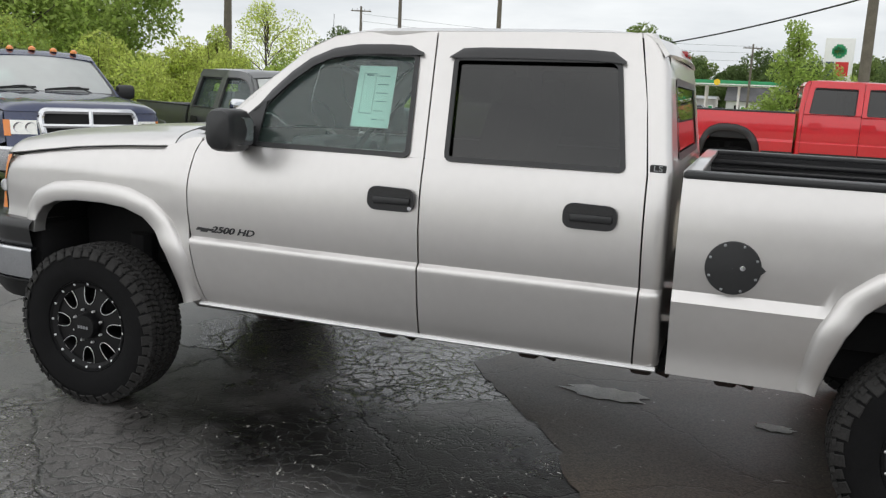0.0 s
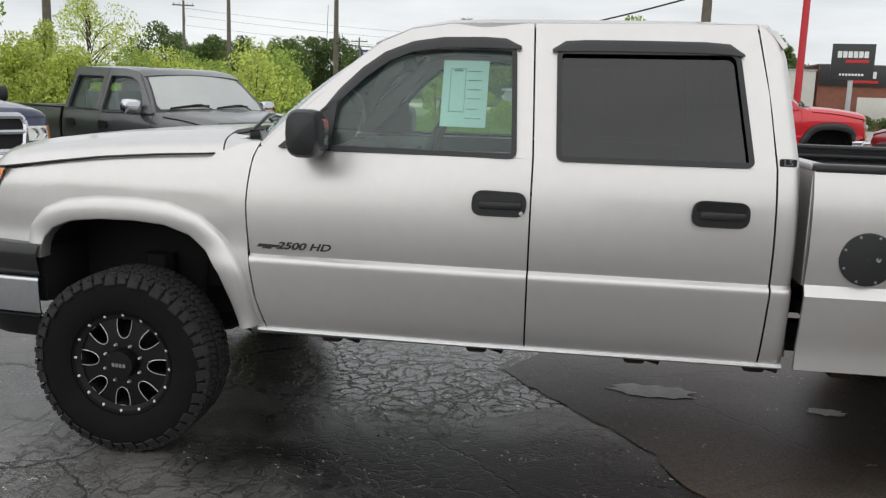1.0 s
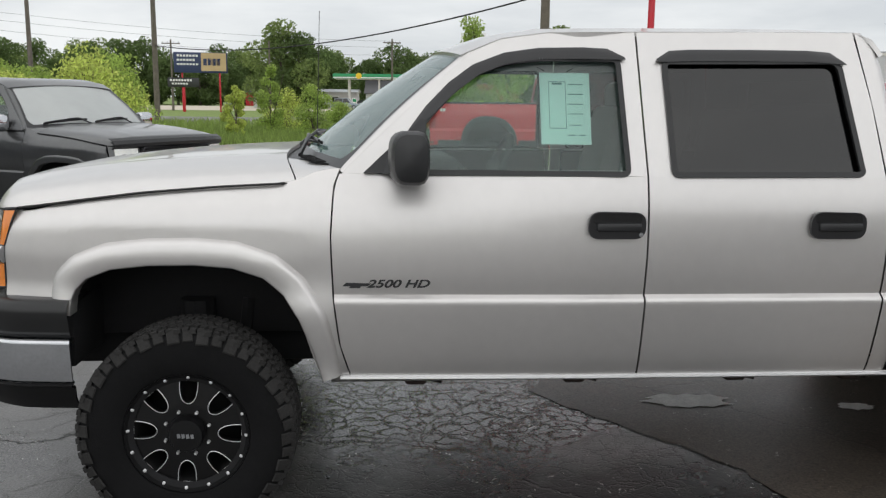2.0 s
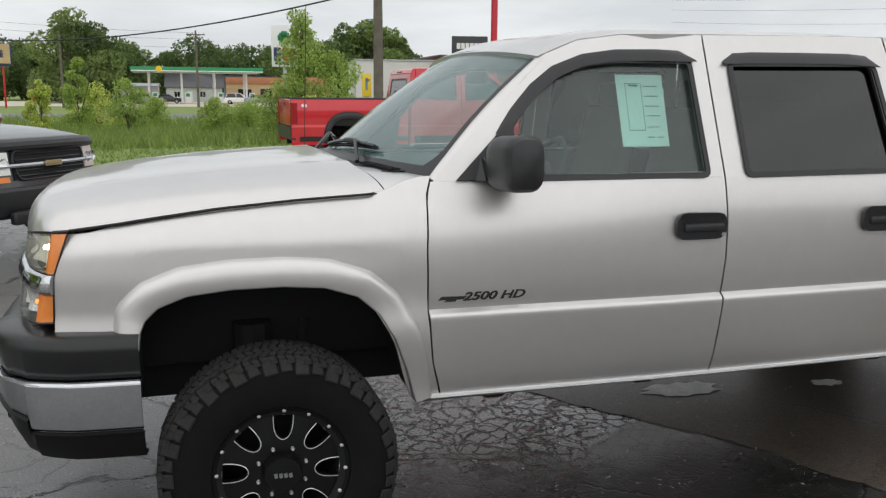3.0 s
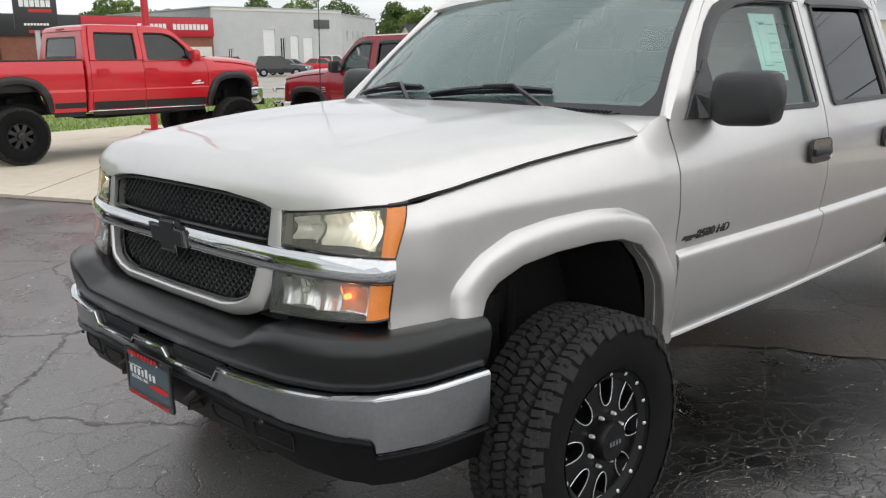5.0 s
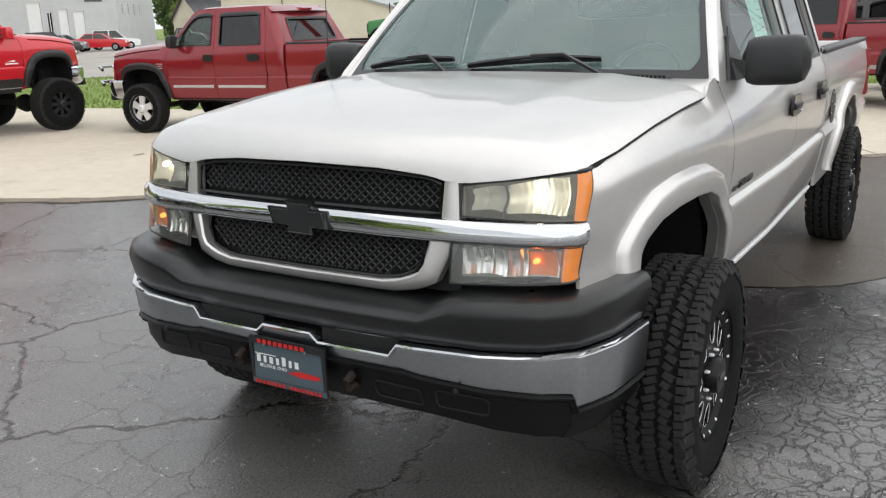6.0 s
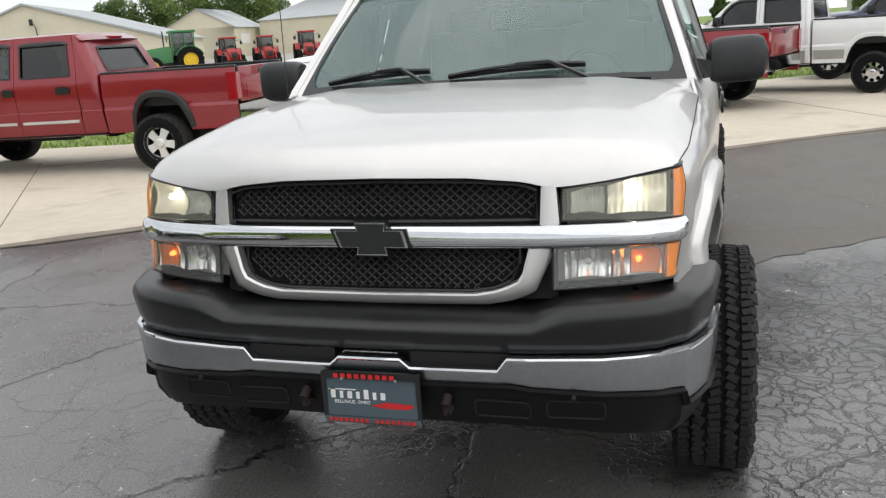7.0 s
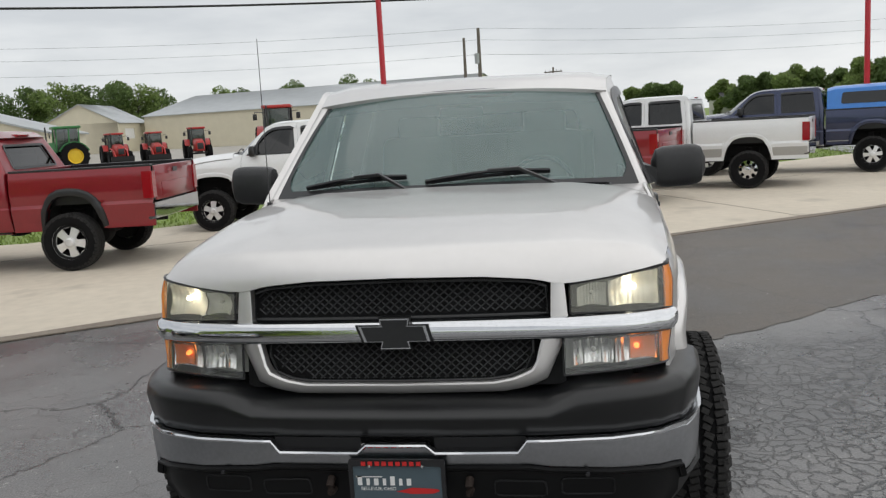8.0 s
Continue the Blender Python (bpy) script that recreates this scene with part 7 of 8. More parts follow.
def building(name, label, p0, p1, depth, h, wall, roofm, openings=(), bands=(), gable=0.0, z=-0.03, dado=None):
    """A building on a front line p0 to p1, its body behind that line. openings: (from, to, sill, head, kind); bands: (from, to, low, high, material, proud)."""
    d = Vector((p1[0] - p0[0], p1[1] - p0[1]))
    L = d.length
    t = thing(name, label, "building", m=pose(p0[0], p0[1], z, 0, 0, math.degrees(math.atan2(d.y, d.x))))
    th = 0.25
    bm = bmesh.new()
    holes = [[(a, s), (b, s), (b, e), (a, e)] for a, b, s, e, k in openings]
    fill(bm, [[(0, 0), (L, 0), (L, h), (0, h)]] + holes, lambda a, b: (a, 0, b))
    if openings:
        bmesh.ops.recalc_face_normals(bm, faces=bm.faces)
    ex = bmesh.ops.extrude_face_region(bm, geom=bm.faces[:])
    for v in ex["geom"]:
        if isinstance(v, bmesh.types.BMVert):
            v.co.y += th
    box(bm, (th / 2, depth / 2 + th / 2, h / 2), (th, depth - th, h))
    box(bm, (L - th / 2, depth / 2 + th / 2, h / 2), (th, depth - th, h))
    box(bm, (L / 2, depth, h / 2), (L, th, h))
    if gable:
        for x in (0.0, L - th):
            loft(bm, [[(x + k, 0, h), (x + k, depth, h), (x + k, depth / 2, h + gable)] for k in (0, th)])
    wl = part("wall", bm, wall, t)
    if dado:
        bm = bmesh.new()
        box(bm, (L / 2, -0.02, dado[0] / 2), (L, 0.03, dado[0]))
        part("dado", bm, dado[1], wl)
    bm = bmesh.new()
    if gable:
        o = 0.35
        for s0, s1 in ((0, 1), (1, 0)):
            y0, y1 = (-o, depth / 2) if s1 else (depth + o, depth / 2)
            z0 = h - o * gable / (depth / 2)
            loft(bm, [[(x, y0, z0), (x, y1, h + gable), (x, y1, h + gable + 0.10), (x, y0, z0 + 0.10)] for x in (-o, L + o)])
    else:
        box(bm, (L / 2, depth / 2, h - 0.12), (L - 2 * th, depth - 2 * th, 0.2))
        box(bm, (L / 2, 0.1, h + 0.06), (L + 0.1, 0.36, 0.14), 0.02)
        box(bm, (0.1, depth / 2, h + 0.06), (0.36, depth, 0.14), 0.02)
        box(bm, (L - 0.1, depth / 2, h + 0.06), (0.36, depth, 0.14), 0.02)
    part("roof", bm, roofm, t)
    for a, b, s, e, kind in openings:
        if kind == "window":
            bm = bmesh.new()
            for q in ((a, s, b, s + 0.08), (a, e - 0.08, b, e), (a, s, a + 0.07, e), (b - 0.07, s, b, e), ((a + b) / 2 - 0.03, s, (a + b) / 2 + 0.03, e)):
                box(bm, ((q[0] + q[2]) / 2, 0.12, (q[1] + q[3]) / 2), (q[2] - q[0], 0.08, q[3] - q[1]))
            w = part("window", bm, WHITE, t)
            bm = bmesh.new()
            box(bm, ((a + b) / 2, 0.14, (s + e) / 2), (b - a - 0.04, 0.02, e - s - 0.04))
            part("pane", bm, DARKPANE, w)
        else:
            bm = bmesh.new()
            box(bm, ((a + b) / 2, 0.14, (s + e) / 2), (b - a, 0.06, e - s))
            for q in np.linspace(s + 0.5, e - 0.3, 4):
                box(bm, ((a + b) / 2, 0.10, q), (b - a - 0.1, 0.02, 0.04))
            part("door", bm, WHITE if kind == "door" else DARKPANE, t)
    for a, b, lo, hi, mt, proud in bands:
        bm = bmesh.new()
        box(bm, ((a + b) / 2, -proud / 2 - 0.004, (lo + hi) / 2), (b - a, proud, hi - lo), 0.01)
        part("fascia", bm, mt, t)
    return t


def bars(parent, name, material, m, cells):
    for x, z, w, h in cells:
        bm = bmesh.new()
        box(bm, (x, 0, z), (w, 0.03, h))
        for v in bm.verts:
            v.co = m @ v.co
        part(name, bm, material, parent)


def word_bars(x0, z, n, w, h, gap):
    return [(x0 + i * (w + gap), z, w, h) for i in range(n)]


# farm-machine dealer: pale blank wing, brick front with a red and charcoal fascia, long grey block hall
building("showroom_wing", "blank off-white wall wing of a low shop", (15.0, 72.5), (22.3, 71.5), 12, 4.7, PALEWALL, ROOFGREY)
shop = building("machine_shop", "low brick shop with a red and charcoal sign fascia", (22.6, 71.8), (41.2, 71.2), 18, 5.2, BRICK, ROOFDARK,
                [(4.2, 5.6, 1.0, 2.3, "window"), (7.4, 8.8, 1.0, 2.3, "window"), (13.6, 15.0, 0.9, 2.4, "window"), (11.0, 12.1, 0.05, 2.3, "glassdoor"), (16.6, 17.6, 1.0, 2.3, "window")],
                [(0, 6.4, 3.6, 5.25, BLACKFASCIA, 0.2), (6.4, 18.6, 3.6, 5.25, REDFASCIA, 0.25), (3.2, 10.0, 0.7, 2.7, PALEWALL, 0.02), (12.8, 18.4, 0.7, 2.7, PALEWALL, 0.02)])
bars(shop, "fascia_mark", WHITE, Matrix.Translation((0, -0.24, 0)), word_bars(1.6, 4.5, 6, 0.42, 0.55, 0.10))
bars(shop, "fascia_mark", REDINK, Matrix.Translation((0, -0.24, 0)), [(3.4, 3.95, 2.4, 0.22)])
bars(shop, "fascia_mark", WHITE, Matrix.Translation((0, -0.30, 0)), word_bars(11.4, 4.45, 7, 0.30, 0.50, 0.09) + word_bars(14.7, 4.45, 9, 0.30, 0.50, 0.09))
hall = building("block_hall", "long pale grey block workshop hall with roller doors", (41.4, 71.6), (56.9, 71.7), 22, 6.3, GREYBLOCK, ROOFGREY,
                [(1.6, 2.1, 0.8, 2.6, "window"), (5.6, 7.0, 1.2, 4.4, "door"), (7.6, 8.2, 1.4, 3.6, "window"), (8.8, 9.8, 0.05, 3.8, "door"), (10.4, 11.6, 0.05, 3.6, "door")],
                [(11.8, 13.8, 4.5, 5.4, ROOFDARK, 0.06), (0.05, 15.4, 6.05, 6.3, PALEWALL, 0.05)])
building("block_annex", "pale grey end wall with small high windows", (57.1, 71.9), (69.4, 80.8), 16, 6.0, GREYBLOCK, ROOFGREY,
         [(1.5, 2.1, 3.2, 4.4, "window"), (3.8, 4.4, 3.2, 4.4, "window"), (6.1, 6.7, 3.2, 4.4, "window"), (8.4, 9.0, 3.2, 4.4, "window")], dado=(2.8, GREYBLOCK))
# the two roadside pylons
def pylon(name, label, x, y, w, lo, hi, material, cells, turn=0.0, post=GALV, posts=1):
    t = thing(name, label, "sign", m=pose(x, y, -0.03, 0, 0, turn))
    for k in range(posts):
        bm = bmesh.new()
        px_ = 0 if posts == 1 else (-w * 0.35 + k * w * 0.7)
        box(bm, (px_, 0.15, lo / 2), (0.35 if posts == 1 else 0.2, 0.2, lo + 0.1), 0.02)
        part("post", bm, post, t)
    bm = bmesh.new()
    box(bm, (0, 0.12, (lo + hi) / 2), (w, 0.35, hi - lo), 0.04)
    p = part("panel", bm, material, t)
    for mt, cc in cells:
        bars(p, "panel_mark", mt, Matrix.Translation((0, -0.065, 0)), cc)
    return t


pylon("dealer_pylon", "charcoal roadside sign panel with white and red bars", 23.4, 66.0, 3.0, 3.9, 6.6, BLACKFASCIA,
      [(WHITE, word_bars(-0.95, 5.8, 6, 0.30, 0.48, 0.07)), (REDINK, [(0.3, 5.3, 1.6, 0.22)]), (WHITE, word_bars(-0.8, 4.3, 8, 0.16, 0.16, 0.06))], -12, GALV)
pylon("station_pylon", "tall white station sign with green and yellow rosette", 10.2, 84.0, 2.5, 4.4, 8.4, WHITE,
      [(GREENF, [(0, 7.2, 1.25, 0.55), (0, 7.2, 0.55, 1.25), (0, 7.2, 0.95, 0.95)]), (YELLOW, [(0, 7.2, 0.8, 0.3), (0, 7.2, 0.3, 0.8)]), (REDINK, [(0.35, 5.6, 1.1, 1.3)]), (BLUEP, [(-0.7, 5.6, 0.7, 1.3)]), (BLUEP, word_bars(-0.8, 4.75, 5, 0.25, 0.25, 0.1))], -8, GALV)
pylon("message_board", "dark blue and tan roadside message board", -20.5, 103.0, 6.2, 4.6, 7.0, BLUEP,
      [(WHITE, word_bars(-2.6, 6.6, 7, 0.26, 0.25, 0.1) + word_bars(-2.6, 6.1, 6, 0.26, 0.25, 0.1) + word_bars(-2.6, 5.6, 7, 0.26, 0.2, 0.1)), (TANW, [(1.5, 5.9, 2.9, 2.1)]), (BLUEP, word_bars(0.5, 5.9, 4, 0.42, 0.8, 0.1))], 10, REDFASCIA, 2)
pylon("message_board", "black roadside letter board on a red post", -22.4, 102.0, 3.6, 2.9, 4.0, BLACKFASCIA,
      [(WHITE, word_bars(-1.4, 3.7, 8, 0.22, 0.22, 0.1) + word_bars(-1.2, 3.3, 6, 0.22, 0.2, 0.1))], 10, REDFASCIA)
pylon("arrow_sign", "yellow warning board with a black mark", 14.6, 66.0, 0.75, 1.6, 3.4, YELLOW, [(INK, [(0, 2.6, 0.18, 1.0), (0.1, 2.9, 0.3, 0.2)])], -14)

# petrol station
st = thing("station_canopy", "flat petrol station canopy with a green fascia on posts", "canopy", m=pose(-6.8, 143.0, -0.03))
bm = bmesh.new()
box(bm, (10.2, 5.0, 5.35), (20.4, 10.0, 0.55), 0.04)
part("deck", bm, WHITE, st)
bm = bmesh.new()
box(bm, (10.2, -0.06, 5.45), (20.6, 0.12, 0.80), 0.02)
fa = part("fascia", bm, GREENF, st)
bm = bmesh.new()
box(bm, (10.2, -0.135, 5.22), (20.5, 0.03, 0.16))
part("fascia_stripe", bm, WHITE, fa)
bm = bmesh.new()
lathe(bm, [(0.5, -0.02), (0.5, -0.05), (0.01, -0.06)], 14, "y", (4.2, -0.12, 5.5))
part("rosette", bm, YELLOW, fa)
for x in (2.5, 7.6, 12.8, 17.9):
    for y in (2.4, 7.6):
        bm = bmesh.new()
        box(bm, (x, y, 2.55), (0.32, 0.32, 5.1), 0.02)
        part("column", bm, WHITE, st)
for x in (2.5, 7.6, 12.8, 17.9):
    pu = thing("fuel_pump", "white and green petrol pump on its island", "fuel pump", "pumps under the canopy", m=pose(-6.8 + x + 0.9, 145.4, -0.03))
    bm = bmesh.new()
    box(bm, (0, 0, 0.1), (2.6, 0.9, 0.2), 0.04)
    part("island", bm, CONCRETE, pu)
    bm = bmesh.new()
    box(bm, (0, 0, 1.0), (0.9, 0.5, 1.7), 0.05)
    part("cabinet", bm, WHITE, pu)
    bm = bmesh.new()
    box(bm, (0, -0.26, 1.45), (0.6, 0.04, 0.5))
    part("display", bm, GREENF, pu)
building("station_shop", "tan station shop with a terracotta front", (8.5, 158), (30.0, 155), 10, 4.6, TANW, ROOFDARK, [(2, 4.5, 0.6, 2.6, "window"), (6, 8, 0.05, 2.6, "glassdoor"), (10, 13, 0.6, 2.6, "window"), (15, 18, 0.6, 2.6, "window")],
         [(0, 21, 3.4, 4.6, ORANGEW, 0.15), (14, 21, 0.0, 4.7, ORANGEW, 0.1)])
building("red_shop", "low shop with a red front", (31, 150), (44, 147), 9, 4.4, ORANGEW, ROOFDARK, [(1, 4, 0.5, 2.4, "window"), (6, 9, 0.5, 2.4, "window")], [(0, 12.5, 3.0, 4.3, REDFASCIA, 0.15)])
for i, (x, y, w, dp, h, g, wl) in enumerate(((-2.0, 182, 11, 9, 3.0, 2.6, GREYBLOCK), (9.5, 186, 10, 9, 3.0, 2.4, STEELB), (-21, 150, 5, 6, 2.5, 0.7, WHITE), (-14.5, 160, 11, 9, 2.9, 0.5, GREYBLOCK))):
    building("house", "small distant house with a dark pitched roof", (x, y), (x + w, y - 0.5), dp, h, wl, ROOFDARK if i < 2 else ROOFGREY, [(1.5, 2.7, 0.9, 2.1, "window")] + ([(4.2, 5.1, 0.05, 2.1, "door"), (6.5, 7.7, 0.9, 2.1, "window")] if w > 8 else []), gable=g)
building("red_barn", "small distant red barn", (-28, 188), (-22, 188), 6, 3.0, REDFASCIA, ROOFDARK, gable=1.6)

# cream sheds behind the tractors
ms = thing("metal_shed", "big cream metal shed with plain gabled end wall", "building", m=pose(64.8, 65.3, -0.03, 0, 0, -67.2))
prof = [(0, 0), (18.3, 0), (18.3, 3.0), (5.6, 6.7), (0, 4.5)]
bm = bmesh.new()
loft(bm, [[(x, y, z) for x, z in prof] for y in (0, 24)])
part("wall", bm, SIDING, ms)
bm = bmesh.new()
loft(bm, [[(x, y, z) for x, z in ((-0.3, 4.40), (5.6, 6.72), (18.7, 2.90), (18.7, 3.08), (5.6, 6.90), (-0.3, 4.58))] for y in (-0.3, 24.3)])
part("roof", bm, ROOFGREY, ms)
bm = bmesh.new()
tube(bm, [(6.6, -0.15, 3.4), (6.6, -0.3, 4.6), (6.4, -0.5, 5.0)], 0.05, 6)
box(bm, (6.3, -0.5, 5.1), (0.3, 0.3, 0.6), 0.05)
part("wall_lamp", bm, SATIN, ms)
building("long_shed", "long cream metal shed with a grey pitched roof", (138.4, 73.0), (125.0, 17.5), 30, 5.8, SIDING, ROOFGREY, [(40.0, 44.0, 0.05, 3.6, "door")], gable=3.6)
building("gable_shed", "cream metal shed with a wide sliding door", (127.6, 71.9), (143.1, 74.8), 12, 4.9, SIDING, ROOFGREY, [(3.0, 8.0, 2.2, 3.9, "door")], gable=3.1)
building("far_house", "distant pale yellow house", (75, 79), (85, 75), 9, 3.0, SIDING, ROOFDARK, [(1.5, 2.7, 0.9, 2.1, "window"), (6.5, 7.7, 0.9, 2.1, "window")], gable=2.6)
building("far_house", "distant pale house among trees", (162, -28), (164, -42), 10, 3.0, PALEWALL, ROOFDARK, [(2, 3.2, 0.9, 2.1, "window"), (8, 9.5, 0.9, 2.1, "window")], gable=2.2)
# low dealership behind the camera, seen only in the windows' reflections
building("sales_office", "low dealership office with a dark flat fascia", (36.0, -17.0), (3.0, -21.0), 12, 4.2, PALEWALL, ROOFDARK, [(4, 8, 0.6, 2.6, "window"), (11, 15, 0.6, 2.6, "window"), (18, 20, 0.05, 2.5, "glassdoor"), (23, 28, 0.6, 2.6, "window")],
         [(0, 33.2, 2.9, 4.2, BLACKFASCIA, 0.5)])


def tractor(x, y, turn, body, rims, k=1.0, loader=False):
    t = thing("tractor", ("green tractor with yellow wheels" if body is TGREEN else "red farm tractor with a glazed cab") + (" and front loader" if loader else "") + " on gravel", "tractor", "tractors in a row", m=pose(x, y, -0.01, 0, 0, turn) @ Matrix.Diagonal((k, k, k, 1)))
    bm = bmesh.new()
    loft(bm, [[(xx, yy * w, z0 + (z1 - z0) * zz) for yy, zz in ((-1, 0), (1, 0), (1, 0.75), (0.75, 1), (-0.75, 1), (-1, 0.75))] for xx, w, z0, z1 in ((-1.95, 0.30, 0.85, 1.45), (-1.85, 0.36, 0.75, 1.60), (-0.6, 0.40, 0.75, 1.75), (0.0, 0.42, 0.75, 1.78))])
    part("engine_hood", bm, body, t)
    bm = bmesh.new()
    box(bm, (-0.3, 0, 0.72), (2.9, 0.42, 0.36), 0.04)
    box(bm, (-1.25, 0, 0.55), (0.2, 1.5, 0.16), 0.03)
    box(bm, (0.95, 0, 0.78), (0.3, 1.7, 0.26), 0.04)
    part("chassis", bm, SATIN, t)
    bm = bmesh.new()
    box(bm, (-1.98, 0, 1.15), (0.04, 0.5, 0.5), 0.01)
    part("radiator_grille", bm, SATIN, t)
    for xx, yy in ((0.02, -0.62), (0.02, 0.62), (1.35, -0.66), (1.35, 0.66), (0.75, -0.7), (0.75, 0.7)):
        bm = bmesh.new()
        tube(bm, [(xx, yy, 1.15), (xx + 0.08, yy * 0.93, 2.62)], 0.045, 6)
        part("cab_post", bm, body if body is TGREEN else SATIN, t)
    bm = bmesh.new()
    box(bm, (0.75, 0, 2.68), (1.65, 1.45, 0.16), 0.06)
    part("cab_roof", bm, body, t)
    bm = bmesh.new()
    box(bm, (0.72, 0, 1.9), (1.30, 1.22, 1.40), 0.02)
    part("cab_glass", bm, TINTCAB, t)
    bm = bmesh.new()
    tube(bm, [(-0.35, 0.42, 1.7), (-0.35, 0.46, 2.75)], 0.045, 8)
    part("exhaust", bm, SATIN, t)
    for s in (-1, 1):
        bm = bmesh.new()
        tube(bm, [(0.05, s * 0.62, 2.4), (-0.05, s * 1.05, 2.45), (-0.05, s * 1.05, 2.25)], 0.02, 5)
        box(bm, (-0.05, s * 1.05, 2.2), (0.04, 0.2, 0.3), 0.01)
        part("mirror", bm, SATIN, t)
        bm = bmesh.new()
        loft(bm, [[(1.0 + 0.98 * math.cos(a), s * yy, 0.80 + 0.98 * math.sin(a)) for yy in (0.60, 1.05)] + [(1.0 + 0.92 * math.cos(a), s * yy, 0.80 + 0.92 * math.sin(a)) for yy in (1.05, 0.60)] for a in np.linspace(0.4, 2.7, 10)])
        part("fender", bm, body, t)
        for cx, R, w, yy in ((1.0, 0.86, 0.46, 0.92), (-1.3, 0.58, 0.34, 0.82)):
            bm = bmesh.new()
            lathe(bm, [(R * 0.55, -w / 2), (R * 0.8, -w * 0.52), (R * 0.95, -w * 0.45), (R * 0.96, w * 0.45), (R * 0.8, w * 0.52), (R * 0.55, w / 2)], 26, "y", (cx, s * yy, R))
            for i in range(18):
                a = 2 * math.pi * i / 18
                for q in (-1, 1):
                    m = Matrix.Translation((cx, s * yy, R)) @ Matrix.Rotation(-a - 0.09 * q, 4, "Y") @ Matrix.Translation((0, q * w * 0.24, R * 0.965)) @ Matrix.Rotation(q * 0.7, 4, "Z")
                    box(bm, (0, 0, 0), (0.06, w * 0.55, R * 0.09), 0, m)
            wh = part("wheel", bm, RUBBER, t)
            bm = bmesh.new()
            lathe(bm, [(R * 0.56, -w * 0.42), (R * 0.45, -w * 0.2), (R * 0.2, -w * 0.25), (0.01, -w * 0.25), (0.01, w * 0.25), (R * 0.2, w * 0.25), (R * 0.45, w * 0.2), (R * 0.56, w * 0.42)], 20, "y", (cx, s * yy, R))
            part("rim", bm, rims, wh)
    if loader:
        bm = bmesh.new()
        for s in (-1, 1):
            tube(bm, [(0.0, s * 0.55, 1.45), (-1.5, s * 0.55, 1.25), (-2.35, s * 0.5, 0.45)], 0.07, 6)
        part("loader_arm", bm, body, t)
        bm = bmesh.new()
        loft(bm, [[(-2.4, y, 0.75), (-2.3, y, 0.15), (-2.85, y, 0.06), (-2.87, y, 0.10), (-2.36, y, 0.2), (-2.46, y, 0.75)] for y in (-0.95, 0.95)])
        part("bucket", bm, SATIN, t)
    return t


TINTCAB = glass("cab_glass", (0.25, 0.30, 0.30), ior=1.7)
tractor(52.8, 35.6, -48, TGREEN, TYEL, 1.12)
tractor(60.1, 35.0, 40, TRED, SATIN, 0.90, True)
tractor(61.6, 32.5, 35, TRED, SATIN, 0.88, True)
tractor(63.4, 29.7, 30, TRED, SATIN, 0.95, False)
tractor(49.0, 17.8, 15, TRED, SATIN, 1.28, False)


def car(x, y, turn, paint, label, suv=True, group="cars by the buildings"):
    t = thing("car", label, "car", group, m=pose(x, y, 0.0, 0, 0, turn))
    hr = 1.72 if suv else 1.45
    bm = bmesh.new()
    loft(bm, [[(xx, -0.9 * w, 0.32), (xx, -0.93 * w, 0.6), (xx, -0.88 * w, zt), (xx, 0.88 * w, zt), (xx, 0.93 * w, 0.6), (xx, 0.9 * w, 0.32)]
              for xx, w, zt in ((-2.35, 0.86, 0.70), (-2.2, 0.95, 0.88), (-1.0, 1.0, 1.02), (-0.6, 1.0, 1.05), (1.6, 1.0, 1.08), (2.15, 0.97, 1.05), (2.35, 0.90, 0.85))])
    part("body", bm, paint, t)
    bm = bmesh.new()
    loft(bm, [[(xa, -0.86, 1.0), (xb, -0.66, hr), (xb, 0.66, hr), (xa, 0.86, 1.0)] for xa, xb in ((-0.95, -0.25), (-0.3, 0.0), (1.2, 1.0), (2.1 if suv else 1.7, 1.75 if suv else 1.1))])
    part("cabin_glass", bm, DARKPANE, t)
    bm = bmesh.new()
    box(bm, (0.72 if suv else 0.45, 0, hr + 0.01), (2.0 if suv else 1.4, 1.34, 0.07), 0.03)
    for s in (-1, 1):
        for xa, xb in ((-0.95, -0.25), (0.45, 0.42), (2.05 if suv else 1.65, 1.72 if suv else 1.1)):
            tube(bm, [(xa, s * 0.87, 1.0), (xb, s * 0.67, hr)], 0.04, 5)
    part("roof", bm, paint, t)
    for s in (-1, 1):
        for cx in (-1.4, 1.4):
            bm = bmesh.new()
            lathe(bm, [(0.2, -0.10), (0.33, -0.11), (0.35, 0), (0.33, 0.11), (0.2, 0.1)], 18, "y", (cx, s * 0.86, 0.35))
            w = part("wheel", bm, RUBBER, t)
            bm = bmesh.new()
            lathe(bm, [(0.21, -0.10), (0.18, -0.06), (0.01, -0.07), (0.01, 0.07), (0.18, 0.06), (0.21, 0.10)], 14, "y", (cx, s * 0.86, 0.35))
            part("rim", bm, STEEL, w)
        bm = bmesh.new()
        box(bm, (-2.28, s * 0.66, 0.74), (0.12, 0.34, 0.14), 0.03)
        part("headlight", bm, REFLECTOR, t)
        bm = bmesh.new()
        box(bm, (2.28, s * 0.70, 0.84), (0.10, 0.26, 0.18), 0.03)
        part("tail_light", bm, REDLENS, t)
    return t


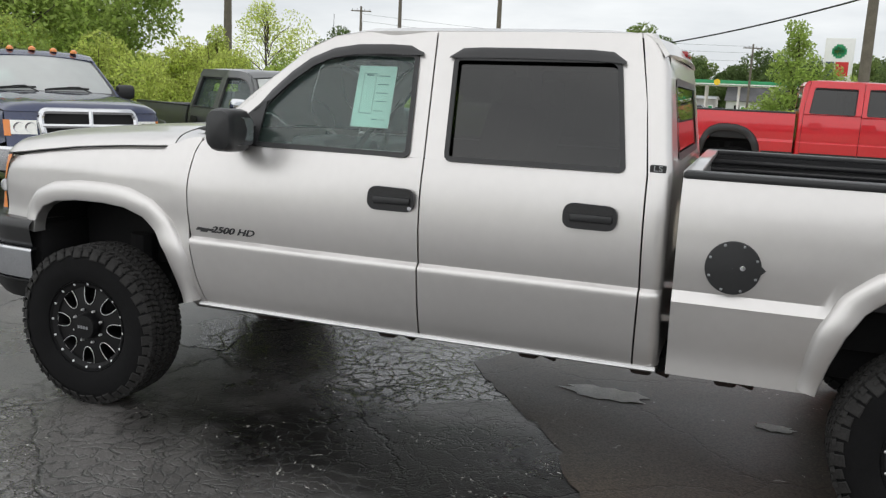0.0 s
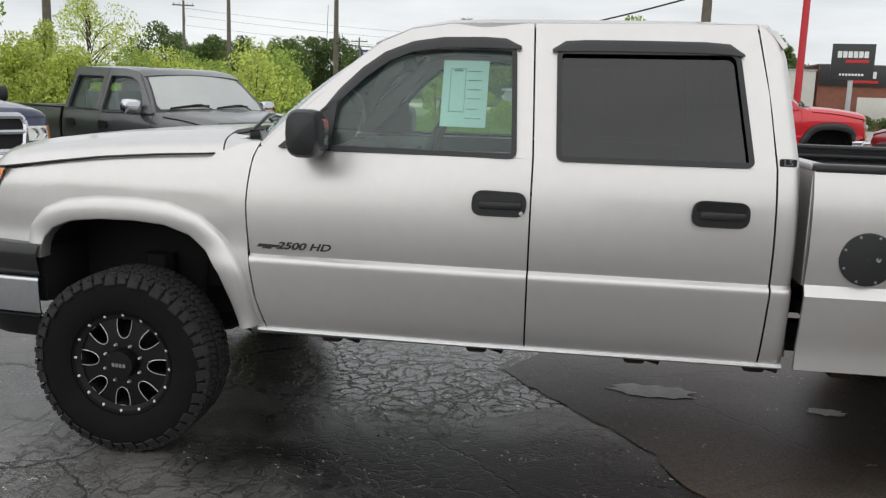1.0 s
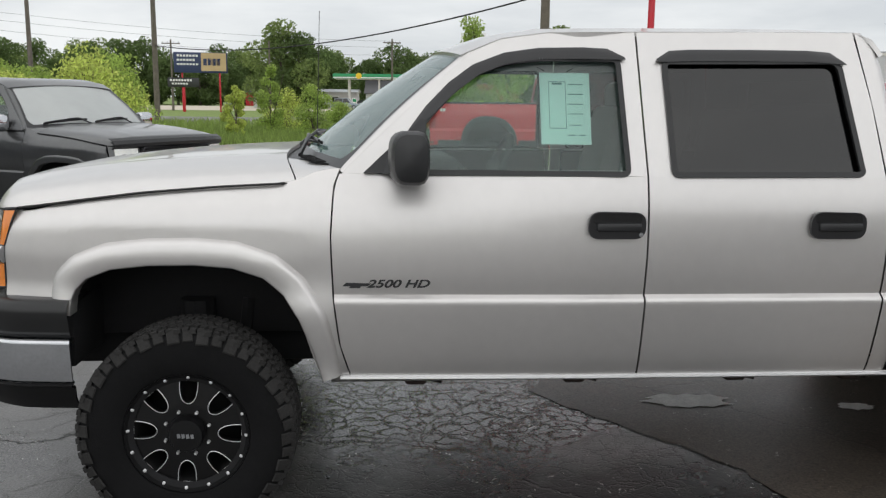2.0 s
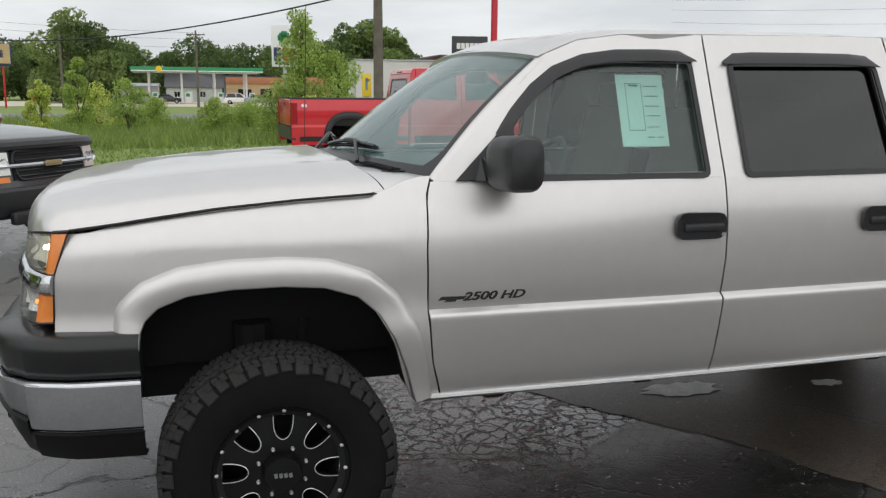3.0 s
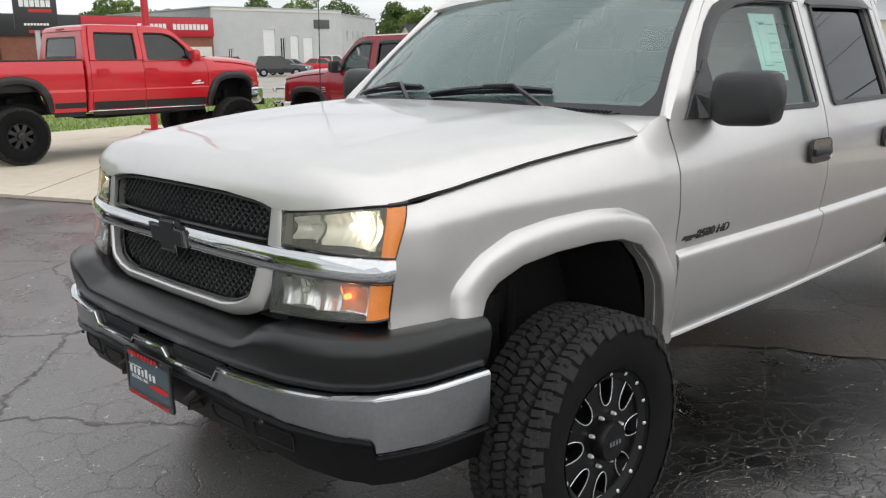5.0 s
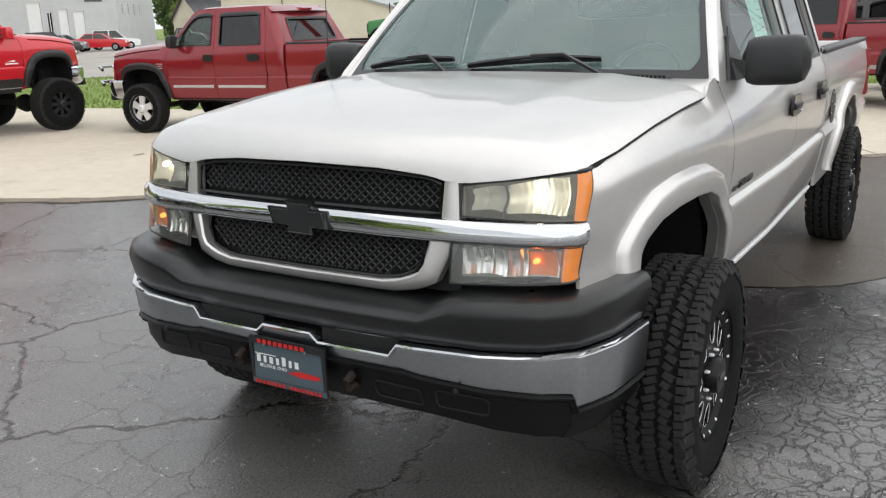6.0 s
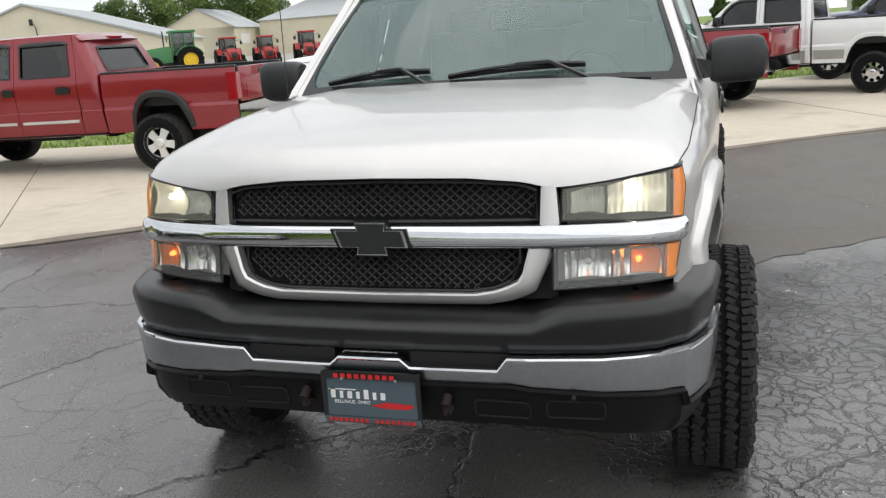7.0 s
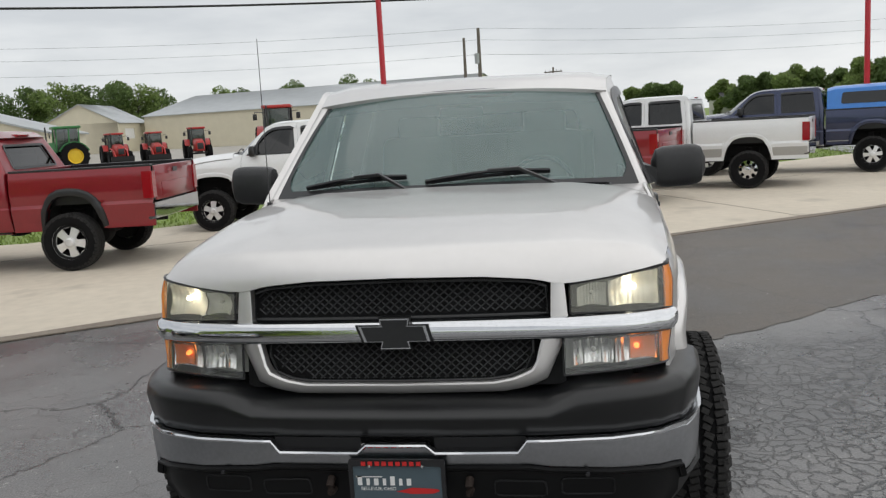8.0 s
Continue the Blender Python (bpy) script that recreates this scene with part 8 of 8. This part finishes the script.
car(42.4, 62.5, 150, BLACKP, "black sport utility car beside the grey hall")
car(40.5, 66.5, 150, MAROON, "dark red car beside the grey hall")
car(46.2, 66.2, 120, STEELB, "grey-blue saloon beside the grey hall", False)
car(48.6, 64.2, 130, REDP, "red car beside the grey hall", False)
car(52.2, 67.0, 150, WHITEP, "white car beside the grey hall")
for i, (x, y, p) in enumerate(((-4.5, 138, STEELB), (-1.5, 147, BLACKP), (9.5, 140, WHITEP), (12.5, 139, STEELB), (20, 138, BLACKP), (24, 139, STEELB))):
    car(x, y, 170 + 10 * (i % 2), p, "distant car near the petrol station", i % 2 == 0, "cars at the station")
for i, (x, y, p) in enumerate(((66, 72, BLACKP), (70, 73, STEELB), (74, 74, WHITEP), (150, -12, WHITEP))):
    car(x, y, 60, p, "distant parked car at the yard", True, "cars in the yard")
# hedge by the shop
for i, (x, y) in enumerate(((19.2, 69.5), (20.6, 69.6), (25.5, 69.4), (28.0, 69.2), (31, 69.0), (34, 68.8), (37.5, 68.6))):
    tree(x, y, 1.9 if i < 2 else 0.9, 1.2, 1200, 0.14, LEAFD, 500 + i, "clipped dark hedge bush by the shop", 0.06, 0.1, 12, "bush", "hedge bushes", stems=2)
# pale patches and oil spots on the asphalt
def patch(x, y, rx, ry, mt, seed, label, z=0.009):
    r = random.Random(seed)
    bm = bmesh.new()
    n = 22
    lp = [(x + rx * (0.75 + 0.4 * r.random()) * math.cos(2 * math.pi * i / n), y + ry * (0.75 + 0.4 * r.random()) * math.sin(2 * math.pi * i / n)) for i in range(n)]
    fill(bm, [lp], lambda a, b: (a, b, z))
    return tagged(new("stain", finish("stain", bm, mt)), label, "stain", kind="structure")


PALESPOT = mat("dried_pale_spill", (0.70, 0.69, 0.67), 0.6, var=0.25, scale=9)
OIL = mat("oil_stain", (0.03, 0.028, 0.027), 0.4, var=0.3, scale=8)
patch(2.58, 0.31, 0.26, 0.13, PALESPOT, 1, "pale dried spill under the truck")
patch(3.53, 0.17, 0.11, 0.06, PALESPOT, 2, "pale dried spill under the truck")
for i, (x, y, r_) in enumerate(((-0.2, 10.6, 0.35), (0.3, 9.9, 0.16), (-1.2, 8.6, 0.2))):
    patch(x, y, r_, r_ * 0.5, OIL, 10 + i, "dark oil spots on the asphalt")
for i, (x, y, r_) in enumerate(((5.2, 8.2, 0.10),)):
    patch(x, y, r_, r_ * 0.5, JOINT, 20 + i, "brown stain on the concrete", 0.0175)
